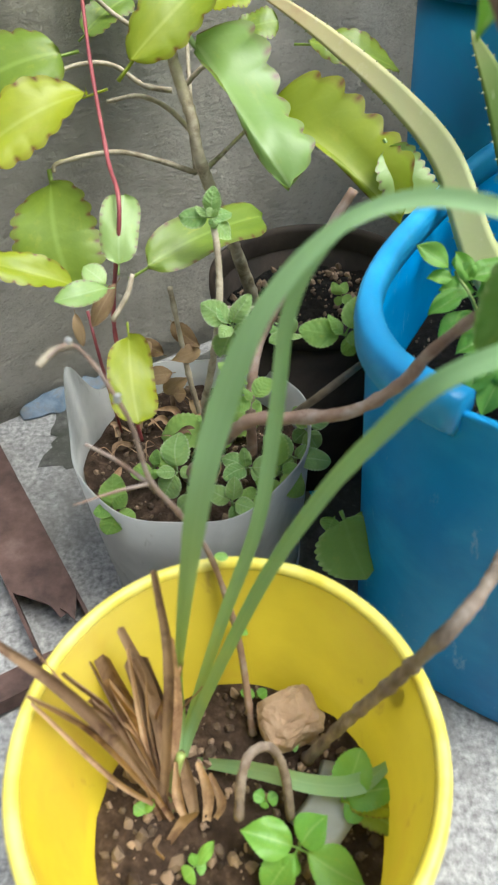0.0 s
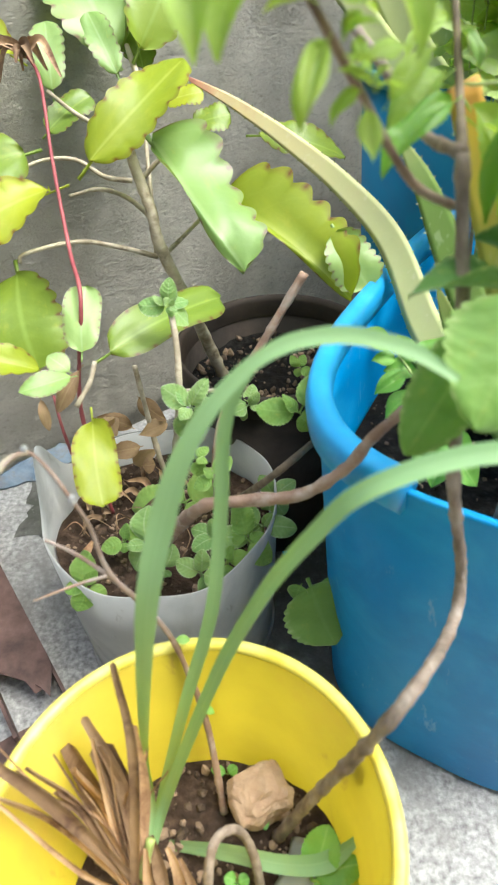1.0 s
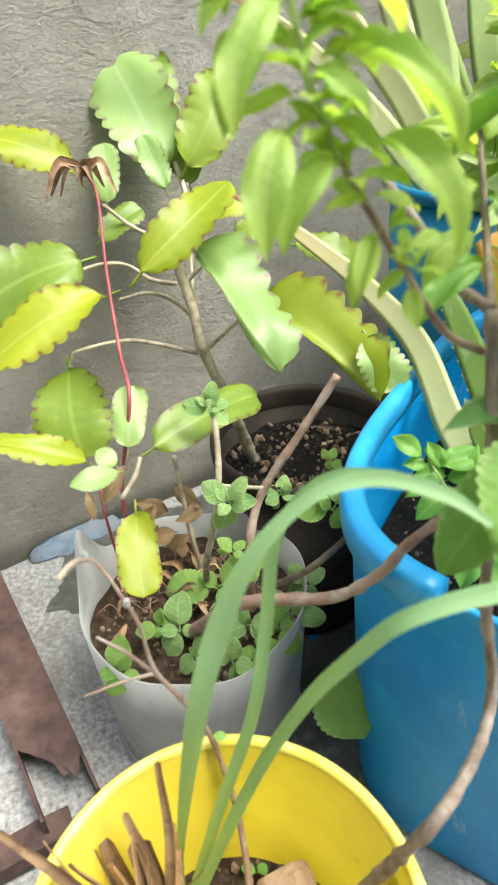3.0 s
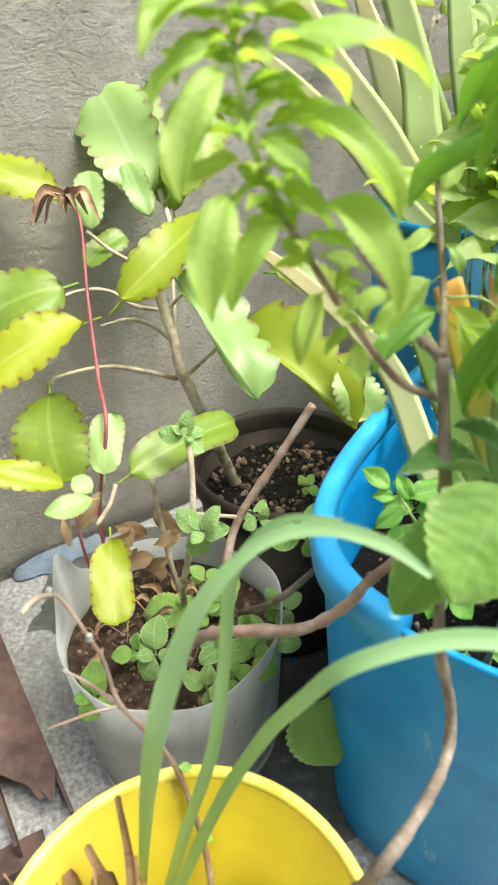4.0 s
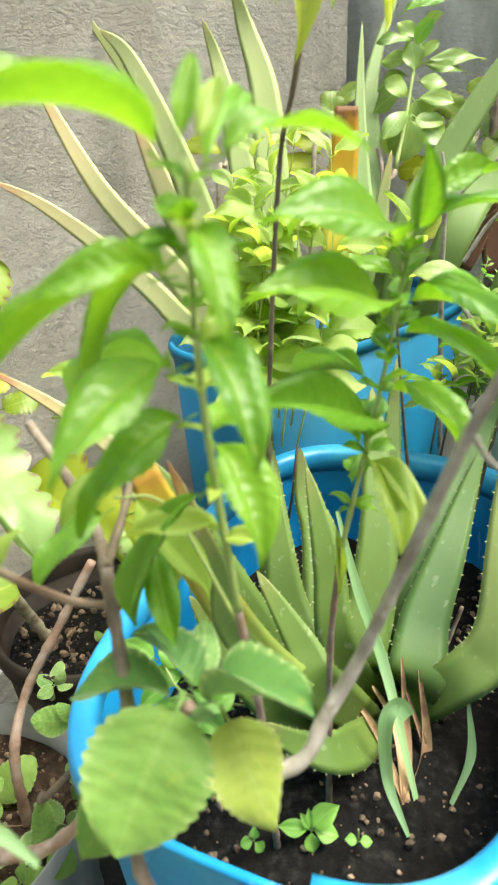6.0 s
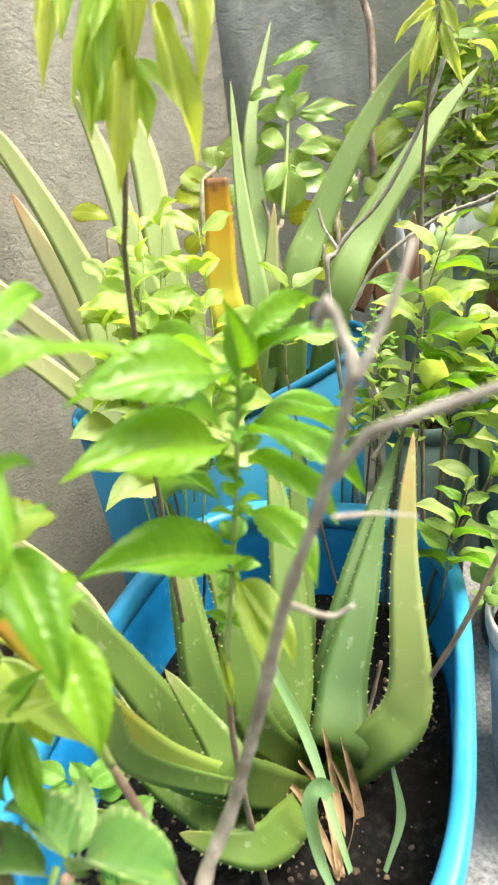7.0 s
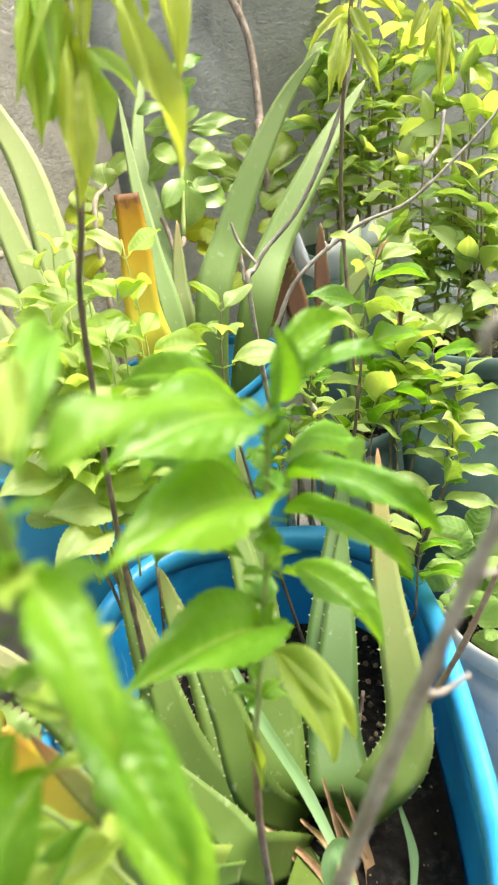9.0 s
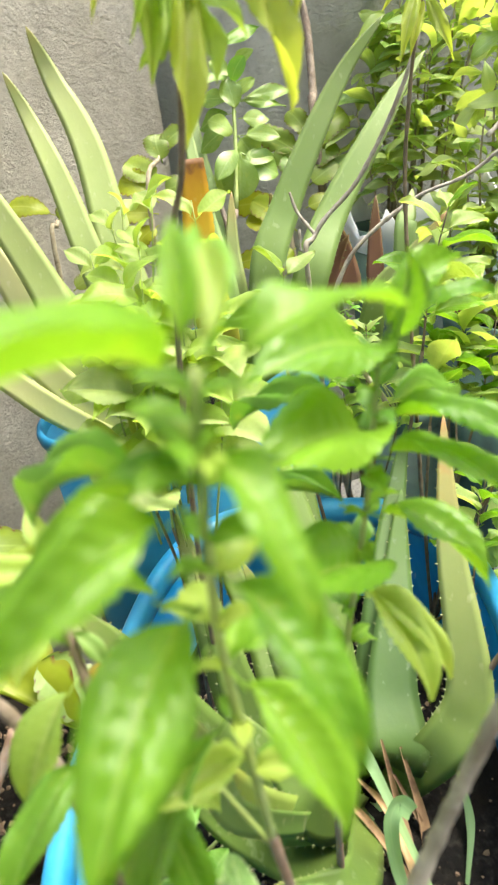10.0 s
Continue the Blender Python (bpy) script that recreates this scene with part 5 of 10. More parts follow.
basil_leaf(bush, BASIL_PAINTED_SUN, (0.051, 0.381, 0.836), (0.014, 0.387, 0.816), 0.016, 0.30, (-0.30, -0.40))
basil_leaf(bush, BASIL_PAINTED_SUN, (0.053, 0.409, 0.898), (0.022, 0.414, 0.877), 0.018, 0.30, (-0.29, -0.40))
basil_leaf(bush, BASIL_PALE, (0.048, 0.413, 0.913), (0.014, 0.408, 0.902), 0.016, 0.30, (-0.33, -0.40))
basil_leaf(bush, BASIL_PAINTED_SUN, (0.049, 0.409, 0.899), (0.109, 0.420, 0.888), 0.028, 0.40, (0.34, -0.40))
basil_leaf(bush, BASIL_PAINTED_SUN, (0.045, 0.401, 0.879), (0.001, 0.403, 0.881), 0.020, 0.30, (-0.35, -0.40))
basil_leaf(bush, BASIL_PAINTED_SUN, (0.049, 0.389, 0.854), (0.011, 0.369, 0.833), 0.022, 0.30, (-0.28, -0.40))
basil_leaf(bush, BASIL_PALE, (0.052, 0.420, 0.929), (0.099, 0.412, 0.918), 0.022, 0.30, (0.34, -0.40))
basil_leaf(bush, BASIL_PAINTED_SUN, (0.046, 0.415, 0.920), (0.005, 0.443, 0.932), 0.023, 0.30, (-0.28, -0.40))
basil_leaf(bush, BASIL_PAINTED_SUN, (0.059, 0.370, 0.806), (0.019, 0.382, 0.790), 0.020, 0.30, (-0.31, -0.40))
basil_leaf(bush, BASIL_PAINTED_SUN, (0.064, 0.368, 0.795), (0.103, 0.370, 0.767), 0.021, 0.30, (0.29, -0.40))
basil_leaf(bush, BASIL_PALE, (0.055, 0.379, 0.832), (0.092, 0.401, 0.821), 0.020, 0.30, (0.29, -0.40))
basil_leaf(bush, BASIL_PAINTED_SUN, (0.053, 0.384, 0.842), (0.015, 0.417, 0.849), 0.020, 0.40, (-0.26, -0.40))
basil_leaf(bush, BASIL_PAINTED_SUN, (0.117, 0.353, 0.721), (0.122, 0.385, 0.721), 0.013, 0.30, (0.05, -0.40))
basil_leaf(bush, BASIL_PAINTED_SUN, (0.117, 0.353, 0.721), (0.126, 0.331, 0.726), 0.011, 0.30, (0.13, -0.40))
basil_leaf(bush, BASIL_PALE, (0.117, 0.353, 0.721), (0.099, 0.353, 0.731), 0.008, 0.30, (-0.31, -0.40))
basil_leaf(bush, BASIL_PAINTED_SUN, (0.110, 0.354, 0.730), (0.102, 0.331, 0.736), 0.011, 0.30, (-0.10, -0.40))
basil_leaf(bush, BASIL_PAINTED_SUN, (0.110, 0.354, 0.730), (0.133, 0.371, 0.736), 0.012, 0.30, (0.28, -0.40))
basil_leaf(bush, BASIL_PAINTED_SUN, (0.110, 0.354, 0.730), (0.110, 0.370, 0.740), 0.008, 0.30, (0.02, -0.40))
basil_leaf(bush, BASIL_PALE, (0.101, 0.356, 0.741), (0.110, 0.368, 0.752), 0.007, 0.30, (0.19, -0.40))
basil_leaf(bush, BASIL_PAINTED_SUN, (0.101, 0.356, 0.741), (0.115, 0.338, 0.750), 0.010, 0.30, (0.21, -0.40))
basil_leaf(bush, BASIL_PAINTED_SUN, (0.101, 0.356, 0.741), (0.113, 0.345, 0.750), 0.008, 0.30, (0.23, -0.40))
basil_leaf(bush, BASIL_PAINTED_SUN, (0.091, 0.359, 0.756), (0.074, 0.379, 0.763), 0.011, 0.30, (-0.21, -0.40))
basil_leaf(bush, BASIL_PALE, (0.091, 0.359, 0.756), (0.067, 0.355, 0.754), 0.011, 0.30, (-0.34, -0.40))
basil_leaf(bush, BASIL_PAINTED_SUN, (0.091, 0.359, 0.756), (0.074, 0.385, 0.760), 0.013, 0.30, (-0.19, -0.40))
basil_leaf(bush, BASIL_PAINTED_SUN, (0.083, 0.361, 0.767), (0.061, 0.383, 0.786), 0.015, 0.30, (-0.21, -0.40))
basil_leaf(bush, BASIL_PAINTED_SUN, (0.083, 0.361, 0.767), (0.110, 0.349, 0.765), 0.013, 0.30, (0.32, -0.40))
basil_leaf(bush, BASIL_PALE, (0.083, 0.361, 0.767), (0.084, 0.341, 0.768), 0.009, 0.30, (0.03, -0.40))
basil_leaf(bush, BASIL_PAINTED_SUN, (0.075, 0.364, 0.779), (0.055, 0.356, 0.778), 0.009, 0.30, (-0.32, -0.40))
basil_leaf(bush, BASIL_PAINTED_SUN, (0.075, 0.364, 0.779), (0.089, 0.372, 0.784), 0.006, 0.30, (0.29, -0.40))
basil_leaf(bush, BASIL_PAINTED_SUN, (0.075, 0.364, 0.779), (0.058, 0.365, 0.786), 0.006, 0.30, (-0.33, -0.40))
basil_leaf(bush, BASIL_PALE, (0.071, 0.366, 0.789), (0.051, 0.383, 0.801), 0.011, 0.30, (-0.24, -0.40))
basil_leaf(bush, BASIL_PAINTED_SUN, (0.071, 0.366, 0.789), (0.056, 0.347, 0.788), 0.009, 0.30, (-0.22, -0.40))
basil_leaf(bush, BASIL_PAINTED_SUN, (0.071, 0.366, 0.789), (0.073, 0.333, 0.801), 0.014, 0.30, (0.02, -0.40))
basil_leaf(bush, BASIL_PAINTED_SUN, (0.065, 0.370, 0.801), (0.078, 0.382, 0.802), 0.008, 0.30, (0.26, -0.40))
basil_leaf(bush, BASIL_PALE, (0.065, 0.370, 0.801), (0.087, 0.387, 0.813), 0.013, 0.30, (0.26, -0.40))
basil_leaf(bush, BASIL_PAINTED_SUN, (0.065, 0.370, 0.801), (0.060, 0.347, 0.806), 0.011, 0.30, (-0.07, -0.40))
basil_leaf(bush, BASIL_PAINTED_SUN, (0.061, 0.372, 0.811), (0.077, 0.377, 0.812), 0.008, 0.30, (0.33, -0.40))
basil_leaf(bush, BASIL_PAINTED_SUN, (0.061, 0.372, 0.811), (0.082, 0.374, 0.816), 0.010, 0.30, (0.34, -0.40))
basil_leaf(bush, BASIL_PALE, (0.061, 0.372, 0.811), (0.037, 0.354, 0.822), 0.013, 0.30, (-0.26, -0.40))
basil_leaf(bush, BASIL_PAINTED_SUN, (0.058, 0.375, 0.821), (0.057, 0.348, 0.818), 0.012, 0.30, (-0.01, -0.40))
basil_leaf(bush, BASIL_PAINTED_SUN, (0.058, 0.375, 0.821), (0.044, 0.404, 0.828), 0.013, 0.30, (-0.15, -0.40))
basil_leaf(bush, BASIL_PAINTED_SUN, (0.058, 0.375, 0.821), (0.079, 0.372, 0.835), 0.010, 0.30, (0.29, -0.40))
basil_leaf(bush, BASIL_PALE, (0.056, 0.380, 0.834), (0.084, 0.372, 0.838), 0.013, 0.30, (0.33, -0.40))
basil_leaf(bush, BASIL_PAINTED_SUN, (0.056, 0.380, 0.834), (0.086, 0.372, 0.838), 0.013, 0.30, (0.33, -0.40))
basil_leaf(bush, BASIL_PAINTED_SUN, (0.056, 0.380, 0.834), (0.077, 0.369, 0.845), 0.012, 0.30, (0.28, -0.40))
basil_leaf(bush, BASIL_PAINTED_SUN, (0.055, 0.384, 0.845), (0.040, 0.402, 0.851), 0.011, 0.30, (-0.22, -0.40))
basil_leaf(bush, BASIL_PALE, (0.055, 0.384, 0.845), (0.067, 0.405, 0.859), 0.012, 0.30, (0.16, -0.40))
basil_leaf(bush, BASIL_PAINTED_SUN, (0.055, 0.384, 0.845), (0.069, 0.355, 0.849), 0.014, 0.30, (0.16, -0.40))
basil_leaf(bush, BASIL_PAINTED_SUN, (0.053, 0.389, 0.855), (0.040, 0.375, 0.857), 0.009, 0.30, (-0.24, -0.40))
basil_leaf(bush, BASIL_PAINTED_SUN, (0.053, 0.389, 0.855), (0.053, 0.419, 0.866), 0.013, 0.30, (0.00, -0.40))
basil_leaf(bush, BASIL_PALE, (0.053, 0.389, 0.855), (0.059, 0.368, 0.864), 0.011, 0.30, (0.08, -0.40))
basil_leaf(bush, BASIL_PAINTED_SUN, (0.052, 0.393, 0.864), (0.055, 0.377, 0.871), 0.007, 0.30, (0.06, -0.40))
basil_leaf(bush, BASIL_PAINTED_SUN, (0.052, 0.393, 0.864), (0.026, 0.400, 0.868), 0.011, 0.30, (-0.34, -0.40))
basil_leaf(bush, BASIL_PAINTED_SUN, (0.052, 0.393, 0.864), (0.069, 0.373, 0.868), 0.012, 0.30, (0.22, -0.40))
basil_leaf(bush, BASIL_PALE, (0.052, 0.398, 0.875), (0.072, 0.420, 0.895), 0.015, 0.30, (0.19, -0.40))
basil_leaf(bush, BASIL_PAINTED_SUN, (0.052, 0.398, 0.875), (0.036, 0.386, 0.877), 0.009, 0.30, (-0.28, -0.40))
basil_leaf(bush, BASIL_PAINTED_SUN, (0.052, 0.398, 0.875), (0.078, 0.379, 0.887), 0.013, 0.30, (0.26, -0.40))
basil_leaf(bush, BASIL_PAINTED_SUN, (0.052, 0.402, 0.883), (0.035, 0.416, 0.895), 0.011, 0.30, (-0.24, -0.40))
basil_leaf(bush, BASIL_PALE, (0.052, 0.402, 0.883), (0.071, 0.393, 0.884), 0.008, 0.30, (0.32, -0.40))
basil_leaf(bush, BASIL_PAINTED_SUN, (0.052, 0.402, 0.883), (0.060, 0.418, 0.890), 0.009, 0.30, (0.15, -0.40))
basil_leaf(bush, BASIL_PAINTED_SUN, (0.052, 0.406, 0.891), (0.028, 0.410, 0.908), 0.013, 0.30, (-0.29, -0.40))
basil_leaf(bush, BASIL_PAINTED_SUN, (0.052, 0.406, 0.891), (0.042, 0.426, 0.892), 0.009, 0.30, (-0.16, -0.40))
basil_leaf(bush, BASIL_PALE, (0.052, 0.406, 0.891), (0.030, 0.393, 0.897), 0.012, 0.30, (-0.29, -0.40))
basil_leaf(bush, BASIL_PAINTED_SUN, (0.053, 0.409, 0.900), (0.077, 0.397, 0.919), 0.014, 0.30, (0.25, -0.40))
basil_leaf(bush, BASIL_PAINTED_SUN, (0.053, 0.409, 0.900), (0.056, 0.392, 0.902), 0.008, 0.30, (0.07, -0.40))
basil_leaf(bush, BASIL_PAINTED_SUN, (0.053, 0.409, 0.900), (0.048, 0.435, 0.908), 0.012, 0.30, (-0.06, -0.40))
basil_leaf(bush, BASIL_PALE, (0.053, 0.411, 0.907), (0.024, 0.406, 0.923), 0.013, 0.30, (-0.30, -0.40))
basil_leaf(bush, BASIL_PAINTED_SUN, (0.053, 0.411, 0.907), (0.083, 0.417, 0.917), 0.013, 0.30, (0.33, -0.40))
basil_leaf(bush, BASIL_PAINTED_SUN, (0.053, 0.411, 0.907), (0.041, 0.400, 0.914), 0.008, 0.30, (-0.23, -0.40))
basil_leaf(bush, BASIL_PAINTED_SUN, (0.053, 0.413, 0.914), (0.081, 0.404, 0.931), 0.014, 0.30, (0.29, -0.40))
basil_leaf(bush, BASIL_PALE, (0.053, 0.413, 0.914), (0.079, 0.434, 0.912), 0.016, 0.30, (0.27, -0.40))
basil_leaf(bush, BASIL_PAINTED_SUN, (0.053, 0.413, 0.914), (0.069, 0.411, 0.917), 0.007, 0.30, (0.34, -0.40))
stem(bush, [(0.178, 0.405, 0.676), (0.168, 0.457, 0.674), (0.151, 0.485, 0.700), (0.126, 0.516, 0.731)], 0.0042, 0.0034, BARK, "branch", "", 0.03)
stem(bush, [(0.178, 0.405, 0.676), (0.193, 0.474, 0.690), (0.193, 0.500, 0.723), (0.193, 0.527, 0.756), (0.195, 0.545, 0.774)], 0.0035, 0.0016, DARK_STEM, "branch")
basil_leaf(bush, BASIL_PAINTED_SUN, (0.195, 0.519, 0.746), (0.139, 0.527, 0.760), 0.019, 0.40, (-0.34, -0.40))
basil_leaf(bush, BASIL_PAINTED_SUN, (0.195, 0.522, 0.749), (0.211, 0.540, 0.776), 0.015, 0.30, (0.15, -0.40))
basil_leaf(bush, KAL_PALE, (0.193, 0.500, 0.723), (0.206, 0.487, 0.701), 0.013, 0.30, (0.16, -0.40))
basil_leaf(bush, BASIL_PALE, (0.193, 0.527, 0.756), (0.175, 0.532, 0.764), 0.009, 0.30, (-0.31, -0.40))
basil_leaf(bush, BASIL_PAINTED_SUN, (0.193, 0.527, 0.756), (0.192, 0.544, 0.782), 0.013, 0.30, (-0.01, -0.40))
basil_leaf(bush, BASIL_PAINTED_SUN, (0.193, 0.506, 0.729), (0.160, 0.491, 0.708), 0.017, 0.30, (-0.28, -0.40))
basil_leaf(bush, BASIL_PAINTED_SUN, (0.191, 0.484, 0.703), (0.147, 0.456, 0.660), 0.028, 0.40, (-0.23, -0.40))
basil_leaf(bush, BASIL_PALE, (0.194, 0.474, 0.690), (0.216, 0.434, 0.627), 0.031, 0.40, (0.10, -0.40))
basil_leaf(bush, BASIL_PAINTED_SUN, (0.188, 0.447, 0.685), (0.240, 0.430, 0.619), 0.027, 0.40, (0.21, -0.40))
basil_leaf(bush, BASIL_PAINTED_SUN, (0.194, 0.516, 0.742), (0.156, 0.541, 0.746), 0.015, 0.30, (-0.29, -0.40))

# ---- kalanchoe against the wall ----

kal = thing("kalanchoe", (0.000, 0.900, 0.205), "tall kalanchoe with scalloped green and yellowing leaves", "succulent plant")
stem(kal, [(0.000, 0.900, 0.205), (-0.030, 0.870, 0.330), (-0.062, 0.849, 0.445), (-0.068, 0.853, 0.495), (-0.088, 0.890, 0.550), (-0.092, 0.900, 0.600)], 0.0095, 0.0065, GREY_STEM, "trunk", "", 0.03)
stem(kal, [(-0.092, 0.900, 0.600), (-0.083, 1.040, 0.587), (-0.104, 1.102, 0.641)], 0.0065, 0.0040, GREY_STEM)
stem(kal, [(-0.071, 0.865, 0.426), (-0.114, 0.844, 0.451), (-0.163, 0.824, 0.470), (-0.224, 0.801, 0.468), (-0.233, 0.795, 0.459)], 0.0036, 0.0026, GREY_STEM, "petiole")
stem(kal, [(-0.075, 0.904, 0.463), (-0.102, 0.900, 0.494), (-0.132, 0.877, 0.516), (-0.167, 0.852, 0.518)], 0.0036, 0.0026, GREY_STEM, "petiole")
stem(kal, [(-0.067, 0.864, 0.423), (-0.037, 0.879, 0.443), (0.001, 0.890, 0.473)], 0.0036, 0.0026, GREY_STEM, "petiole")
stem(kal, [(-0.101, 0.943, 0.503), (-0.138, 0.946, 0.510), (-0.172, 0.948, 0.533), (-0.211, 0.938, 0.539), (-0.253, 0.919, 0.531)], 0.0036, 0.0026, GREY_STEM, "petiole")
stem(kal, [(-0.091, 0.942, 0.501), (-0.066, 0.946, 0.523), (-0.048, 0.944, 0.535)], 0.0036, 0.0026, GREY_STEM, "petiole")
stem(kal, [(-0.106, 0.996, 0.543), (-0.164, 0.992, 0.576), (-0.202, 0.990, 0.611)], 0.0036, 0.0026, GREY_STEM, "petiole")
stem(kal, [(-0.071, 0.865, 0.426), (-0.076, 0.918, 0.466), (-0.081, 0.986, 0.528), (-0.083, 1.005, 0.555)], 0.0036, 0.0026, GREY_STEM, "petiole")
leaf(kal, "kal", KAL_YELLOW, (-0.142, 0.814, 0.549), (-0.011, 0.916, 0.649), 0.076, (0.07, -0.53, 0.59), 0.20)
leaf(kal, "kal_folded", KAL_PALE, (-0.078, 0.932, 0.573), (0.048, 0.762, 0.445), 0.152, (0.30, -0.60, 0.59), 0.10)
leaf(kal, "kal_folded", KAL_YELLOW, (0.005, 0.898, 0.501), (0.176, 0.742, 0.408), 0.146, (-0.10, -0.64, 0.58), 0.08)
leaf(kal, "kal", KAL, (0.059, 0.979, 0.542), (0.195, 0.962, 0.510), 0.062, (-0.04, -0.38, 0.72), 0.30)
leaf(kal, "kal", KAL, (-0.206, 0.915, 0.558), (-0.365, 0.841, 0.515), 0.125, (0.17, -0.45, 0.65), 0.25)
leaf(kal, "kal", KAL_YELLOW, (-0.164, 0.850, 0.532), (-0.330, 0.752, 0.474), 0.082, (0.14, -0.39, 0.71), 0.25)
leaf(kal, "kal", KAL, (-0.238, 0.797, 0.462), (-0.215, 0.705, 0.358), 0.115, (-0.05, -0.71, 0.57), 0.10)
leaf(kal, "kal", KAL_YELLOW, (-0.190, 0.680, 0.363), (-0.316, 0.656, 0.424), 0.050, (0.12, -0.27, 0.83), 0.20)
leaf(kal, "kal", KAL_PALE, (-0.114, 1.081, 0.613), (-0.205, 1.199, 0.787), 0.135, (0.12, -0.68, 0.38), 0.15)
leaf(kal, "kal", KAL, (-0.121, 1.087, 0.604), (-0.144, 1.238, 0.784), 0.085, (0.10, -0.69, 0.38), 0.15)
leaf(kal, "kal", KAL, (-0.095, 1.076, 0.621), (-0.020, 1.170, 0.749), 0.1, (0.35, -0.54, 0.50), 0.20)
leaf(kal, "kal", KAL_PALE, (-0.112, 1.050, 0.603), (-0.152, 1.104, 0.683), 0.047, (0.11, -0.68, 0.42), 0.15)
leaf(kal, "kal", KAL_YELLOW, (-0.231, 1.030, 0.635), (-0.363, 1.034, 0.702), 0.078, (0.14, -0.42, 0.62), 0.25)
leaf(kal, "kal", KAL_YELLOW, (-0.055, 1.002, 0.583), (0.004, 1.012, 0.593), 0.041, (0.03, -0.48, 0.62), 0.20)
leaf(kal, "kal", KAL, (-0.081, 1.087, 0.601), (-0.106, 1.160, 0.671), 0.062, (0.07, -0.59, 0.50), 0.15)
leaf(kal, "kal", KAL_PALE, (0.156, 0.795, 0.484), (0.199, 0.751, 0.419), 0.067, (-0.11, -0.62, 0.61), 0.10)
leaf(kal, "kal", KAL_PALE, (-0.202, 1.014, 0.593), (-0.206, 1.075, 0.679), 0.050, (0.16, -0.67, 0.43), 0.20)
leaf(kal, "kal", KAL, (-0.219, 0.975, 0.556), (-0.154, 1.030, 0.594), 0.050, (0.11, -0.47, 0.62), 0.20)
leaf(kal, "kal", KAL, (-0.020, 1.006, 0.551), (0.039, 1.016, 0.562), 0.051, (0.01, -0.48, 0.63), 0.20)

red = thing("kalanchoe_shoot", (-0.169, 0.649, 0.135), "kalanchoe shoot with a red stalk and a withered flower head", "succulent plant")
stem(red, [(-0.160, 0.670, 0.135), (-0.162, 0.664, 0.240), (-0.160, 0.662, 0.340), (-0.131, 0.667, 0.467), (-0.153, 0.747, 0.490), (-0.182, 0.867, 0.557), (-0.204, 0.976, 0.626), (-0.222, 1.006, 0.652)], 0.0027, 0.0021, RED_STEM, "stalk", "", 0.09)
stem(red, [(-0.191, 0.688, 0.135), (-0.169, 0.606, 0.327), (-0.179, 0.634, 0.367)], 0.0022, 0.0016, RED_STEM, "stalk")
stem(red, [(-0.140, 0.587, 0.384), (-0.124, 0.602, 0.404), (-0.118, 0.619, 0.419)], 0.0030, 0.0025, GREY_STEM)
leaf(red, "lime", KAL_PALE, (-0.134, 0.598, 0.416), (-0.186, 0.563, 0.423), 0.030, (0.15, -0.43, 0.76), 0.20)
leaf(red, "oblong", KAL_PALE, (-0.136, 0.631, 0.412), (-0.130, 0.697, 0.470), 0.041, (0.18, -0.67, 0.60), 0.10)
leaf(red, "oblong", KAL, (-0.127, 0.638, 0.403), (0.015, 0.771, 0.408), 0.060, (0.06, -0.42, 0.76), 0.20)
leaf(red, "oblong", KAL_YELLOW, (-0.125, 0.587, 0.382), (-0.107, 0.488, 0.329), 0.047, (0.18, -0.61, 0.71), -0.10)
leaf(red, "lime", KAL_PALE, (-0.145, 0.616, 0.407), (-0.170, 0.627, 0.425), 0.026, (0.13, -0.40, 0.77), 0.20)
leaf(red, "lime", DEAD, (-0.132, 0.621, 0.415), (-0.164, 0.591, 0.374), 0.019, (0.15, -0.47, 0.75), 0.10)
leaf(red, "lime", DEAD, (-0.185, 0.610, 0.385), (-0.177, 0.587, 0.353), 0.012, (0.17, -0.45, 0.76), 0.10)
rnd = random.Random(5)
for k in range(9):
    a = 0.7 * k
    p = Vector((-0.222 + rnd.uniform(-0.006, 0.006), 1.002, 0.652 + rnd.uniform(-0.004, 0.006)))
    out = Vector((0.055 * math.cos(a) - 0.018, -0.012 + 0.02 * math.sin(a), 0)) * rnd.uniform(0.6, 1.3)
    drop = rnd.uniform(0.0, 0.03)
    ribbon(red, [p, p + out * 0.55 + Vector((0, 0, 0.012)), p + out + Vector((0, -0.004, -drop))], (0.006, rnd.uniform(0.009, 0.015), 0.003), STRAW, (rnd.uniform(-0.5, 0.5), -0.8, 0.5), "bract", "", 0.9)

# ---- oregano in the cut white container ----

ore = thing("oregano_plant", (-0.069, 0.717, 0.140), "small fuzzy oregano with a rosette of crinkled leaves", "herb")
stem(ore, [(-0.069, 0.690, 0.120), (-0.062, 0.640, 0.221), (-0.045, 0.618, 0.300), (-0.030, 0.602, 0.384), (-0.029, 0.628, 0.430), (-0.034, 0.655, 0.455)], 0.0055, 0.0032, GREY_STEM, "stem", "", 0.028)
leaf(ore, "oregano", OREGANO_PALE, (-0.035, 0.659, 0.459), (-0.015, 0.672, 0.457), 0.016, (-0.23, -0.65, 0.64), 0.25)
leaf(ore, "oregano", OREGANO_PALE, (-0.035, 0.659, 0.459), (-0.031, 0.666, 0.489), 0.021, (-0.05, -0.52, 0.70), 0.40)
leaf(ore, "oregano", OREGANO_PALE, (-0.035, 0.659, 0.459), (-0.052, 0.666, 0.469), 0.013, (0.47, -0.39, 0.75), 0.15)
leaf(ore, "oregano", OREGANO_PALE, (-0.035, 0.659, 0.459), (-0.071, 0.671, 0.456), 0.025, (-0.28, -0.65, 0.65), 0.25)
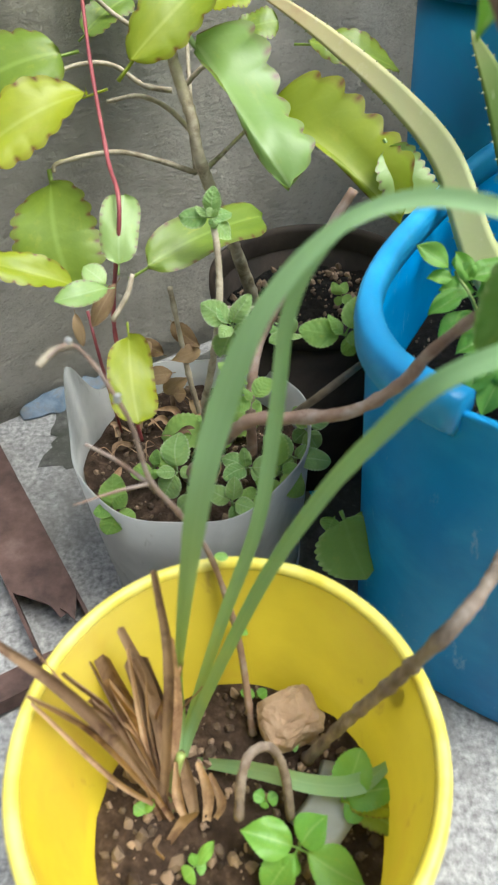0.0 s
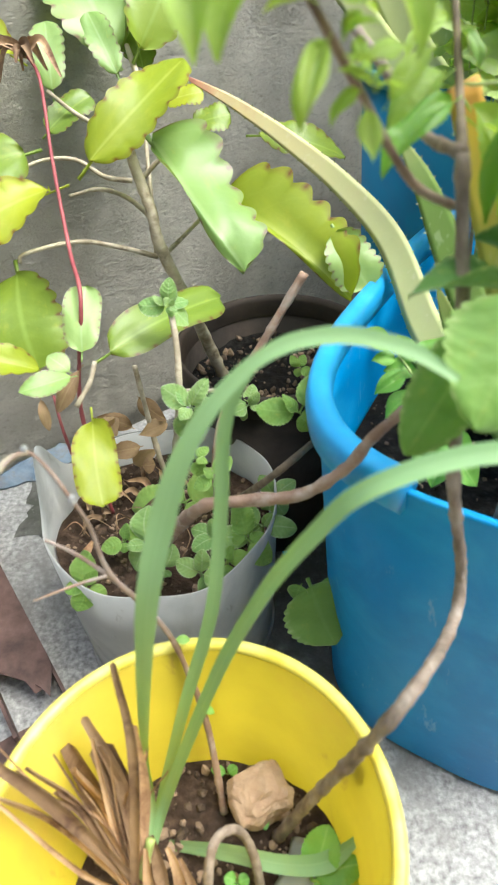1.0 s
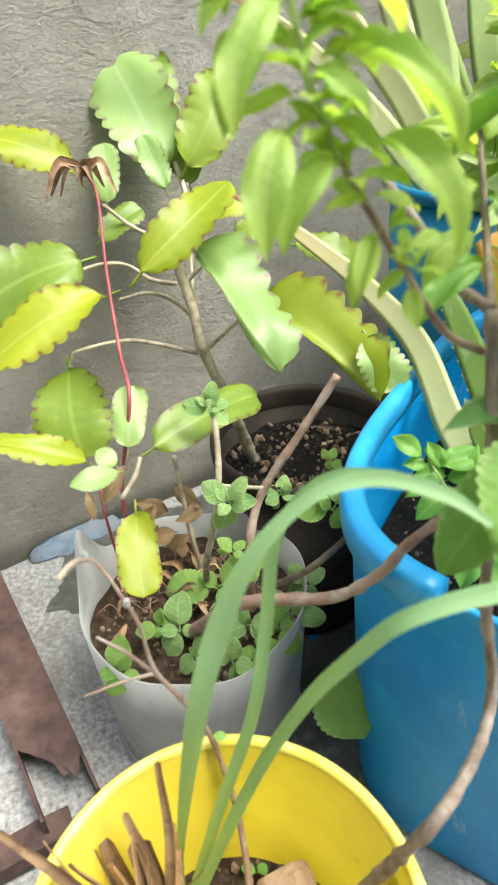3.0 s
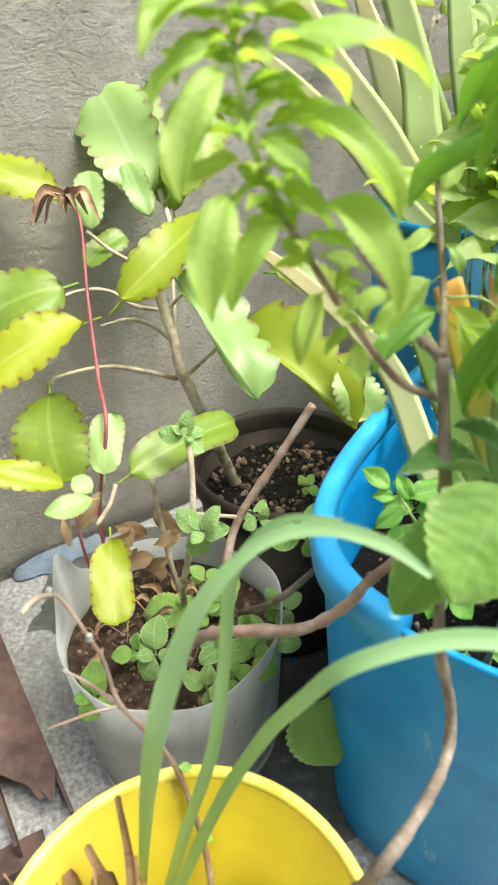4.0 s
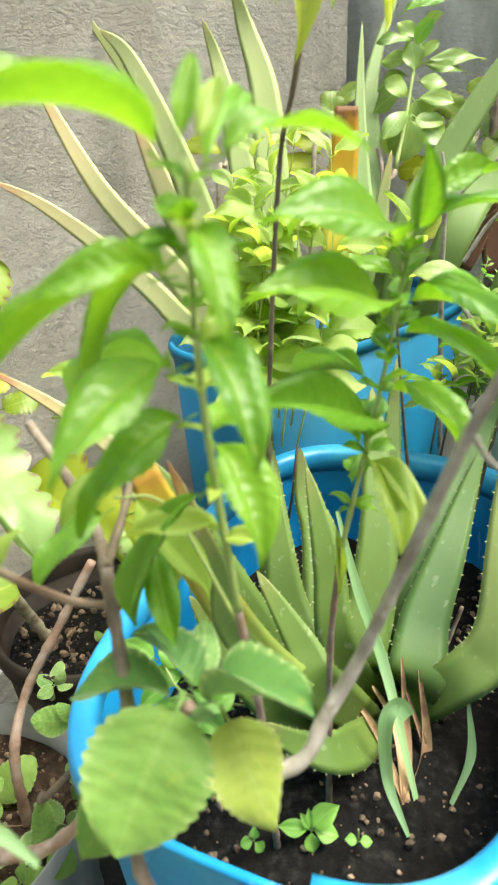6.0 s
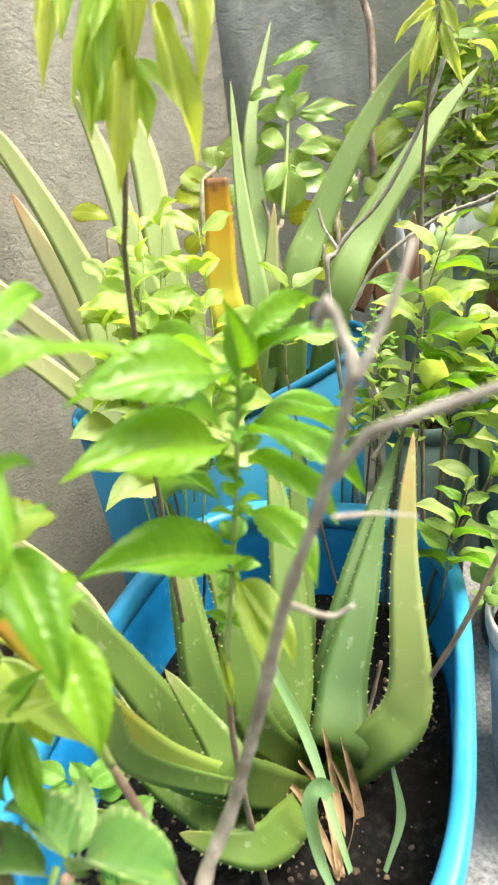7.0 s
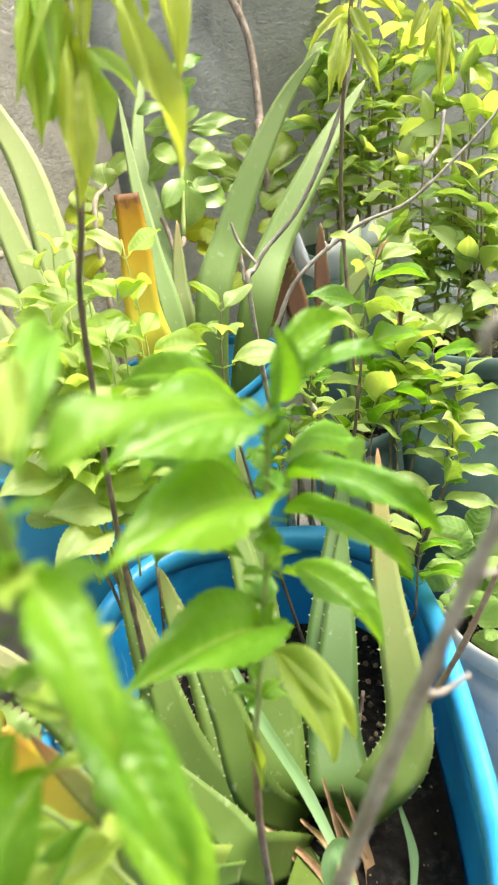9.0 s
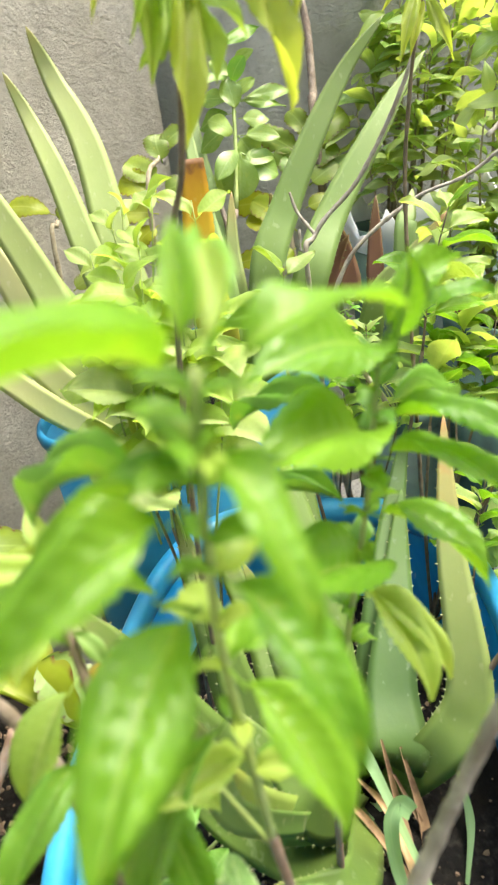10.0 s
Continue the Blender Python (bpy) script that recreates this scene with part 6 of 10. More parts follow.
leaf(ore, "oregano", OREGANO_PALE, (-0.035, 0.659, 0.459), (-0.032, 0.645, 0.453), 0.012, (0.06, -0.51, 0.70), 0.40)
leaf(ore, "oregano", OREGANO_PALE, (-0.035, 0.659, 0.459), (-0.016, 0.657, 0.436), 0.026, (0.40, -0.38, 0.76), 0.15)
leaf(ore, "oregano", OREGANO_PALE, (-0.033, 0.649, 0.463), (-0.029, 0.649, 0.472), 0.007, (0.50, -0.64, 0.60), 0.25)
leaf(ore, "oregano", OREGANO_PALE, (-0.033, 0.649, 0.463), (-0.039, 0.658, 0.470), 0.009, (-0.29, -0.52, 0.72), 0.40)
leaf(ore, "oregano", OREGANO_PALE, (-0.033, 0.649, 0.463), (-0.037, 0.646, 0.458), 0.007, (0.01, -0.39, 0.78), 0.15)
leaf(ore, "oregano", OREGANO_PALE, (-0.033, 0.649, 0.463), (-0.025, 0.641, 0.461), 0.008, (0.45, -0.64, 0.61), 0.25)
stem(ore, [(-0.030, 0.602, 0.386), (-0.004, 0.592, 0.392), (0.022, 0.580, 0.399)], 0.0030, 0.0022, GREY_STEM)
leaf(ore, "oregano", OREGANO_PALE, (-0.015, 0.574, 0.383), (0.014, 0.587, 0.378), 0.021, (-0.14, -0.59, 0.73), 0.25)
leaf(ore, "oregano", OREGANO_PALE, (-0.015, 0.574, 0.383), (0.005, 0.579, 0.416), 0.024, (-0.20, -0.48, 0.78), 0.40)
leaf(ore, "oregano", OREGANO_PALE, (-0.015, 0.574, 0.383), (-0.030, 0.590, 0.398), 0.018, (0.49, -0.35, 0.80), 0.15)
leaf(ore, "oregano", OREGANO_PALE, (-0.015, 0.574, 0.383), (-0.047, 0.594, 0.399), 0.028, (-0.21, -0.59, 0.72), 0.25)
leaf(ore, "oregano", OREGANO_PALE, (-0.015, 0.574, 0.383), (-0.027, 0.558, 0.380), 0.016, (-0.08, -0.46, 0.79), 0.40)
leaf(ore, "oregano", OREGANO_PALE, (-0.015, 0.574, 0.383), (-0.029, 0.570, 0.348), 0.031, (0.46, -0.34, 0.81), 0.15)
leaf(ore, "oregano", OREGANO_PALE, (-0.015, 0.574, 0.383), (0.002, 0.569, 0.377), 0.015, (-0.32, -0.58, 0.75), 0.25)
leaf(ore, "oregano", OREGANO_PALE, (0.041, 0.735, 0.262), (0.057, 0.736, 0.282), 0.016, (0.42, -0.59, 0.68), 0.25)
leaf(ore, "oregano", OREGANO_PALE, (0.041, 0.735, 0.262), (0.050, 0.759, 0.280), 0.021, (-0.12, -0.48, 0.77), 0.40)
leaf(ore, "oregano", OREGANO_PALE, (0.041, 0.735, 0.262), (0.018, 0.745, 0.273), 0.019, (-0.28, -0.36, 0.84), 0.15)
leaf(ore, "oregano", OREGANO_PALE, (0.041, 0.735, 0.262), (0.020, 0.720, 0.261), 0.019, (0.46, -0.58, 0.69), 0.25)
leaf(ore, "oregano", OREGANO_PALE, (0.041, 0.735, 0.262), (0.031, 0.734, 0.238), 0.020, (-0.23, -0.47, 0.79), 0.40)
leaf(ore, "oregano", OREGANO_PALE, (0.041, 0.735, 0.262), (0.065, 0.731, 0.262), 0.018, (-0.19, -0.35, 0.84), 0.15)
leaf(ore, "oregano", OREGANO, (-0.014, 0.539, 0.342), (-0.000, 0.552, 0.346), 0.013, (-0.15, -0.55, 0.77), 0.25)
leaf(ore, "oregano", OREGANO, (-0.014, 0.539, 0.342), (-0.030, 0.540, 0.362), 0.016, (0.49, -0.44, 0.78), 0.40)
leaf(ore, "oregano", OREGANO, (-0.014, 0.539, 0.342), (-0.032, 0.543, 0.343), 0.012, (-0.28, -0.33, 0.88), 0.15)
leaf(ore, "oregano", OREGANO, (-0.014, 0.539, 0.342), (-0.009, 0.532, 0.323), 0.018, (-0.03, -0.54, 0.77), 0.25)
leaf(ore, "oregano", OREGANO, (-0.014, 0.539, 0.342), (-0.001, 0.531, 0.342), 0.011, (0.45, -0.43, 0.79), 0.40)
stem(ore, [(-0.075, 0.700, 0.130), (-0.089, 0.711, 0.218), (-0.103, 0.738, 0.335)], 0.0042, 0.0032, GREY_STEM, "stem", "", 0.03)

ore = thing("oregano_plant", (-0.017, 0.702, 0.140), "woody oregano stem with only a few leaves", "herb")
stem(ore, [(-0.005, 0.640, 0.130), (-0.003, 0.654, 0.236), (0.015, 0.697, 0.293), (0.065, 0.714, 0.372), (0.118, 0.732, 0.453)], 0.0068, 0.0052, BROWN_STEM, "stem", "", 0.05)
stem(ore, [(0.014, 0.663, 0.150), (0.066, 0.521, 0.328), (0.121, 0.561, 0.346)], 0.0050, 0.0035, DARK_STEM)
leaf(ore, "oregano", OREGANO, (0.099, 0.575, 0.368), (0.118, 0.567, 0.364), 0.017, (-0.33, -0.57, 0.75), 0.25)
leaf(ore, "oregano", OREGANO, (0.099, 0.575, 0.368), (0.133, 0.619, 0.386), 0.037, (-0.21, -0.47, 0.78), 0.40)
leaf(ore, "oregano", OREGANO, (0.099, 0.575, 0.368), (0.081, 0.578, 0.391), 0.018, (0.40, -0.35, 0.80), 0.15)
leaf(ore, "oregano", OREGANO, (0.099, 0.575, 0.368), (0.052, 0.580, 0.374), 0.033, (-0.39, -0.58, 0.75), 0.25)
leaf(ore, "oregano", OREGANO, (0.099, 0.575, 0.368), (0.109, 0.571, 0.345), 0.021, (-0.09, -0.45, 0.79), 0.40)
leaf(ore, "oregano", OREGANO, (0.005, 0.519, 0.330), (0.011, 0.511, 0.325), 0.010, (-0.37, -0.53, 0.81), 0.25)
leaf(ore, "oregano", OREGANO, (0.005, 0.519, 0.330), (0.023, 0.544, 0.339), 0.021, (0.09, -0.43, 0.81), 0.40)
leaf(ore, "oregano", OREGANO, (0.005, 0.519, 0.330), (-0.005, 0.522, 0.344), 0.011, (0.35, -0.32, 0.84), 0.15)
leaf(ore, "oregano", OREGANO, (0.005, 0.519, 0.330), (-0.017, 0.514, 0.324), 0.019, (-0.39, -0.53, 0.81), 0.25)
leaf(ore, "oregano", OREGANO, (0.114, 0.753, 0.307), (0.122, 0.767, 0.318), 0.014, (0.21, -0.61, 0.66), 0.25)
leaf(ore, "oregano", OREGANO, (0.114, 0.753, 0.307), (0.102, 0.756, 0.325), 0.014, (-0.50, -0.49, 0.77), 0.40)
leaf(ore, "oregano", OREGANO, (0.114, 0.753, 0.307), (0.109, 0.750, 0.294), 0.013, (0.20, -0.36, 0.80), 0.15)
leaf(ore, "oregano", OREGANO, (0.114, 0.753, 0.307), (0.128, 0.747, 0.296), 0.016, (0.10, -0.60, 0.68), 0.25)

ore = thing("oregano_plant", (-0.053, 0.618, 0.140), "thick-stemmed oregano with large soft scalloped leaves", "herb")
stem(ore, [(-0.087, 0.595, 0.140), (-0.006, 0.444, 0.363), (0.038, 0.434, 0.381), (0.088, 0.419, 0.400), (0.126, 0.418, 0.430), (0.144, 0.420, 0.457), (0.171, 0.415, 0.492), (0.189, 0.392, 0.528), (0.220, 0.352, 0.607)], 0.0085, 0.0035, BROWN_STEM, "stem", "smooth brown fleshy stem", 0.06)
leaf(ore, "oregano", OREGANO, (0.217, 0.354, 0.618), (0.172, 0.296, 0.565), 0.078, (-0.15, -1.00, 0.45), 0.18)
leaf(ore, "oregano_cup", OREGANO_DEEP, (0.216, 0.355, 0.607), (0.148, 0.372, 0.606), 0.044, (0.00, 0.30, 1.00), 0.25)
leaf(ore, "oregano_cup", OREGANO_DEEP, (0.225, 0.353, 0.610), (0.188, 0.394, 0.630), 0.038, (0.35, 0.30, 1.00), 0.25)
leaf(ore, "oregano_cup", OREGANO_DEEP, (0.226, 0.349, 0.610), (0.284, 0.305, 0.639), 0.048, (0.00, 0.36, 1.00), 0.28)
leaf(ore, "oregano_tip", OREGANO_YELLOW, (0.238, 0.349, 0.606), (0.259, 0.301, 0.555), 0.046, (0.35, -1.00, 0.30), 0.25)
leaf(ore, "oregano", OREGANO, (0.200, 0.360, 0.599), (0.146, 0.328, 0.520), 0.050, (-0.50, -0.80, 0.30), 0.20)
leaf(ore, "oregano", OREGANO_PALE, (0.228, 0.359, 0.611), (0.235, 0.401, 0.628), 0.022, (0.00, -1.00, 0.50), 0.20)
leaf(ore, "oregano", OREGANO_PALE, (0.219, 0.347, 0.608), (0.233, 0.333, 0.615), 0.010, (0.00, -0.60, 0.80), 0.20)

ore = thing("oregano_seedling", (-0.102, 0.596, 0.145), "low oregano sprout with scalloped round leaves", "herb", "oregano sprouts in the white container")
stem(ore, [(-0.102, 0.596, 0.135), (-0.102, 0.592, 0.165)], 0.0020, 0.0014, GREEN_STEM)
leaf(ore, "oregano", OREGANO_PALE, (-0.098, 0.583, 0.161), (-0.074, 0.581, 0.162), 0.018, (-0.09, -0.48, 0.83), 0.25)
leaf(ore, "oregano", OREGANO_PALE, (-0.098, 0.583, 0.161), (-0.097, 0.628, 0.188), 0.041, (-0.13, -0.40, 0.86), 0.40)
leaf(ore, "oregano", OREGANO_PALE, (-0.098, 0.583, 0.161), (-0.123, 0.576, 0.168), 0.020, (0.52, -0.28, 0.86), 0.15)
leaf(ore, "oregano", OREGANO_PALE, (-0.098, 0.583, 0.161), (-0.117, 0.566, 0.131), 0.038, (-0.17, -0.47, 0.84), 0.25)

ore = thing("oregano_seedling", (-0.172, 0.532, 0.145), "low oregano sprout with scalloped round leaves", "herb", "oregano sprouts in the white container")
stem(ore, [(-0.172, 0.532, 0.135), (-0.172, 0.528, 0.165)], 0.0020, 0.0014, GREEN_STEM)
leaf(ore, "oregano", OREGANO, (-0.167, 0.519, 0.162), (-0.151, 0.527, 0.184), 0.018, (0.61, -0.44, 0.80), 0.25)
leaf(ore, "oregano", OREGANO, (-0.167, 0.519, 0.162), (-0.172, 0.560, 0.184), 0.036, (-0.18, -0.36, 0.88), 0.40)
leaf(ore, "oregano", OREGANO, (-0.167, 0.519, 0.162), (-0.191, 0.513, 0.167), 0.021, (0.05, -0.26, 0.90), 0.15)
leaf(ore, "oregano", OREGANO, (-0.167, 0.519, 0.162), (-0.179, 0.500, 0.141), 0.032, (0.58, -0.42, 0.81), 0.25)
leaf(ore, "oregano", OREGANO, (-0.167, 0.519, 0.162), (-0.146, 0.519, 0.139), 0.024, (-0.26, -0.35, 0.90), 0.40)

ore = thing("oregano_seedling", (-0.028, 0.543, 0.145), "low oregano sprout with scalloped round leaves", "herb", "oregano sprouts in the white container")
stem(ore, [(-0.028, 0.543, 0.135), (-0.028, 0.539, 0.165)], 0.0020, 0.0014, GREEN_STEM)
leaf(ore, "oregano", OREGANO_PALE, (-0.026, 0.530, 0.162), (-0.022, 0.540, 0.196), 0.023, (0.19, -0.46, 0.83), 0.25)
leaf(ore, "oregano", OREGANO_PALE, (-0.026, 0.530, 0.162), (-0.057, 0.543, 0.173), 0.026, (-0.37, -0.37, 0.90), 0.40)
leaf(ore, "oregano", OREGANO_PALE, (-0.026, 0.530, 0.162), (-0.022, 0.520, 0.135), 0.026, (0.39, -0.27, 0.89), 0.15)
leaf(ore, "oregano", OREGANO_PALE, (-0.026, 0.530, 0.162), (0.002, 0.517, 0.164), 0.024, (0.06, -0.45, 0.85), 0.25)

ore = thing("oregano_seedling", (-0.055, 0.671, 0.145), "low oregano sprout with scalloped round leaves", "herb", "oregano sprouts in the white container")
stem(ore, [(-0.055, 0.671, 0.135), (-0.055, 0.667, 0.165)], 0.0020, 0.0014, GREEN_STEM)
leaf(ore, "oregano", OREGANO, (-0.053, 0.657, 0.160), (-0.077, 0.669, 0.179), 0.024, (0.53, -0.52, 0.76), 0.25)
leaf(ore, "oregano", OREGANO, (-0.053, 0.657, 0.160), (-0.131, 0.668, 0.142), 0.057, (-0.12, -0.41, 0.84), 0.40)
leaf(ore, "oregano", OREGANO, (-0.053, 0.657, 0.160), (-0.034, 0.638, 0.152), 0.025, (-0.18, -0.31, 0.89), 0.15)
leaf(ore, "oregano", OREGANO, (-0.053, 0.657, 0.160), (0.007, 0.694, 0.181), 0.055, (0.49, -0.53, 0.75), 0.25)

ore = thing("oregano_seedling", (-0.010, 0.602, 0.145), "low oregano sprout with scalloped round leaves", "herb", "oregano sprouts in the white container")
stem(ore, [(-0.010, 0.602, 0.135), (-0.010, 0.598, 0.165)], 0.0020, 0.0014, GREEN_STEM)
leaf(ore, "oregano", OREGANO_PALE, (-0.009, 0.588, 0.161), (-0.042, 0.603, 0.164), 0.026, (0.13, -0.49, 0.81), 0.25)
leaf(ore, "oregano", OREGANO_PALE, (-0.009, 0.588, 0.161), (-0.039, 0.569, 0.162), 0.030, (-0.37, -0.39, 0.88), 0.40)
leaf(ore, "oregano", OREGANO_PALE, (-0.009, 0.588, 0.161), (0.015, 0.585, 0.145), 0.023, (0.41, -0.29, 0.87), 0.15)
leaf(ore, "oregano", OREGANO_PALE, (-0.009, 0.588, 0.161), (0.036, 0.595, 0.155), 0.034, (-0.02, -0.49, 0.82), 0.25)
leaf(ore, "oregano", OREGANO_PALE, (-0.009, 0.588, 0.161), (-0.013, 0.596, 0.190), 0.020, (-0.31, -0.40, 0.87), 0.40)

ore = thing("oregano_seedling", (0.032, 0.595, 0.145), "low oregano sprout with scalloped round leaves", "herb", "oregano sprouts in the white container")
stem(ore, [(0.032, 0.595, 0.135), (0.032, 0.591, 0.165)], 0.0020, 0.0014, GREEN_STEM)
leaf(ore, "oregano", OREGANO, (0.032, 0.582, 0.161), (0.007, 0.588, 0.158), 0.019, (-0.43, -0.49, 0.85), 0.25)
leaf(ore, "oregano", OREGANO, (0.032, 0.582, 0.161), (0.060, 0.564, 0.135), 0.039, (0.17, -0.38, 0.85), 0.40)
leaf(ore, "oregano", OREGANO, (0.032, 0.582, 0.161), (0.054, 0.582, 0.171), 0.017, (0.23, -0.29, 0.88), 0.15)
leaf(ore, "oregano", OREGANO, (0.032, 0.582, 0.161), (0.021, 0.626, 0.187), 0.041, (-0.44, -0.50, 0.84), 0.25)

ore = thing("oregano_seedling", (0.052, 0.618, 0.145), "low oregano sprout with scalloped round leaves", "herb", "oregano sprouts in the white container")
stem(ore, [(0.052, 0.618, 0.135), (0.052, 0.614, 0.165)], 0.0020, 0.0014, GREEN_STEM)
leaf(ore, "oregano", OREGANO_PALE, (0.052, 0.605, 0.160), (0.033, 0.604, 0.147), 0.018, (-0.45, -0.49, 0.84), 0.25)
leaf(ore, "oregano", OREGANO_PALE, (0.052, 0.605, 0.160), (0.097, 0.601, 0.157), 0.035, (0.21, -0.39, 0.84), 0.40)
leaf(ore, "oregano", OREGANO_PALE, (0.052, 0.605, 0.160), (0.065, 0.611, 0.178), 0.016, (0.17, -0.30, 0.87), 0.15)
leaf(ore, "oregano", OREGANO_PALE, (0.052, 0.605, 0.160), (0.011, 0.635, 0.172), 0.038, (-0.44, -0.51, 0.83), 0.25)

ore = thing("oregano_seedling", (-0.133, 0.605, 0.145), "low oregano sprout with scalloped round leaves", "herb", "oregano sprouts in the white container")
stem(ore, [(-0.133, 0.605, 0.135), (-0.133, 0.601, 0.165)], 0.0020, 0.0014, GREEN_STEM)
leaf(ore, "oregano", OREGANO, (-0.129, 0.591, 0.161), (-0.128, 0.577, 0.154), 0.017, (-0.04, -0.48, 0.82), 0.25)
leaf(ore, "oregano", OREGANO, (-0.129, 0.591, 0.161), (-0.097, 0.612, 0.164), 0.028, (0.54, -0.39, 0.82), 0.40)
leaf(ore, "oregano", OREGANO, (-0.129, 0.591, 0.161), (-0.124, 0.603, 0.182), 0.019, (-0.25, -0.29, 0.90), 0.15)
leaf(ore, "oregano", OREGANO, (-0.129, 0.591, 0.161), (-0.158, 0.581, 0.160), 0.025, (0.09, -0.48, 0.81), 0.25)

ore = thing("oregano_seedling", (-0.076, 0.554, 0.145), "low oregano sprout with scalloped round leaves", "herb", "oregano sprouts in the white container")
stem(ore, [(-0.076, 0.554, 0.135), (-0.076, 0.550, 0.165)], 0.0020, 0.0014, GREEN_STEM)
leaf(ore, "oregano", OREGANO_PALE, (-0.073, 0.541, 0.161), (-0.066, 0.538, 0.150), 0.012, (-0.34, -0.46, 0.87), 0.25)
leaf(ore, "oregano", OREGANO_PALE, (-0.073, 0.541, 0.161), (-0.060, 0.562, 0.184), 0.026, (0.42, -0.37, 0.84), 0.40)
leaf(ore, "oregano", OREGANO_PALE, (-0.073, 0.541, 0.161), (-0.080, 0.544, 0.176), 0.011, (0.09, -0.28, 0.90), 0.15)
leaf(ore, "oregano", OREGANO_PALE, (-0.073, 0.541, 0.161), (-0.097, 0.538, 0.135), 0.027, (-0.28, -0.45, 0.86), 0.25)

ore = thing("oregano_seedling", (0.005, 0.559, 0.145), "low oregano sprout with scalloped round leaves", "herb", "oregano sprouts in the white container")
stem(ore, [(0.005, 0.559, 0.135), (0.005, 0.555, 0.165)], 0.0020, 0.0014, GREEN_STEM)
leaf(ore, "oregano", OREGANO, (0.006, 0.546, 0.161), (0.033, 0.553, 0.169), 0.021, (0.45, -0.47, 0.81), 0.25)
leaf(ore, "oregano", OREGANO, (0.006, 0.546, 0.161), (0.015, 0.554, 0.185), 0.018, (-0.32, -0.38, 0.89), 0.40)
leaf(ore, "oregano", OREGANO, (0.006, 0.546, 0.161), (-0.022, 0.552, 0.152), 0.021, (-0.02, -0.28, 0.91), 0.15)
leaf(ore, "oregano", OREGANO, (0.006, 0.546, 0.161), (0.004, 0.531, 0.151), 0.019, (0.42, -0.46, 0.82), 0.25)

ore = thing("oregano_seedling", (0.071, 0.675, 0.145), "low oregano sprout with scalloped round leaves", "herb", "oregano sprouts in the white container")
stem(ore, [(0.071, 0.675, 0.135), (0.071, 0.671, 0.165)], 0.0020, 0.0014, GREEN_STEM)
leaf(ore, "oregano", OREGANO_PALE, (0.070, 0.661, 0.160), (0.101, 0.679, 0.170), 0.027, (-0.19, -0.53, 0.79), 0.25)
leaf(ore, "oregano", OREGANO_PALE, (0.070, 0.661, 0.160), (0.051, 0.668, 0.193), 0.026, (-0.27, -0.42, 0.84), 0.40)
leaf(ore, "oregano", OREGANO_PALE, (0.070, 0.661, 0.160), (0.051, 0.657, 0.139), 0.025, (0.44, -0.31, 0.85), 0.15)
leaf(ore, "oregano", OREGANO_PALE, (0.070, 0.661, 0.160), (0.084, 0.646, 0.137), 0.030, (-0.29, -0.51, 0.81), 0.25)

floorleaf = thing("fallen_leaves", (0.160, 0.530, -0.090), "large dull green leaves drooping to the floor beside the tub", "leaf")
stem(floorleaf, [(0.160, 0.530, -0.090), (0.155, 0.540, 0.020), (0.150, 0.535, 0.120)], 0.0030, 0.0020, GREEN_STEM)
leaf(floorleaf, "oregano", OREGANO, (0.103, 0.522, 0.154), (0.134, 0.473, 0.083), 0.095, (-0.07, -0.42, 0.87), 0.10)
leaf(floorleaf, "oregano", OREGANO, (0.133, 0.537, 0.155), (0.164, 0.486, 0.081), 0.082, (-0.10, -0.42, 0.86), 0.10)
leaf(floorleaf, "oregano", OREGANO, (0.096, 0.518, 0.149), (0.088, 0.506, 0.132), 0.028, (-0.05, -0.44, 0.86), 0.10)
litter = thing("dry_litter", (-0.1, 0.67, 0.13), "dry brown leaf litter and rootlets in the cut container", "litter")
rnd = random.Random(12)
for k in range(44):
    x, y = -0.12 + rnd.uniform(-0.08, 0.09), 0.66 + rnd.uniform(-0.08, 0.1)
    a, s = rnd.uniform(0, 6.28), rnd.uniform(0.015, 0.05)
    up = rnd.uniform(0.002, 0.03)
    w = rnd.choice((0.0015, 0.002, 0.004, 0.011))
    ribbon(litter, [(x, y, 0.132), (x + s * 0.5 * math.cos(a), y + s * 0.5 * math.sin(a), 0.136 + up), (x + s * math.cos(a + 0.5), y + s * math.sin(a + 0.5), 0.134 + up * rnd.uniform(0.2, 1.4))], (w * 0.6, w, w * 0.3), STRAW, (rnd.uniform(-0.6, 0.6), -0.5, 0.8), "dry_scrap", "", 0.9)
for k in range(11):
    a, x, y = 0.57 * k, -0.115 + rnd.uniform(-0.045, 0.045), 0.735 + rnd.uniform(-0.03, 0.035)
    z = 0.15 + 0.012 * k
    leaf(litter, "shrub", DEAD, (x, y, z), (x + 0.05 * math.cos(a), y - 0.02 + 0.03 * math.sin(a), z + rnd.uniform(-0.03, 0.04)), 0.022, (rnd.uniform(-0.7, 0.7), -0.7, 0.5), 0.5, "dry_scrap")
bm = bmesh.new()
sweep(bm, curve_points([(0.075, 0.75, -0.084), (0.1, 0.775, -0.082), (0.125, 0.79, -0.084)], 3), lambda k, f: [(0.008 * math.cos(a), 0.004 * math.sin(a)) for a in (0.4, 2.7, 3.6, 5.9)])
solid("plastic_chip", bm, BLUE, "small chip of blue plastic on the floor", "scrap", smooth=False)

# ---- plants of the blue tub ----

aloe = thing("aloe_plant", (0.451, 0.628, 0.254), "aloe with upright toothed leaves, one pale and one drying", "aloe")
aloe_leaf(aloe, [(0.451, 0.628, 0.254), (0.349, 0.595, 0.326), (0.297, 0.611, 0.426), (0.257, 0.639, 0.507), (0.226, 0.656, 0.573), (0.201, 0.671, 0.614)], 0.059, ALOE, (0.07, -0.73, 0.68), 0.30)
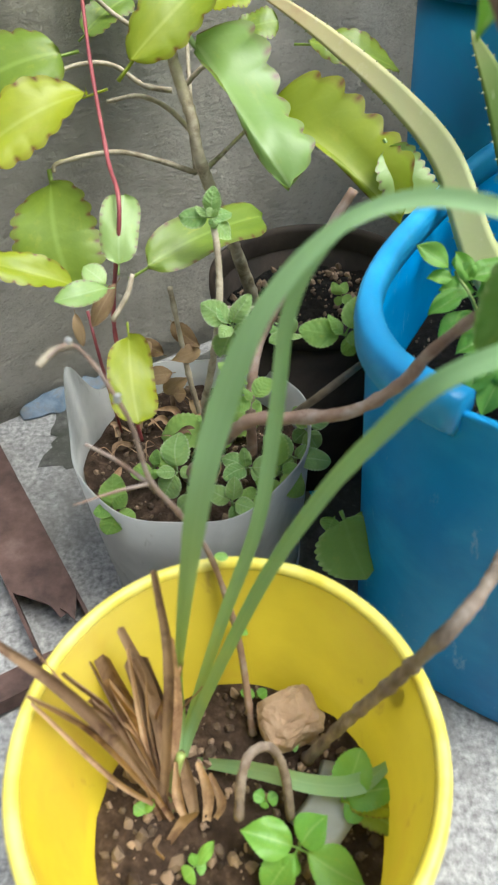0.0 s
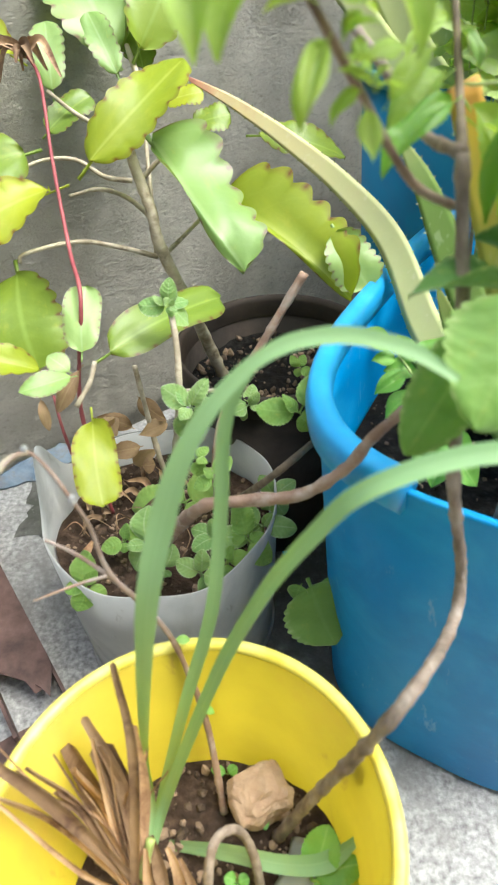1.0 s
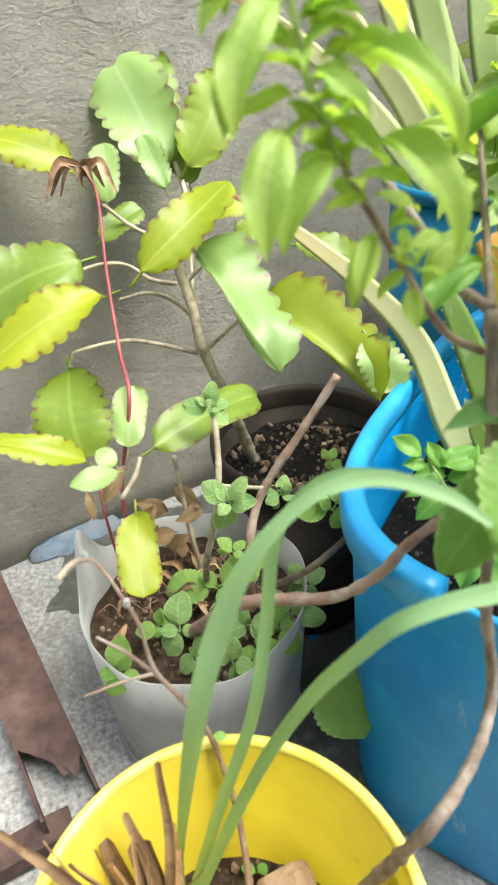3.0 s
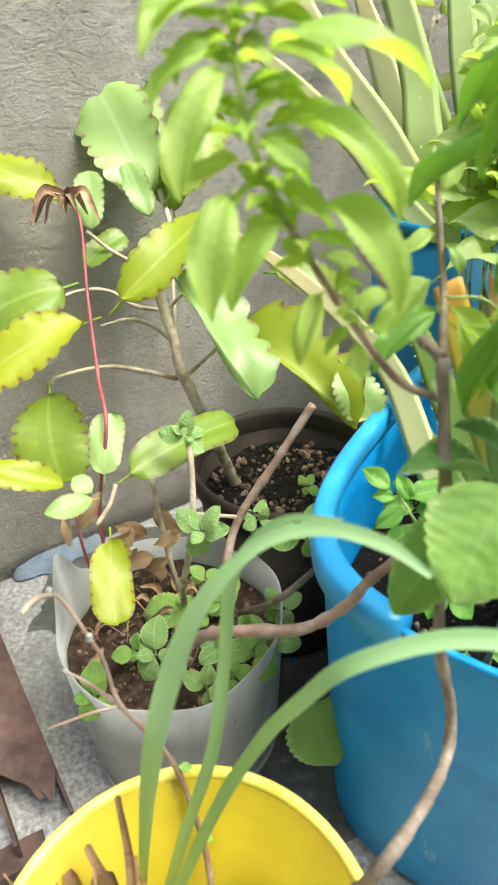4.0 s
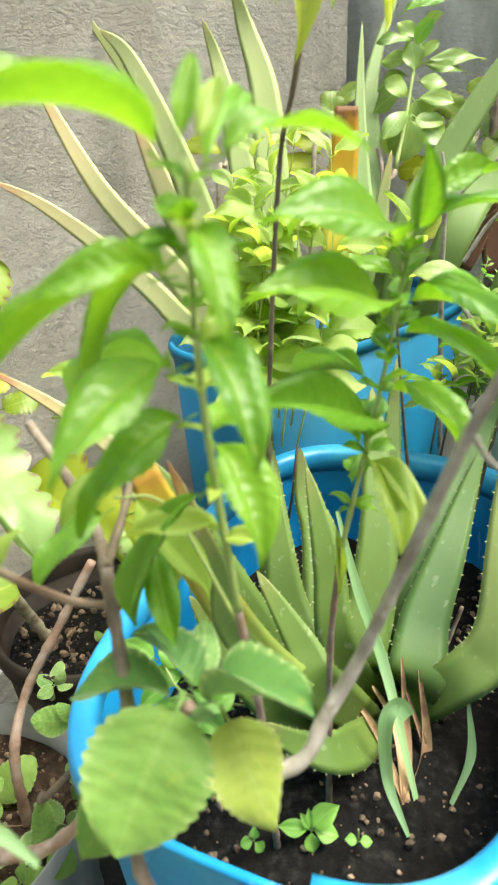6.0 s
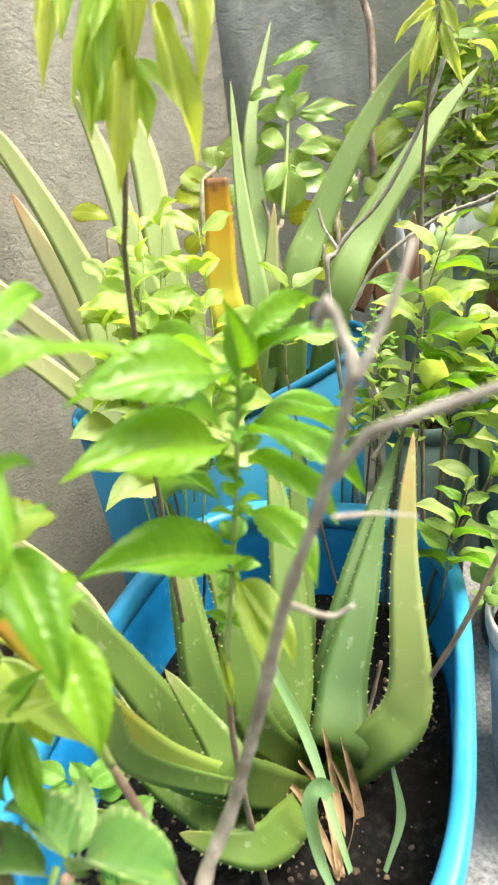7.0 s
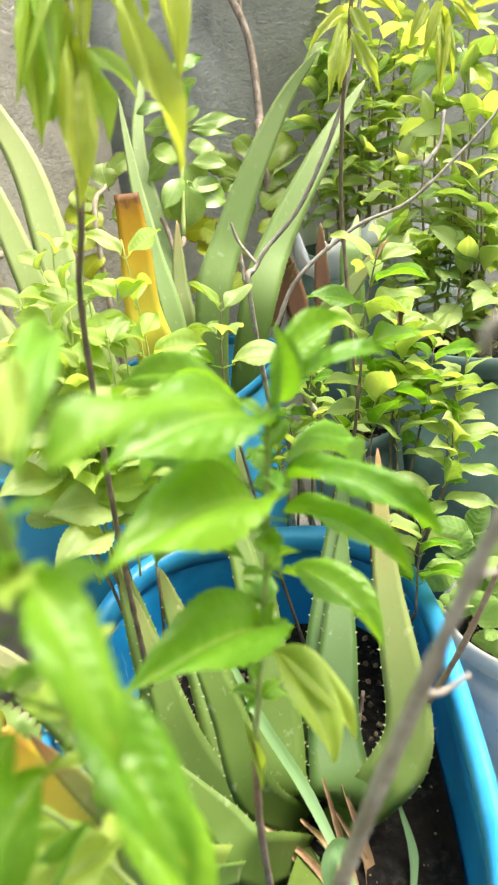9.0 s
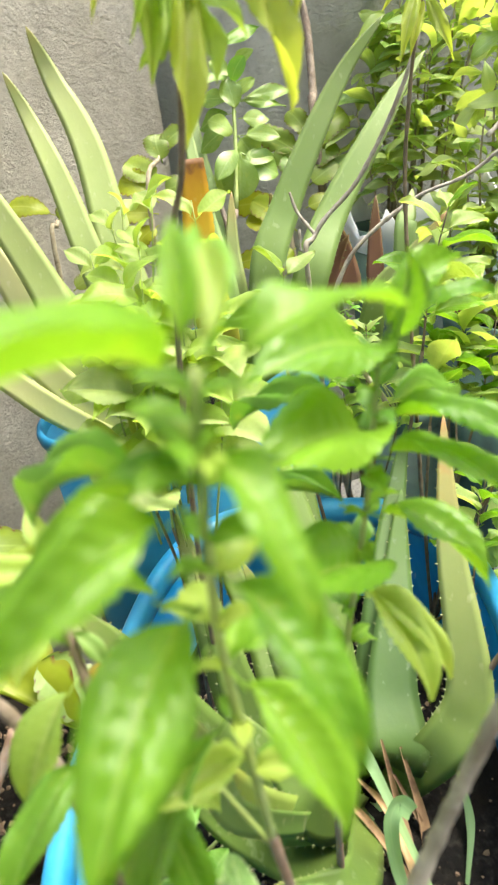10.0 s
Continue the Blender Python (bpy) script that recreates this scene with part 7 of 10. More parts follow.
aloe_leaf(aloe, [(0.431, 0.598, 0.254), (0.344, 0.548, 0.321), (0.287, 0.552, 0.391), (0.251, 0.570, 0.455), (0.228, 0.578, 0.506)], 0.049, ALOE, (0.02, -0.58, 0.81), 0.30)
aloe_leaf(aloe, [(0.451, 0.628, 0.254), (0.341, 0.649, 0.338), (0.343, 0.695, 0.389), (0.346, 0.757, 0.449), (0.352, 0.814, 0.502), (0.357, 0.868, 0.547)], 0.065, ALOE, (-0.05, -0.76, 0.65), 0.30)
aloe_leaf(aloe, [(0.461, 0.648, 0.254), (0.383, 0.633, 0.332), (0.394, 0.679, 0.387), (0.403, 0.747, 0.440), (0.397, 0.797, 0.469), (0.400, 0.842, 0.519)], 0.073, ALOE, (-0.12, -0.74, 0.66), 0.30)
aloe_leaf(aloe, [(0.461, 0.638, 0.254), (0.414, 0.614, 0.336), (0.443, 0.656, 0.394), (0.469, 0.715, 0.463), (0.493, 0.803, 0.543), (0.504, 0.856, 0.589)], 0.070, ALOE, (-0.20, -0.73, 0.65), 0.30)
aloe_leaf(aloe, [(0.481, 0.638, 0.254), (0.474, 0.585, 0.335), (0.502, 0.632, 0.378), (0.549, 0.685, 0.424), (0.593, 0.737, 0.466), (0.636, 0.784, 0.519)], 0.070, ALOE_BLUE, (-0.29, -0.67, 0.68), 0.30)
aloe_leaf(aloe, [(0.464, 0.604, 0.255), (0.506, 0.566, 0.339), (0.542, 0.562, 0.377), (0.560, 0.574, 0.414), (0.573, 0.603, 0.472), (0.588, 0.636, 0.527), (0.613, 0.674, 0.587), (0.644, 0.715, 0.646)], 0.06, ALOE_PALE, (-0.35, -0.64, 0.69), 0.22, label="pale yellowing aloe leaf with a reddish foot")
aloe_leaf(aloe, [(0.451, 0.628, 0.254), (0.373, 0.618, 0.334), (0.346, 0.674, 0.394), (0.346, 0.730, 0.463), (0.351, 0.798, 0.534)], 0.065, ALOE, (-0.14, -0.75, 0.65), 0.30)
aloe_leaf(aloe, [(0.451, 0.628, 0.254), (0.387, 0.597, 0.386), (0.385, 0.636, 0.466), (0.382, 0.673, 0.517), (0.377, 0.707, 0.562)], 0.048, ALOE, (-0.21, -0.76, 0.61), 0.30)
aloe_leaf(aloe, [(0.481, 0.648, 0.254), (0.448, 0.675, 0.289), (0.494, 0.763, 0.389), (0.538, 0.862, 0.490), (0.579, 0.961, 0.589)], 0.062, ALOE, (-0.29, -0.76, 0.58), 0.30)
aloe_leaf(aloe, [(0.501, 0.628, 0.254), (0.496, 0.649, 0.341), (0.544, 0.704, 0.422), (0.616, 0.776, 0.496), (0.695, 0.847, 0.573)], 0.065, ALOE_BLUE, (-0.36, -0.73, 0.58), 0.30)
aloe_leaf(aloe, [(0.411, 0.598, 0.254), (0.330, 0.542, 0.396), (0.278, 0.510, 0.498), (0.236, 0.499, 0.601), (0.201, 0.498, 0.692)], 0.042, ALOE_YELLOW, (-0.07, -0.72, 0.69), 0.20, cut=True, label="yellowing aloe leaf cut off square at its tip")
aloe_leaf(aloe, [(0.431, 0.598, 0.254), (0.353, 0.539, 0.395), (0.335, 0.562, 0.438), (0.301, 0.617, 0.495)], 0.059, ALOE, (-0.15, -0.71, 0.69), 0.30)
aloe_leaf(aloe, [(0.441, 0.598, 0.254), (0.364, 0.495, 0.355), (0.318, 0.491, 0.379), (0.281, 0.492, 0.417)], 0.048, ALOE, (-0.12, -0.61, 0.78), 0.30)
aloe_leaf(aloe, [(0.421, 0.598, 0.254), (0.271, 0.486, 0.515), (0.252, 0.477, 0.603), (0.235, 0.471, 0.666), (0.222, 0.472, 0.711)], 0.025, ALOE_DRY, (-0.09, -0.79, 0.60), 0.30)
aloe_leaf(aloe, [(0.300, 0.650, 0.255), (0.276, 0.652, 0.360), (0.254, 0.705, 0.401), (0.227, 0.785, 0.464), (0.177, 0.851, 0.510), (0.108, 0.916, 0.554), (0.040, 0.963, 0.591), (-0.025, 1.004, 0.618)], 0.043, ALOE_BLEACHED, (-0.50, -0.60, 0.60), 0.30, label="long pale aloe leaf with a reddish dry edge")
ribbon(aloe, [(0.432, 0.493, 0.258), (0.420, 0.570, 0.292), (0.377, 0.605, 0.353)], (0.008, 0.008, 0.003), STRAW, (0.1, -0.8, 0.5), "dry_sheath", "", 0.8)
ribbon(aloe, [(0.432, 0.493, 0.258), (0.456, 0.555, 0.272), (0.461, 0.597, 0.360)], (0.012, 0.012, 0.003), STRAW, (0.1, -0.8, 0.5), "dry_sheath", "", 0.8)
ribbon(aloe, [(0.432, 0.493, 0.258), (0.421, 0.552, 0.257), (0.398, 0.587, 0.322)], (0.010, 0.010, 0.003), STRAW, (0.1, -0.8, 0.5), "dry_sheath", "", 0.8)
ribbon(aloe, [(0.432, 0.493, 0.258), (0.477, 0.548, 0.265), (0.479, 0.588, 0.347)], (0.014, 0.014, 0.003), STRAW, (0.1, -0.8, 0.5), "dry_sheath", "", 0.8)
ribbon(aloe, [(0.432, 0.493, 0.258), (0.486, 0.521, 0.212), (0.463, 0.579, 0.324)], (0.012, 0.012, 0.003), STRAW, (0.1, -0.8, 0.5), "dry_sheath", "", 0.8)
ribbon(aloe, [(0.432, 0.493, 0.258), (0.445, 0.565, 0.290), (0.425, 0.589, 0.332)], (0.010, 0.010, 0.003), STRAW, (0.1, -0.8, 0.5), "dry_sheath", "", 0.8)

strap = thing("grass_tuft", (0.419, 0.459, 0.258), "tuft of strap-like grass blades in the tub soil", "grass")
ribbon(strap, [(0.422, 0.459, 0.258), (0.414, 0.501, 0.288), (0.412, 0.514, 0.359), (0.426, 0.520, 0.376), (0.436, 0.513, 0.365)], (0.004, 0.012, 0.016, 0.020, 0.016), LEMONGRASS, (-0.1, -0.9, 0.3))
ribbon(strap, [(0.444, 0.491, 0.258), (0.441, 0.594, 0.349), (0.420, 0.638, 0.432), (0.406, 0.680, 0.515)], (0.006, 0.013, 0.012, 0.004), LEMONGRASS, (0, -0.8, 0.4))
ribbon(strap, [(0.479, 0.484, 0.258), (0.519, 0.524, 0.274), (0.523, 0.549, 0.325)], (0.006, 0.012, 0.004), LEMONGRASS, (0, -0.8, 0.4))
ribbon(strap, [(0.454, 0.589, 0.258), (0.454, 0.673, 0.232), (0.440, 0.696, 0.268), (0.417, 0.715, 0.285)], (0.008, 0.020, 0.018, 0.004), LEMONGRASS, (0, -0.8, 0.5))
ribbon(strap, [(0.437, 0.585, 0.258), (0.426, 0.663, 0.236), (0.386, 0.658, 0.242), (0.370, 0.641, 0.217)], (0.006, 0.013, 0.012, 0.004), LEMONGRASS, (0, -0.6, 0.7))

seed = thing("seedling", (0.326, 0.485, 0.258), "green basil seedling sprouting in the tub", "seedling", "seedlings in the blue tub")
stem(seed, [(0.326, 0.485, 0.258), (0.326, 0.485, 0.278)], 0.0012, 0.0008, GREEN_STEM)
leaf(seed, "basil", SEEDLING, (0.323, 0.472, 0.278), (0.290, 0.479, 0.282), 0.017, (-0.06, -0.32, 0.90), 0.15)
leaf(seed, "basil", SEEDLING, (0.323, 0.472, 0.278), (0.354, 0.478, 0.299), 0.023, (-0.08, -0.32, 0.90), 0.15)
leaf(seed, "basil", SEEDLING, (0.323, 0.472, 0.278), (0.323, 0.482, 0.298), 0.010, (-0.07, -0.32, 0.90), 0.15)
leaf(seed, "basil", SEEDLING, (0.323, 0.472, 0.278), (0.323, 0.462, 0.257), 0.015, (-0.07, -0.31, 0.91), 0.15)
leaf(seed, "basil", SEEDLING, (0.323, 0.472, 0.278), (0.350, 0.465, 0.271), 0.020, (-0.08, -0.31, 0.91), 0.15)
leaf(seed, "basil", SEEDLING, (0.323, 0.472, 0.278), (0.314, 0.481, 0.294), 0.010, (-0.07, -0.32, 0.90), 0.15)

seed = thing("seedling", (0.392, 0.563, 0.258), "green basil seedling sprouting in the tub", "seedling", "seedlings in the blue tub")
stem(seed, [(0.392, 0.563, 0.258), (0.392, 0.563, 0.278)], 0.0012, 0.0008, GREEN_STEM)
leaf(seed, "basil", SEEDLING, (0.387, 0.549, 0.276), (0.377, 0.548, 0.270), 0.011, (-0.11, -0.35, 0.87), 0.15)
leaf(seed, "basil", SEEDLING, (0.387, 0.549, 0.276), (0.399, 0.549, 0.278), 0.011, (-0.12, -0.35, 0.87), 0.15)

seed = thing("seedling", (0.266, 0.485, 0.258), "green basil seedling sprouting in the tub", "seedling", "seedlings in the blue tub")
stem(seed, [(0.266, 0.485, 0.258), (0.266, 0.485, 0.278)], 0.0012, 0.0008, GREEN_STEM)
leaf(seed, "basil", SEEDLING, (0.265, 0.472, 0.278), (0.251, 0.472, 0.274), 0.012, (-0.02, -0.32, 0.91), 0.15)
leaf(seed, "basil", SEEDLING, (0.265, 0.472, 0.278), (0.272, 0.466, 0.267), 0.012, (-0.03, -0.31, 0.91), 0.15)
leaf(seed, "basil", SEEDLING, (0.265, 0.472, 0.278), (0.267, 0.478, 0.291), 0.010, (-0.03, -0.32, 0.91), 0.15)

seed = thing("seedling", (0.370, 0.464, 0.258), "green basil seedling sprouting in the tub", "seedling", "seedlings in the blue tub")
stem(seed, [(0.370, 0.464, 0.258), (0.370, 0.464, 0.278)], 0.0012, 0.0008, GREEN_STEM)
leaf(seed, "basil", SEEDLING, (0.366, 0.452, 0.278), (0.353, 0.455, 0.281), 0.011, (-0.10, -0.30, 0.91), 0.15)
leaf(seed, "basil", SEEDLING, (0.366, 0.452, 0.278), (0.380, 0.450, 0.277), 0.011, (-0.11, -0.30, 0.91), 0.15)

herb = thing("basil_plant", (0.284, 0.655, 0.258), "small light green basil plant inside the tub rim", "basil plant")
stem(herb, [(0.284, 0.655, 0.258), (0.215, 0.541, 0.415), (0.194, 0.561, 0.445)], 0.0020, 0.0012, GREEN_STEM)
leaf(herb, "basil", SEEDLING, (0.191, 0.561, 0.445), (0.158, 0.574, 0.466), 0.021, (-0.12, -0.49, 0.73), 0.20)
leaf(herb, "basil", SEEDLING, (0.194, 0.559, 0.443), (0.205, 0.569, 0.456), 0.016, (-0.14, -0.48, 0.73), 0.20)
leaf(herb, "basil", SEEDLING, (0.199, 0.556, 0.438), (0.253, 0.564, 0.446), 0.029, (-0.16, -0.47, 0.74), 0.20)
leaf(herb, "basil", SEEDLING, (0.194, 0.557, 0.440), (0.168, 0.557, 0.441), 0.016, (-0.13, -0.48, 0.74), 0.20)
leaf(herb, "basil", SEEDLING, (0.215, 0.541, 0.415), (0.179, 0.524, 0.394), 0.023, (-0.14, -0.45, 0.77), 0.20)
leaf(herb, "basil", SEEDLING, (0.215, 0.538, 0.411), (0.248, 0.518, 0.380), 0.026, (-0.17, -0.44, 0.77), 0.20)
leaf(herb, "basil", SEEDLING, (0.210, 0.548, 0.425), (0.245, 0.554, 0.432), 0.021, (-0.16, -0.46, 0.75), 0.20)
leaf(herb, "basil", SEEDLING, (0.220, 0.524, 0.392), (0.212, 0.501, 0.359), 0.026, (-0.15, -0.43, 0.79), 0.20)
leaf(herb, "basil", SEEDLING, (0.225, 0.521, 0.387), (0.252, 0.498, 0.352), 0.023, (-0.17, -0.42, 0.79), 0.20)
leaf(herb, "basil", SEEDLING, (0.205, 0.551, 0.430), (0.169, 0.537, 0.414), 0.021, (-0.13, -0.46, 0.76), 0.20)
leaf(herb, "basil", SEEDLING, (0.216, 0.551, 0.429), (0.179, 0.551, 0.432), 0.023, (-0.14, -0.47, 0.75), 0.20)
leaf(herb, "basil", SEEDLING, (0.216, 0.551, 0.429), (0.247, 0.571, 0.456), 0.026, (-0.17, -0.47, 0.73), 0.20)
leaf(herb, "basil", SEEDLING, (0.232, 0.531, 0.400), (0.196, 0.517, 0.384), 0.026, (-0.15, -0.44, 0.78), 0.20)
leaf(herb, "basil", SEEDLING, (0.232, 0.531, 0.400), (0.264, 0.541, 0.412), 0.026, (-0.18, -0.44, 0.76), 0.20)
leaf(herb, "basil", SEEDLING, (0.211, 0.554, 0.434), (0.194, 0.571, 0.460), 0.019, (-0.14, -0.48, 0.73), 0.20)
leaf(herb, "basil", SEEDLING, (0.236, 0.518, 0.381), (0.206, 0.496, 0.352), 0.026, (-0.16, -0.42, 0.80), 0.20)
leaf(herb, "basil", SEEDLING, (0.236, 0.518, 0.381), (0.265, 0.501, 0.356), 0.026, (-0.18, -0.42, 0.79), 0.20)
leaf(herb, "basil", SEEDLING, (0.216, 0.544, 0.420), (0.260, 0.530, 0.397), 0.023, (-0.17, -0.45, 0.76), 0.20)
leaf(herb, "basil", SEEDLING, (0.227, 0.538, 0.410), (0.190, 0.529, 0.400), 0.023, (-0.15, -0.45, 0.77), 0.20)
leaf(herb, "basil", SEEDLING, (0.241, 0.508, 0.367), (0.222, 0.484, 0.335), 0.026, (-0.17, -0.41, 0.81), 0.20)
leaf(herb, "basil", SEEDLING, (0.247, 0.504, 0.362), (0.268, 0.485, 0.332), 0.026, (-0.19, -0.40, 0.81), 0.20)

bas = thing("basil_plant", (0.289, 0.477, 0.254), "tall basil with glossy bright green arching leaves", "basil plant", "tall basil plants of the tub")
SHOOT = [(0.289, 0.477, 0.254), (0.270, 0.412, 0.520), (0.256, 0.392, 0.640), (0.245, 0.380, 0.770), (0.242, 0.362, 0.850), (0.243, 0.350, 0.905)]
stem(bas, SHOOT[:3], 0.0036, 0.0028, BROWN_STEM, "stem", "", 0.03)
stem(bas, SHOOT[2:], 0.0027, 0.0015, GREEN_STEM, "stem", "", 0.03)
basil_leaf(bas, BASIL, (0.238, 0.348, 0.902), (0.165, 0.302, 0.922), 0.028, 0.34, (0.00, -0.25))
basil_leaf(bas, BASIL, (0.249, 0.348, 0.902), (0.320, 0.355, 0.904), 0.025, 0.41, (0.00, -0.20))
basil_leaf(bas, BASIL, (0.236, 0.358, 0.858), (0.158, 0.330, 0.832), 0.029, 0.37, (-0.10, -0.30))
basil_leaf(bas, BASIL, (0.238, 0.372, 0.812), (0.176, 0.300, 0.790), 0.030, 0.34, (-0.20, -0.30))
basil_leaf(bas, BASIL, (0.240, 0.382, 0.782), (0.178, 0.333, 0.745), 0.027, 0.34, (-0.10, -0.30))
basil_leaf(bas, BASIL, (0.243, 0.356, 0.880), (0.250, 0.306, 0.841), 0.021, 0.34, (0.35, -0.60))
basil_leaf(bas, BASIL, (0.242, 0.364, 0.830), (0.259, 0.303, 0.786), 0.026, 0.34, (0.35, -0.60))
basil_leaf(bas, BASIL, (0.245, 0.379, 0.771), (0.262, 0.324, 0.722), 0.028, 0.31, (0.35, -0.60))
basil_leaf(bas, BASIL_PALE, (0.252, 0.392, 0.700), (0.192, 0.379, 0.712), 0.022, 0.27, (-0.10, -0.30))
basil_leaf(bas, BASIL, (0.240, 0.352, 0.908), (0.251, 0.373, 0.943), 0.011, 0.14, (0.00, -1.50))
basil_leaf(bas, BASIL_PALE, (0.246, 0.350, 0.908), (0.260, 0.374, 0.935), 0.010, 0.14, (0.30, -1.50))
basil_leaf(bas, BASIL_PAINTED_SHADE, (0.246, 0.356, 0.890), (0.283, 0.437, 0.921), 0.017, 0.34, (0.20, -0.10))
basil_leaf(bas, BASIL_PAINTED_SHADE, (0.240, 0.372, 0.850), (0.193, 0.490, 0.799), 0.020, 0.34, (0.00, -0.20))
basil_leaf(bas, BASIL_PAINTED_SHADE, (0.240, 0.382, 0.800), (0.164, 0.482, 0.753), 0.022, 0.34, (0.00, -0.20))
basil_leaf(bas, BASIL_PAINTED_SHADE, (0.250, 0.390, 0.740), (0.192, 0.389, 0.641), 0.024, 0.27, (-0.20, -0.30))
basil_leaf(bas, BASIL_PAINTED_SHADE, (0.184, 0.440, 0.697), (0.134, 0.409, 0.665), 0.024, 0.24, (-0.20, -0.40))
basil_leaf(bas, BASIL, (0.208, 0.411, 0.690), (0.215, 0.364, 0.642), 0.020, 0.20, (0.00, -0.80))
basil_leaf(bas, BASIL, (0.244, 0.366, 0.870), (0.190, 0.415, 0.783), 0.022, 0.34, (0.00, -0.30))
stem(bas, [(0.258, 0.396, 0.620), (0.220, 0.434, 0.695), (0.185, 0.443, 0.703)], 0.0016, 0.0010, GREEN_STEM, "side_shoot")
axils(bas, SHOOT[2:], 9, 0.026, 71, (BASIL, BASIL_PALE, BASIL))

bas = thing("basil_plant", (0.354, 0.515, 0.254), "tall basil with long arching leaves and a brown foot", "basil plant", "tall basil plants of the tub")
SHOOT = [(0.354, 0.515, 0.254), (0.344, 0.485, 0.500), (0.349, 0.474, 0.617), (0.372, 0.466, 0.755), (0.387, 0.468, 0.852)]
stem(bas, SHOOT[:3], 0.0034, 0.0026, BROWN_STEM, "stem", "", 0.03)
stem(bas, SHOOT[2:], 0.0022, 0.0013, GREEN_STEM, "stem", "", 0.03)
basil_leaf(bas, BASIL, (0.387, 0.468, 0.850), (0.373, 0.425, 0.908), 0.020, 0.20, (-0.20, -1.20))
basil_leaf(bas, BASIL, (0.386, 0.468, 0.848), (0.462, 0.462, 0.862), 0.028, 0.37, (0.00, -0.20))
basil_leaf(bas, BASIL, (0.387, 0.468, 0.850), (0.447, 0.474, 0.884), 0.022, 0.37, (0.00, -0.30))
basil_leaf(bas, BASIL, (0.384, 0.468, 0.835), (0.282, 0.414, 0.869), 0.041, 0.37, (0.00, -0.55))
basil_leaf(bas, BASIL, (0.385, 0.468, 0.840), (0.333, 0.581, 0.840), 0.018, 0.41, (0.00, -0.20))
basil_leaf(bas, BASIL, (0.377, 0.467, 0.790), (0.270, 0.401, 0.833), 0.043, 0.34, (0.00, -0.55))
basil_leaf(bas, BASIL, (0.364, 0.468, 0.700), (0.263, 0.398, 0.774), 0.043, 0.34, (0.00, -0.55))
basil_leaf(bas, BASIL, (0.379, 0.467, 0.805), (0.433, 0.386, 0.790), 0.028, 0.41, (0.00, -0.20))
basil_leaf(bas, BASIL, (0.377, 0.466, 0.785), (0.417, 0.391, 0.771), 0.025, 0.41, (0.10, -0.20))
basil_leaf(bas, BASIL, (0.371, 0.467, 0.750), (0.403, 0.398, 0.725), 0.031, 0.34, (0.30, -0.20))
basil_leaf(bas, BASIL_PALE, (0.363, 0.469, 0.700), (0.367, 0.402, 0.658), 0.029, 0.27, (0.20, -0.50))
basil_leaf(bas, BASIL_PALE, (0.362, 0.469, 0.698), (0.385, 0.407, 0.661), 0.021, 0.27, (0.20, -0.50))
basil_leaf(bas, BASIL_PAINTED_SHADE, (0.379, 0.467, 0.800), (0.343, 0.590, 0.769), 0.017, 0.34, (0.00, -0.20))
basil_leaf(bas, BASIL_PAINTED_SHADE, (0.371, 0.466, 0.750), (0.332, 0.568, 0.714), 0.018, 0.34, (0.00, -0.20))
basil_leaf(bas, BASIL_PAINTED_SHADE, (0.381, 0.467, 0.810), (0.470, 0.504, 0.767), 0.017, 0.34, (0.00, -0.20))
basil_leaf(bas, BASIL, (0.363, 0.469, 0.700), (0.332, 0.504, 0.724), 0.018, 0.34, (0.00, -0.30))
basil_leaf(bas, BASIL_PALE, (0.347, 0.479, 0.560), (0.346, 0.480, 0.633), 0.008, 0.20, (0.00, -0.80))
axils(bas, SHOOT[2:], 10, 0.026, 83, (BASIL, BASIL_PAINTED_SHADE, BASIL))

bas = thing("basil_plant", (0.360, 0.720, 0.252), "old basil with dark stem and drooping lime green leaves", "basil plant")
stem(bas, [(0.340, 0.740, 0.252), (0.335, 0.720, 0.560), (0.343, 0.668, 0.863), (0.352, 0.632, 0.949), (0.381, 0.667, 1.065), (0.409, 0.699, 1.152)], 0.0034, 0.0020, DARK_STEM, "stem", "", 0.04)
basil_leaf(bas, BASIL_LIME, (0.422, 0.667, 1.116), (0.407, 0.565, 1.011), 0.024, 0.22, (0.20, -1.5))
basil_leaf(bas, BASIL_LIME, (0.395, 0.647, 1.081), (0.398, 0.560, 0.968), 0.023, 0.22, (0.20, -1.5))
basil_leaf(bas, BASIL_PAINTED_SUN, (0.375, 0.657, 1.039), (0.374, 0.610, 0.988), 0.021, 0.22, (0.20, -1.5))
basil_leaf(bas, BASIL_LIME, (0.377, 0.655, 1.060), (0.345, 0.604, 0.954), 0.023, 0.22, (0.20, -1.5))
basil_leaf(bas, BASIL_PAINTED_SUN, (0.388, 0.683, 1.129), (0.325, 0.615, 1.014), 0.021, 0.22, (0.20, -1.5))
basil_leaf(bas, BASIL_PAINTED_SUN, (0.373, 0.673, 1.120), (0.345, 0.616, 1.005), 0.020, 0.22, (0.20, -1.5))
basil_leaf(bas, BASIL_LIME, (0.403, 0.694, 1.137), (0.371, 0.621, 1.032), 0.021, 0.22, (0.20, -1.5))
basil_leaf(bas, BASIL_LIME, (0.346, 0.696, 1.128), (0.308, 0.627, 1.028), 0.020, 0.22, (0.20, -1.5))
basil_leaf(bas, BASIL_LIME, (0.416, 0.691, 1.139), (0.416, 0.617, 1.054), 0.021, 0.22, (0.20, -1.5))
basil_leaf(bas, BASIL_PAINTED_SUN, (0.398, 0.691, 1.103), (0.345, 0.671, 1.048), 0.020, 0.22, (0.20, -1.5))
basil_leaf(bas, BASIL_PAINTED_SUN, (0.351, 0.667, 1.068), (0.334, 0.614, 0.992), 0.021, 0.25, (0.10, -1.2))
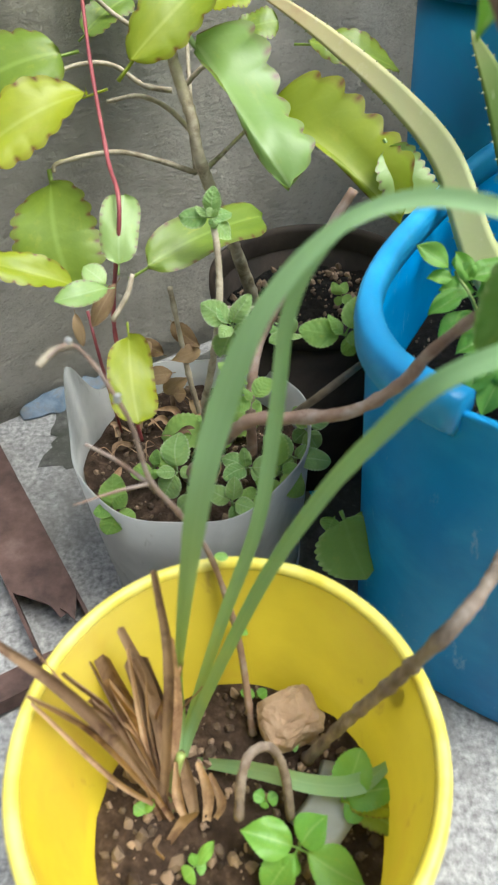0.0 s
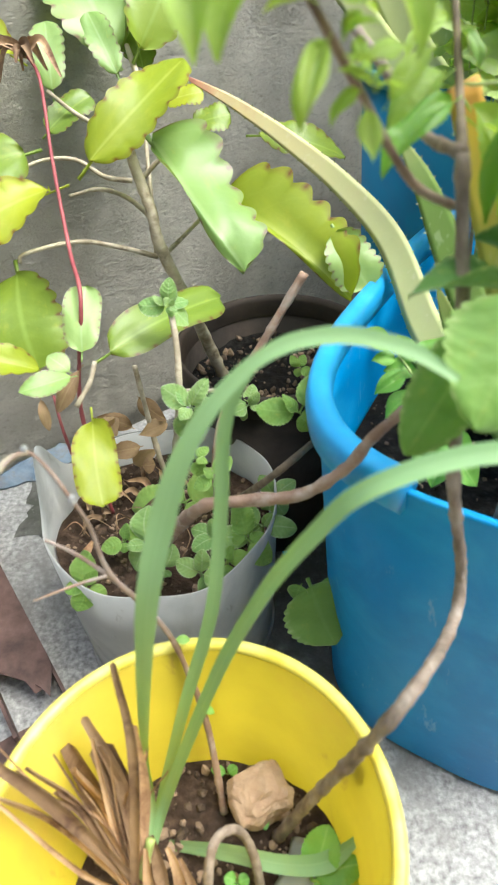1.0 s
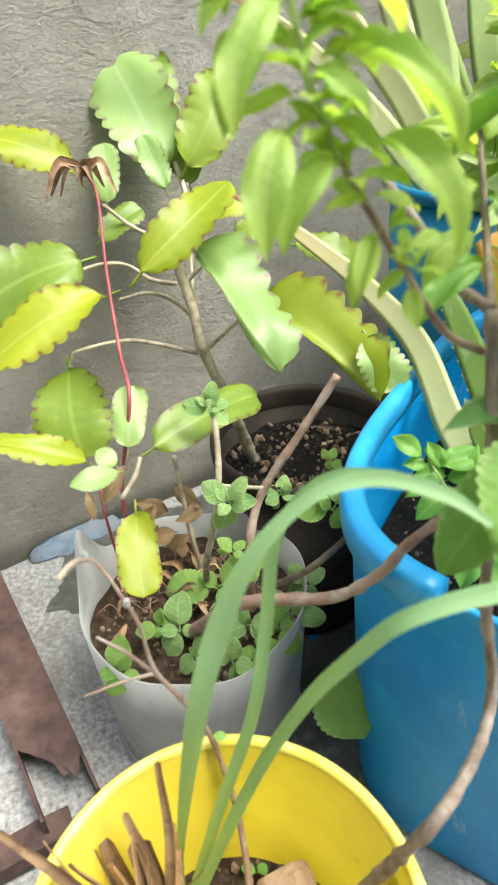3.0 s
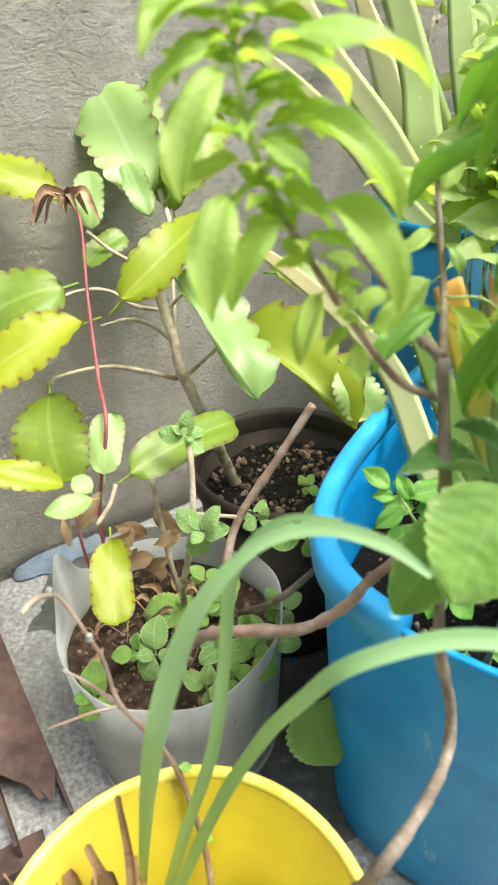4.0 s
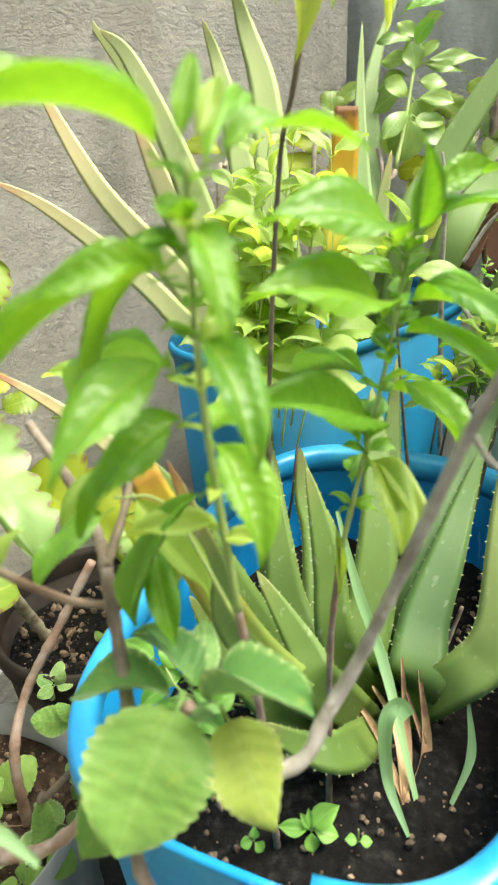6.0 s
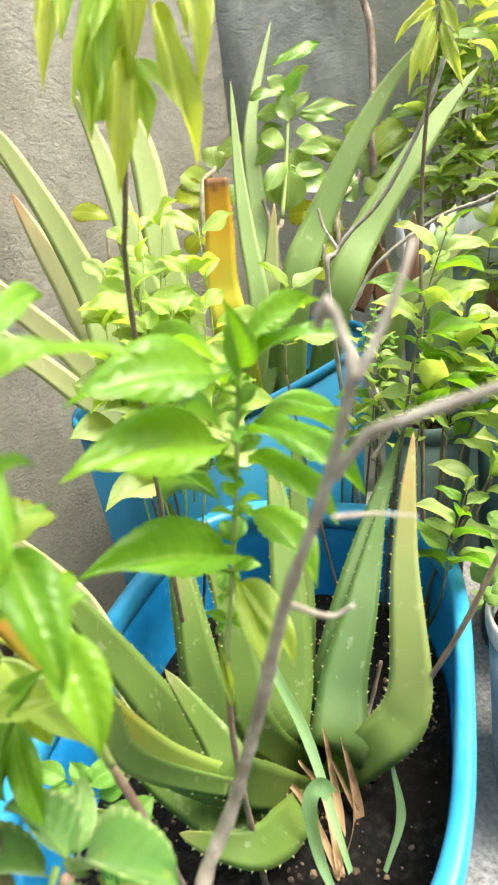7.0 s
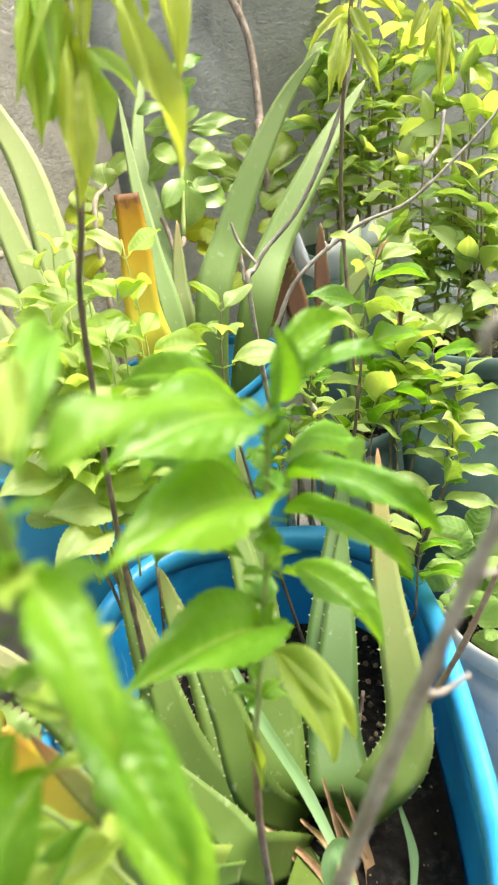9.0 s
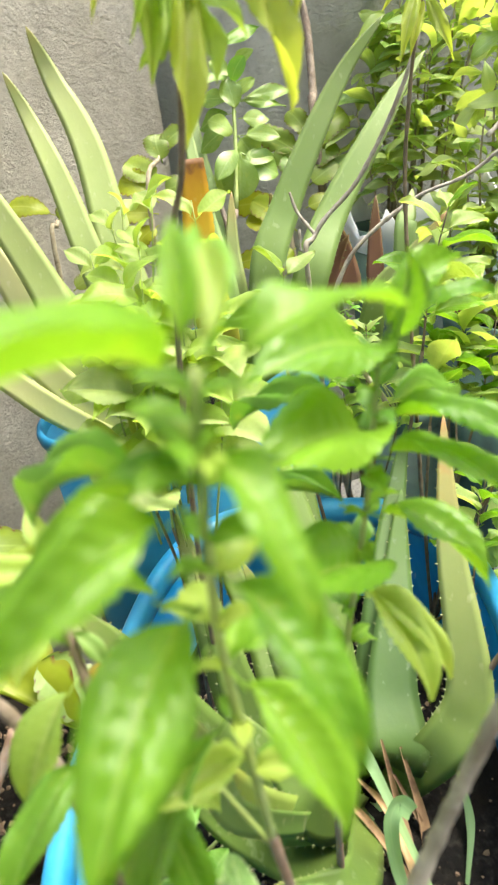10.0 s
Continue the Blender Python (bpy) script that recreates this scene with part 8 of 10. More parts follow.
basil_leaf(bas, BASIL_LIME, (0.383, 0.659, 1.074), (0.348, 0.633, 1.019), 0.019, 0.25, (0.10, -1.2))
basil_leaf(bas, BASIL_PAINTED_SUN, (0.361, 0.681, 1.130), (0.328, 0.635, 1.059), 0.019, 0.25, (0.10, -1.2))
basil_leaf(bas, BASIL_PAINTED_SUN, (0.378, 0.648, 1.045), (0.395, 0.603, 1.011), 0.018, 0.25, (0.10, -1.2))
basil_leaf(bas, BASIL_LIME, (0.394, 0.675, 1.139), (0.405, 0.606, 1.072), 0.019, 0.25, (0.10, -1.2))
basil_leaf(bas, BASIL_PAINTED_SUN, (0.367, 0.650, 1.018), (0.339, 0.652, 1.003), 0.013, 0.25, (0.10, -1.2))

bas = thing("basil_plant", (0.330, 0.780, 0.252), "bushy basil with many small crumpled leaves", "basil plant")
stem(bas, [(0.330, 0.780, 0.252), (0.353, 0.835, 0.466), (0.352, 0.871, 0.576)], 0.0025, 0.0018, DARK_STEM)
sprig(bas, "basil", (SHRUB, BASIL_PAINTED_SUN, SHRUB, BASIL_PAINTED_SUN), (0.352, 0.871, 0.576), (0.369, 0.946, 0.896), 5, 0.085, 0.56, 20, toward=0.8)
sprig(bas, "basil", (SHRUB, BASIL_PAINTED_SUN, SHRUB, BASIL_PAINTED_SUN), (0.383, 0.875, 0.583), (0.426, 0.953, 0.909), 5, 0.085, 0.56, 21, toward=0.8)
sprig(bas, "basil", (SHRUB, BASIL_PAINTED_SUN, SHRUB, BASIL_PAINTED_SUN), (0.403, 0.863, 0.576), (0.464, 0.931, 0.896), 5, 0.085, 0.56, 22, toward=0.8)
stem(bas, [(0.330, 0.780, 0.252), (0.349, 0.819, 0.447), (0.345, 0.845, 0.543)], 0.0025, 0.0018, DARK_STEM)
sprig(bas, "basil", (SHRUB, BASIL_PAINTED_SUN, SHRUB, BASIL_PAINTED_SUN), (0.345, 0.845, 0.543), (0.357, 0.898, 0.836), 5, 0.085, 0.56, 23, toward=0.8)
sprig(bas, "basil", (SHRUB, BASIL_PAINTED_SUN, SHRUB, BASIL_PAINTED_SUN), (0.370, 0.817, 0.535), (0.403, 0.847, 0.821), 5, 0.085, 0.56, 24, toward=0.8)
sprig(bas, "basil", (SHRUB, BASIL_PAINTED_SUN, SHRUB, BASIL_PAINTED_SUN), (0.327, 0.844, 0.527), (0.324, 0.897, 0.807), 5, 0.085, 0.56, 25, toward=0.8)
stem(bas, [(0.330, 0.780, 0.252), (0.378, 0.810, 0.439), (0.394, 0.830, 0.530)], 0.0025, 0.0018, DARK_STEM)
sprig(bas, "basil", (SHRUB, BASIL_PAINTED_SUN, SHRUB, BASIL_PAINTED_SUN), (0.394, 0.830, 0.530), (0.446, 0.872, 0.812), 5, 0.085, 0.56, 26, toward=0.8)
sprig(bas, "basil", (SHRUB, BASIL_PAINTED_SUN, SHRUB, BASIL_PAINTED_SUN), (0.377, 0.869, 0.553), (0.415, 0.942, 0.854), 5, 0.085, 0.56, 27, toward=0.8)
sprig(bas, "basil", (SHRUB, BASIL_PAINTED_SUN, SHRUB, BASIL_PAINTED_SUN), (0.362, 0.849, 0.566), (0.388, 0.905, 0.877), 5, 0.085, 0.56, 28, toward=0.8)
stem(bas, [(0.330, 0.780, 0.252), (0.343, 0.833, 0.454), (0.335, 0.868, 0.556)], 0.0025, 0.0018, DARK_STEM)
sprig(bas, "basil", (SHRUB, BASIL_PAINTED_SUN, SHRUB, BASIL_PAINTED_SUN), (0.335, 0.868, 0.556), (0.339, 0.941, 0.859), 5, 0.085, 0.56, 29, toward=0.8)
sprig(bas, "basil", (SHRUB, BASIL_PAINTED_SUN, SHRUB, BASIL_PAINTED_SUN), (0.388, 0.839, 0.554), (0.435, 0.887, 0.856), 5, 0.085, 0.56, 30, toward=0.8)
sprig(bas, "basil", (SHRUB, BASIL_PAINTED_SUN, SHRUB, BASIL_PAINTED_SUN), (0.353, 0.825, 0.524), (0.371, 0.862, 0.801), 5, 0.085, 0.56, 31, toward=0.8)
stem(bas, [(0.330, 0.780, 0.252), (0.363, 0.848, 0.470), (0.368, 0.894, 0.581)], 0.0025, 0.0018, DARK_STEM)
sprig(bas, "basil", (SHRUB, BASIL_PAINTED_SUN, SHRUB, BASIL_PAINTED_SUN), (0.368, 0.894, 0.581), (0.398, 0.987, 0.906), 5, 0.085, 0.56, 32, toward=0.8)

# ---- bare branches ----

branch = thing("bare_branch", (0.285, 0.340, 0.560), "leafless grey-brown basil branch with side twigs", "branch")
stem(branch, [(0.181, 0.360, 0.585), (0.215, 0.350, 0.565), (0.250, 0.338, 0.555), (0.284, 0.337, 0.562), (0.302, 0.348, 0.585), (0.322, 0.352, 0.620), (0.345, 0.342, 0.700), (0.362, 0.323, 0.784), (0.381, 0.314, 0.840), (0.391, 0.299, 0.897), (0.393, 0.310, 0.911), (0.390, 0.317, 0.924), (0.387, 0.320, 0.913)], 0.0056, 0.0022, DEAD_WOOD, "branch", "", 0.022)
stem(branch, [(0.386, 0.310, 0.852), (0.396, 0.301, 0.871), (0.405, 0.290, 0.880), (0.420, 0.281, 0.887), (0.444, 0.269, 0.896)], 0.0028, 0.0018, DEAD_WOOD, "side_twig", "", 0.03)
stem(branch, [(0.392, 0.298, 0.896), (0.402, 0.300, 0.910), (0.415, 0.304, 0.930), (0.424, 0.312, 0.941)], 0.0021, 0.0014, DEAD_WOOD, "side_twig", "", 0.03)
stem(branch, [(0.391, 0.330, 0.819), (0.413, 0.326, 0.817), (0.433, 0.326, 0.810)], 0.0012, 0.0008, DEAD_WOOD, "side_twig")
stem(branch, [(0.362, 0.323, 0.784), (0.389, 0.340, 0.753), (0.402, 0.337, 0.758)], 0.0018, 0.0011, DEAD_WOOD, "side_twig")

branch = thing("bare_branch", (0.515, 0.589, 0.258), "thin reddish brown bare stem with small knots", "branch")
stem(branch, [(0.515, 0.589, 0.258), (0.561, 0.589, 0.347), (0.601, 0.548, 0.488), (0.626, 0.522, 0.600), (0.643, 0.508, 0.682), (0.658, 0.491, 0.755)], 0.0038, 0.0024, BROWN_STEM, "stem", "", 0.03)

branch = thing("bare_branch", (0.484, 0.600, 0.258), "short grey dead stick in the tub soil", "branch")
stem(branch, [(0.484, 0.600, 0.258), (0.542, 0.659, 0.278), (0.571, 0.672, 0.353)], 0.0035, 0.0025, BARK, "stem", "", 0.03)

branch = thing("bare_branch", (0.800, 1.170, -0.090), "pale grey forked dead twig among the aloes", "branch")
stem(branch, [(0.800, 1.170, -0.090), (0.699, 1.090, 0.697), (0.722, 1.100, 0.800), (0.796, 1.079, 0.875), (0.858, 1.044, 1.001), (0.890, 1.031, 1.121), (0.911, 1.037, 1.197)], 0.0052, 0.0032, DEAD_WOOD, "stem", "", 0.035)
stem(branch, [(0.722, 1.100, 0.800), (0.715, 1.139, 0.832), (0.713, 1.155, 0.862)], 0.0030, 0.0020, DEAD_WOOD, "side_twig", "", 0.03)
stem(branch, [(0.722, 1.100, 0.800), (0.704, 1.115, 0.775), (0.705, 1.120, 0.809)], 0.0030, 0.0020, DEAD_WOOD, "side_twig", "", 0.03)
stem(branch, [(0.730, 1.079, 0.700), (0.777, 1.071, 0.772), (0.869, 1.040, 0.834), (0.946, 0.998, 0.863), (1.044, 0.960, 0.942), (1.091, 0.942, 0.994)], 0.0036, 0.0020, DEAD_WOOD, "side_twig", "", 0.03)
stem(branch, [(0.701, 1.070, 0.682), (0.713, 0.967, 0.606), (0.717, 0.918, 0.560), (0.672, 0.893, 0.520)], 0.0042, 0.0036, DEAD_WOOD, "side_twig", "", 0.03)
stem(branch, [(0.969, 0.998, 0.907), (1.002, 0.998, 0.934), (1.024, 1.011, 0.979)], 0.0040, 0.0020, DEAD_WOOD, "side_twig", "", 0.03)

# ---- aloe of the tall bin ----

aloe = thing("aloe_plant", (0.470, 1.215, 0.455), "large aloe fanning out against the wall, some tips dried orange", "aloe")
aloe_leaf(aloe, [(0.470, 1.215, 0.455), (0.337, 1.183, 0.592), (0.257, 1.193, 0.709), (0.166, 1.214, 0.823), (0.107, 1.263, 0.930), (0.068, 1.312, 1.018)], 0.053, ALOE_BLEACHED, (-0.03, -1.00, 0.07), 0.30, label="pale aloe leaf with a brown tip")
aloe_leaf(aloe, [(0.440, 1.185, 0.455), (0.294, 1.174, 0.591), (0.214, 1.184, 0.684), (0.120, 1.215, 0.769), (0.053, 1.225, 0.821), (-0.013, 1.238, 0.855)], 0.044, ALOE_BLEACHED, (0.07, -0.99, 0.13), 0.30, label="aloe leaf dried orange along its edge")
aloe_leaf(aloe, [(0.470, 1.215, 0.455), (0.329, 1.274, 0.653), (0.274, 1.358, 0.801), (0.247, 1.399, 0.875), (0.224, 1.436, 0.940)], 0.061, ALOE_BLEACHED, (-0.11, -0.99, 0.08), 0.30)
aloe_leaf(aloe, [(0.490, 1.215, 0.455), (0.350, 1.207, 0.636), (0.325, 1.270, 0.770), (0.280, 1.326, 0.910), (0.227, 1.383, 1.031), (0.185, 1.396, 1.073)], 0.069, ALOE_LIGHT, (-0.12, -0.99, -0.01), 0.30)
aloe_leaf(aloe, [(0.490, 1.235, 0.455), (0.340, 1.274, 0.746), (0.295, 1.340, 0.867), (0.240, 1.403, 0.980), (0.151, 1.438, 1.116)], 0.056, ALOE_LIGHT, (-0.05, -1.00, 0.04), 0.30)
aloe_leaf(aloe, [(0.500, 1.235, 0.455), (0.429, 1.322, 0.733), (0.411, 1.415, 0.916), (0.394, 1.481, 1.024), (0.371, 1.486, 1.096)], 0.057, ALOE_LIGHT, (-0.13, -0.99, 0.00), 0.30)
aloe_leaf(aloe, [(0.520, 1.235, 0.455), (0.475, 1.336, 0.727), (0.481, 1.461, 0.962), (0.460, 1.535, 1.083), (0.435, 1.534, 1.165)], 0.076, ALOE_LIGHT, (-0.18, -0.98, -0.03), 0.30)
aloe_leaf(aloe, [(0.565, 1.130, 0.455), (0.522, 1.057, 0.698), (0.515, 1.068, 0.783), (0.526, 1.081, 0.866), (0.531, 1.089, 0.934)], 0.059, ALOE_ORANGE, (-0.25, -0.94, 0.21), 0.30, cut=True, label="yellow orange aloe leaf cut off square")
aloe_leaf(aloe, [(0.560, 1.215, 0.455), (0.609, 1.214, 0.676), (0.627, 1.306, 0.829), (0.644, 1.379, 0.939), (0.671, 1.463, 1.081)], 0.042, ALOE_MID, (-0.29, -0.95, 0.13), 0.30)
aloe_leaf(aloe, [(0.580, 1.265, 0.455), (0.666, 1.325, 0.637), (0.702, 1.469, 0.835), (0.744, 1.609, 1.004), (0.856, 1.739, 1.215)], 0.060, ALOE_MID, (-0.31, -0.94, 0.11), 0.30)

aloe = thing("aloe_plant", (0.700, 1.240, 0.455), "tall green aloe with long toothed leaves", "aloe")
aloe_leaf(aloe, [(0.645, 1.200, 0.455), (0.679, 1.206, 0.720), (0.744, 1.234, 0.830), (0.824, 1.246, 0.946), (0.894, 1.249, 1.034), (0.959, 1.231, 1.101)], 0.064, ALOE_MID, (-0.45, -0.89, 0.03), 0.30)
aloe_leaf(aloe, [(0.705, 1.235, 0.455), (0.764, 1.207, 0.699), (0.851, 1.250, 0.808), (0.970, 1.282, 0.926), (1.044, 1.307, 0.990), (1.123, 1.328, 1.051)], 0.069, ALOE_MID, (-0.53, -0.85, 0.05), 0.30)
aloe_leaf(aloe, [(0.790, 1.100, 0.450), (0.811, 1.077, 0.670), (0.876, 1.062, 0.742), (0.941, 1.053, 0.802)], 0.045, ALOE_PALE, (-0.54, -0.81, 0.22), 0.30)
aloe_leaf(aloe, [(0.920, 1.130, 0.430), (0.964, 1.190, 0.738), (0.997, 1.222, 0.781), (1.037, 1.260, 0.819)], 0.049, ALOE_MID, (-0.56, -0.82, 0.16), 0.30)
aloe_leaf(aloe, [(0.660, 1.290, 0.455), (0.657, 1.286, 0.670), (0.676, 1.326, 0.766), (0.704, 1.362, 0.861)], 0.048, ALOE_PALE, (-0.32, -0.93, 0.18), 0.30)
aloe_leaf(aloe, [(0.903, 1.204, 0.636), (0.926, 1.232, 0.742), (0.939, 1.243, 0.822)], 0.036, ALOE_DEAD, (-0.51, -0.84, 0.19), 0.30)
aloe_leaf(aloe, [(0.865, 1.223, 0.642), (0.869, 1.249, 0.727), (0.863, 1.256, 0.785)], 0.046, ALOE_DEAD, (-0.47, -0.86, 0.21), 0.30)
aloe_leaf(aloe, [(0.818, 1.247, 0.650), (0.851, 1.252, 0.719), (0.875, 1.240, 0.763)], 0.032, ALOE_DEAD, (-0.46, -0.86, 0.21), 0.30)
aloe_leaf(aloe, [(0.768, 1.318, 0.749), (0.772, 1.333, 0.813), (0.768, 1.329, 0.850)], 0.027, ALOE_DEAD, (-0.39, -0.91, 0.13), 0.30)
aloe_leaf(aloe, [(1.014, 1.102, 0.527), (1.031, 1.126, 0.620), (1.035, 1.135, 0.687)], 0.042, ALOE_DEAD, (-0.59, -0.75, 0.29), 0.30)

# ---- shrubs and small trees at the back ----

lime = thing("lime_shrub", (0.800, 1.400, -0.090), "young lime shrub with glossy rounded leaves", "shrub")
stem(lime, [(0.800, 1.400, -0.090), (0.708, 1.379, 0.708), (0.736, 1.423, 0.820)], 0.0060, 0.0050, BARK, "stem")
stem(lime, [(0.708, 1.379, 0.708), (0.712, 1.436, 0.824), (0.709, 1.456, 0.861)], 0.0050, 0.0040, BARK, "stem")
stem(lime, [(0.736, 1.423, 0.820), (0.780, 1.482, 0.950), (0.813, 1.538, 1.064)], 0.0050, 0.0030, GREEN_STEM, "stem")
leaf(lime, "lime", LIME, (0.779, 1.464, 0.919), (0.757, 1.446, 0.834), 0.075, (-0.21, -0.56, 0.45), 0.20)
leaf(lime, "lime", LIME, (0.785, 1.480, 0.950), (0.814, 1.473, 0.902), 0.068, (-0.22, -0.56, 0.43), 0.20)
leaf(lime, "lime", LIME, (0.779, 1.464, 0.919), (0.849, 1.445, 0.869), 0.068, (-0.23, -0.55, 0.44), 0.20)
leaf(lime, "lime", KAL_PALE, (0.803, 1.510, 1.011), (0.948, 1.504, 1.015), 0.031, (-0.25, -0.55, 0.39), 0.20)
leaf(lime, "lime", LIME, (0.803, 1.510, 1.011), (0.903, 1.487, 0.991), 0.026, (-0.24, -0.55, 0.39), 0.20)
leaf(lime, "lime", BASIL, (0.778, 1.571, 1.101), (0.911, 1.587, 1.144), 0.034, (-0.22, -0.55, 0.35), 0.20)
leaf(lime, "lime", LIME, (0.813, 1.538, 1.064), (0.841, 1.485, 1.094), 0.030, (-0.23, -0.55, 0.36), 0.20)
leaf(lime, "lime", LIME, (0.809, 1.533, 1.053), (0.778, 1.560, 1.090), 0.033, (-0.21, -0.56, 0.36), 0.20)
leaf(lime, "lime", LIME, (0.791, 1.503, 0.992), (0.741, 1.566, 0.970), 0.041, (-0.20, -0.56, 0.40), 0.20)
leaf(lime, "lime", LIME, (0.798, 1.512, 1.012), (0.744, 1.558, 1.022), 0.038, (-0.20, -0.56, 0.39), 0.20)
leaf(lime, "lime", LIME, (0.788, 1.492, 0.971), (0.726, 1.544, 0.928), 0.042, (-0.20, -0.57, 0.41), 0.20)
leaf(lime, "lime", SEEDLING, (0.805, 1.528, 1.043), (0.825, 1.496, 1.087), 0.036, (-0.22, -0.56, 0.37), 0.20)
leaf(lime, "lime", LIME, (0.796, 1.500, 0.991), (0.795, 1.529, 1.055), 0.045, (-0.22, -0.56, 0.38), 0.20)
leaf(lime, "lime", LIME, (0.778, 1.471, 0.930), (0.713, 1.442, 0.877), 0.041, (-0.20, -0.56, 0.44), 0.20)
leaf(lime, "lime", LIME, (0.790, 1.477, 0.949), (0.862, 1.447, 0.937), 0.033, (-0.23, -0.55, 0.42), 0.20)
leaf(lime, "lime", LIME, (0.797, 1.493, 0.980), (0.855, 1.473, 0.971), 0.036, (-0.23, -0.55, 0.40), 0.20)
leaf(lime, "lime", KAL_PALE, (0.809, 1.533, 1.053), (0.718, 1.512, 1.052), 0.026, (-0.20, -0.56, 0.37), 0.20)
leaf(lime, "lime", LIME, (0.780, 1.482, 0.950), (0.729, 1.487, 0.984), 0.041, (-0.20, -0.56, 0.41), 0.20)
leaf(lime, "lime", LIME, (0.802, 1.517, 1.022), (0.838, 1.487, 1.046), 0.032, (-0.23, -0.56, 0.38), 0.20)
leaf(lime, "lime", LIME, (0.763, 1.466, 0.911), (0.739, 1.495, 0.849), 0.046, (-0.20, -0.56, 0.45), 0.20)
leaf(lime, "lime", LIME, (0.771, 1.455, 0.899), (0.849, 1.459, 0.907), 0.040, (-0.23, -0.55, 0.44), 0.20)

kal = thing("kalanchoe", (0.980, 1.420, -0.090), "yellow-green scalloped kalanchoe leaves crowding the corner", "succulent plant")
stem(kal, [(0.980, 1.420, -0.090), (0.882, 1.483, 0.727), (0.968, 1.552, 0.866), (1.031, 1.587, 0.964)], 0.0080, 0.0050, GREY_STEM)
leaf(kal, "kal", KAL_YELLOW, (0.913, 1.501, 0.769), (0.810, 1.547, 0.774), 0.062, (-0.24, -0.55, 0.49), 0.20)
leaf(kal, "kal", KAL_YELLOW, (0.903, 1.489, 0.747), (0.834, 1.553, 0.817), 0.068, (-0.24, -0.54, 0.48), 0.20)
leaf(kal, "kal", KAL_YELLOW, (0.887, 1.488, 0.738), (0.814, 1.513, 0.727), 0.056, (-0.23, -0.54, 0.50), 0.20)
leaf(kal, "kal", KAL, (0.977, 1.562, 0.888), (0.883, 1.637, 0.958), 0.063, (-0.25, -0.55, 0.42), 0.20)
leaf(kal, "kal", KAL, (0.993, 1.562, 0.898), (1.088, 1.556, 0.966), 0.076, (-0.29, -0.53, 0.42), 0.20)
leaf(kal, "kal", KAL, (0.974, 1.549, 0.865), (1.044, 1.544, 0.913), 0.089, (-0.28, -0.53, 0.44), 0.20)
leaf(kal, "kal", KAL, (0.953, 1.533, 0.832), (0.921, 1.585, 0.909), 0.055, (-0.26, -0.54, 0.44), 0.20)
leaf(kal, "kal", KAL_YELLOW, (0.922, 1.514, 0.790), (0.801, 1.575, 0.810), 0.056, (-0.23, -0.55, 0.47), 0.20)
leaf(kal, "kal", KAL_YELLOW, (0.890, 1.473, 0.714), (0.820, 1.485, 0.679), 0.056, (-0.24, -0.54, 0.52), 0.20)
leaf(kal, "kal", KAL, (0.965, 1.528, 0.830), (1.036, 1.516, 0.866), 0.063, (-0.28, -0.53, 0.45), 0.20)
leaf(kal, "kal", KAL_PALE, (0.943, 1.520, 0.810), (0.937, 1.565, 0.895), 0.055, (-0.26, -0.54, 0.45), 0.20)
leaf(kal, "kal", KAL, (1.002, 1.572, 0.920), (0.977, 1.615, 0.984), 0.051, (-0.27, -0.54, 0.41), 0.20)
leaf(kal, "kal", KAL_YELLOW, (0.939, 1.505, 0.788), (0.996, 1.488, 0.802), 0.050, (-0.27, -0.53, 0.48), 0.20)
leaf(kal, "kal", KAL_YELLOW, (0.893, 1.484, 0.700), (0.774, 1.532, 0.696), 0.050, (-0.23, -0.54, 0.52), 0.20)

kal = thing("kalanchoe", (0.580, 1.480, -0.090), "kalanchoe with yellow-green leaves against the wall", "succulent plant")
stem(kal, [(0.580, 1.480, -0.090), (0.584, 1.502, 0.800), (0.649, 1.569, 0.940)], 0.0070, 0.0040, GREY_STEM)
leaf(kal, "kal", KAL_YELLOW, (0.614, 1.522, 0.849), (0.557, 1.572, 0.901), 0.068, (-0.13, -0.58, 0.45), 0.20)
leaf(kal, "kal", KAL, (0.629, 1.543, 0.889), (0.579, 1.585, 0.930), 0.069, (-0.14, -0.58, 0.43), 0.20)
leaf(kal, "kal", KAL, (0.646, 1.556, 0.919), (0.649, 1.582, 0.973), 0.057, (-0.15, -0.58, 0.42), 0.20)
leaf(kal, "kal", KAL, (0.626, 1.530, 0.868), (0.689, 1.509, 0.880), 0.057, (-0.16, -0.58, 0.45), 0.20)
leaf(kal, "kal", KAL_YELLOW, (0.606, 1.512, 0.829), (0.525, 1.552, 0.842), 0.057, (-0.12, -0.58, 0.46), 0.20)
leaf(kal, "kal", KAL_YELLOW, (0.598, 1.502, 0.809), (0.544, 1.508, 0.775), 0.045, (-0.13, -0.58, 0.48), 0.20)
leaf(kal, "kal", KAL, (0.649, 1.569, 0.940), (0.704, 1.563, 0.975), 0.046, (-0.16, -0.58, 0.41), 0.20)

kal = thing("kalanchoe", (0.360, 1.330, -0.090), "small kalanchoe shoot with scalloped leaves beside the bin", "succulent plant")
stem(kal, [(0.360, 1.380, -0.090), (0.375, 1.441, 0.751), (0.403, 1.494, 0.850)], 0.0060, 0.0040, GREY_STEM)
leaf(kal, "kal", KAL_YELLOW, (0.403, 1.499, 0.860), (0.325, 1.517, 0.886), 0.045, (-0.08, -0.49, 0.51), 0.25)
leaf(kal, "kal", KAL, (0.391, 1.429, 0.731), (0.443, 1.437, 0.749), 0.045, (-0.10, -0.49, 0.56), 0.25)
leaf(kal, "kal", KAL, (0.403, 1.494, 0.850), (0.438, 1.503, 0.869), 0.045, (-0.10, -0.49, 0.51), 0.25)

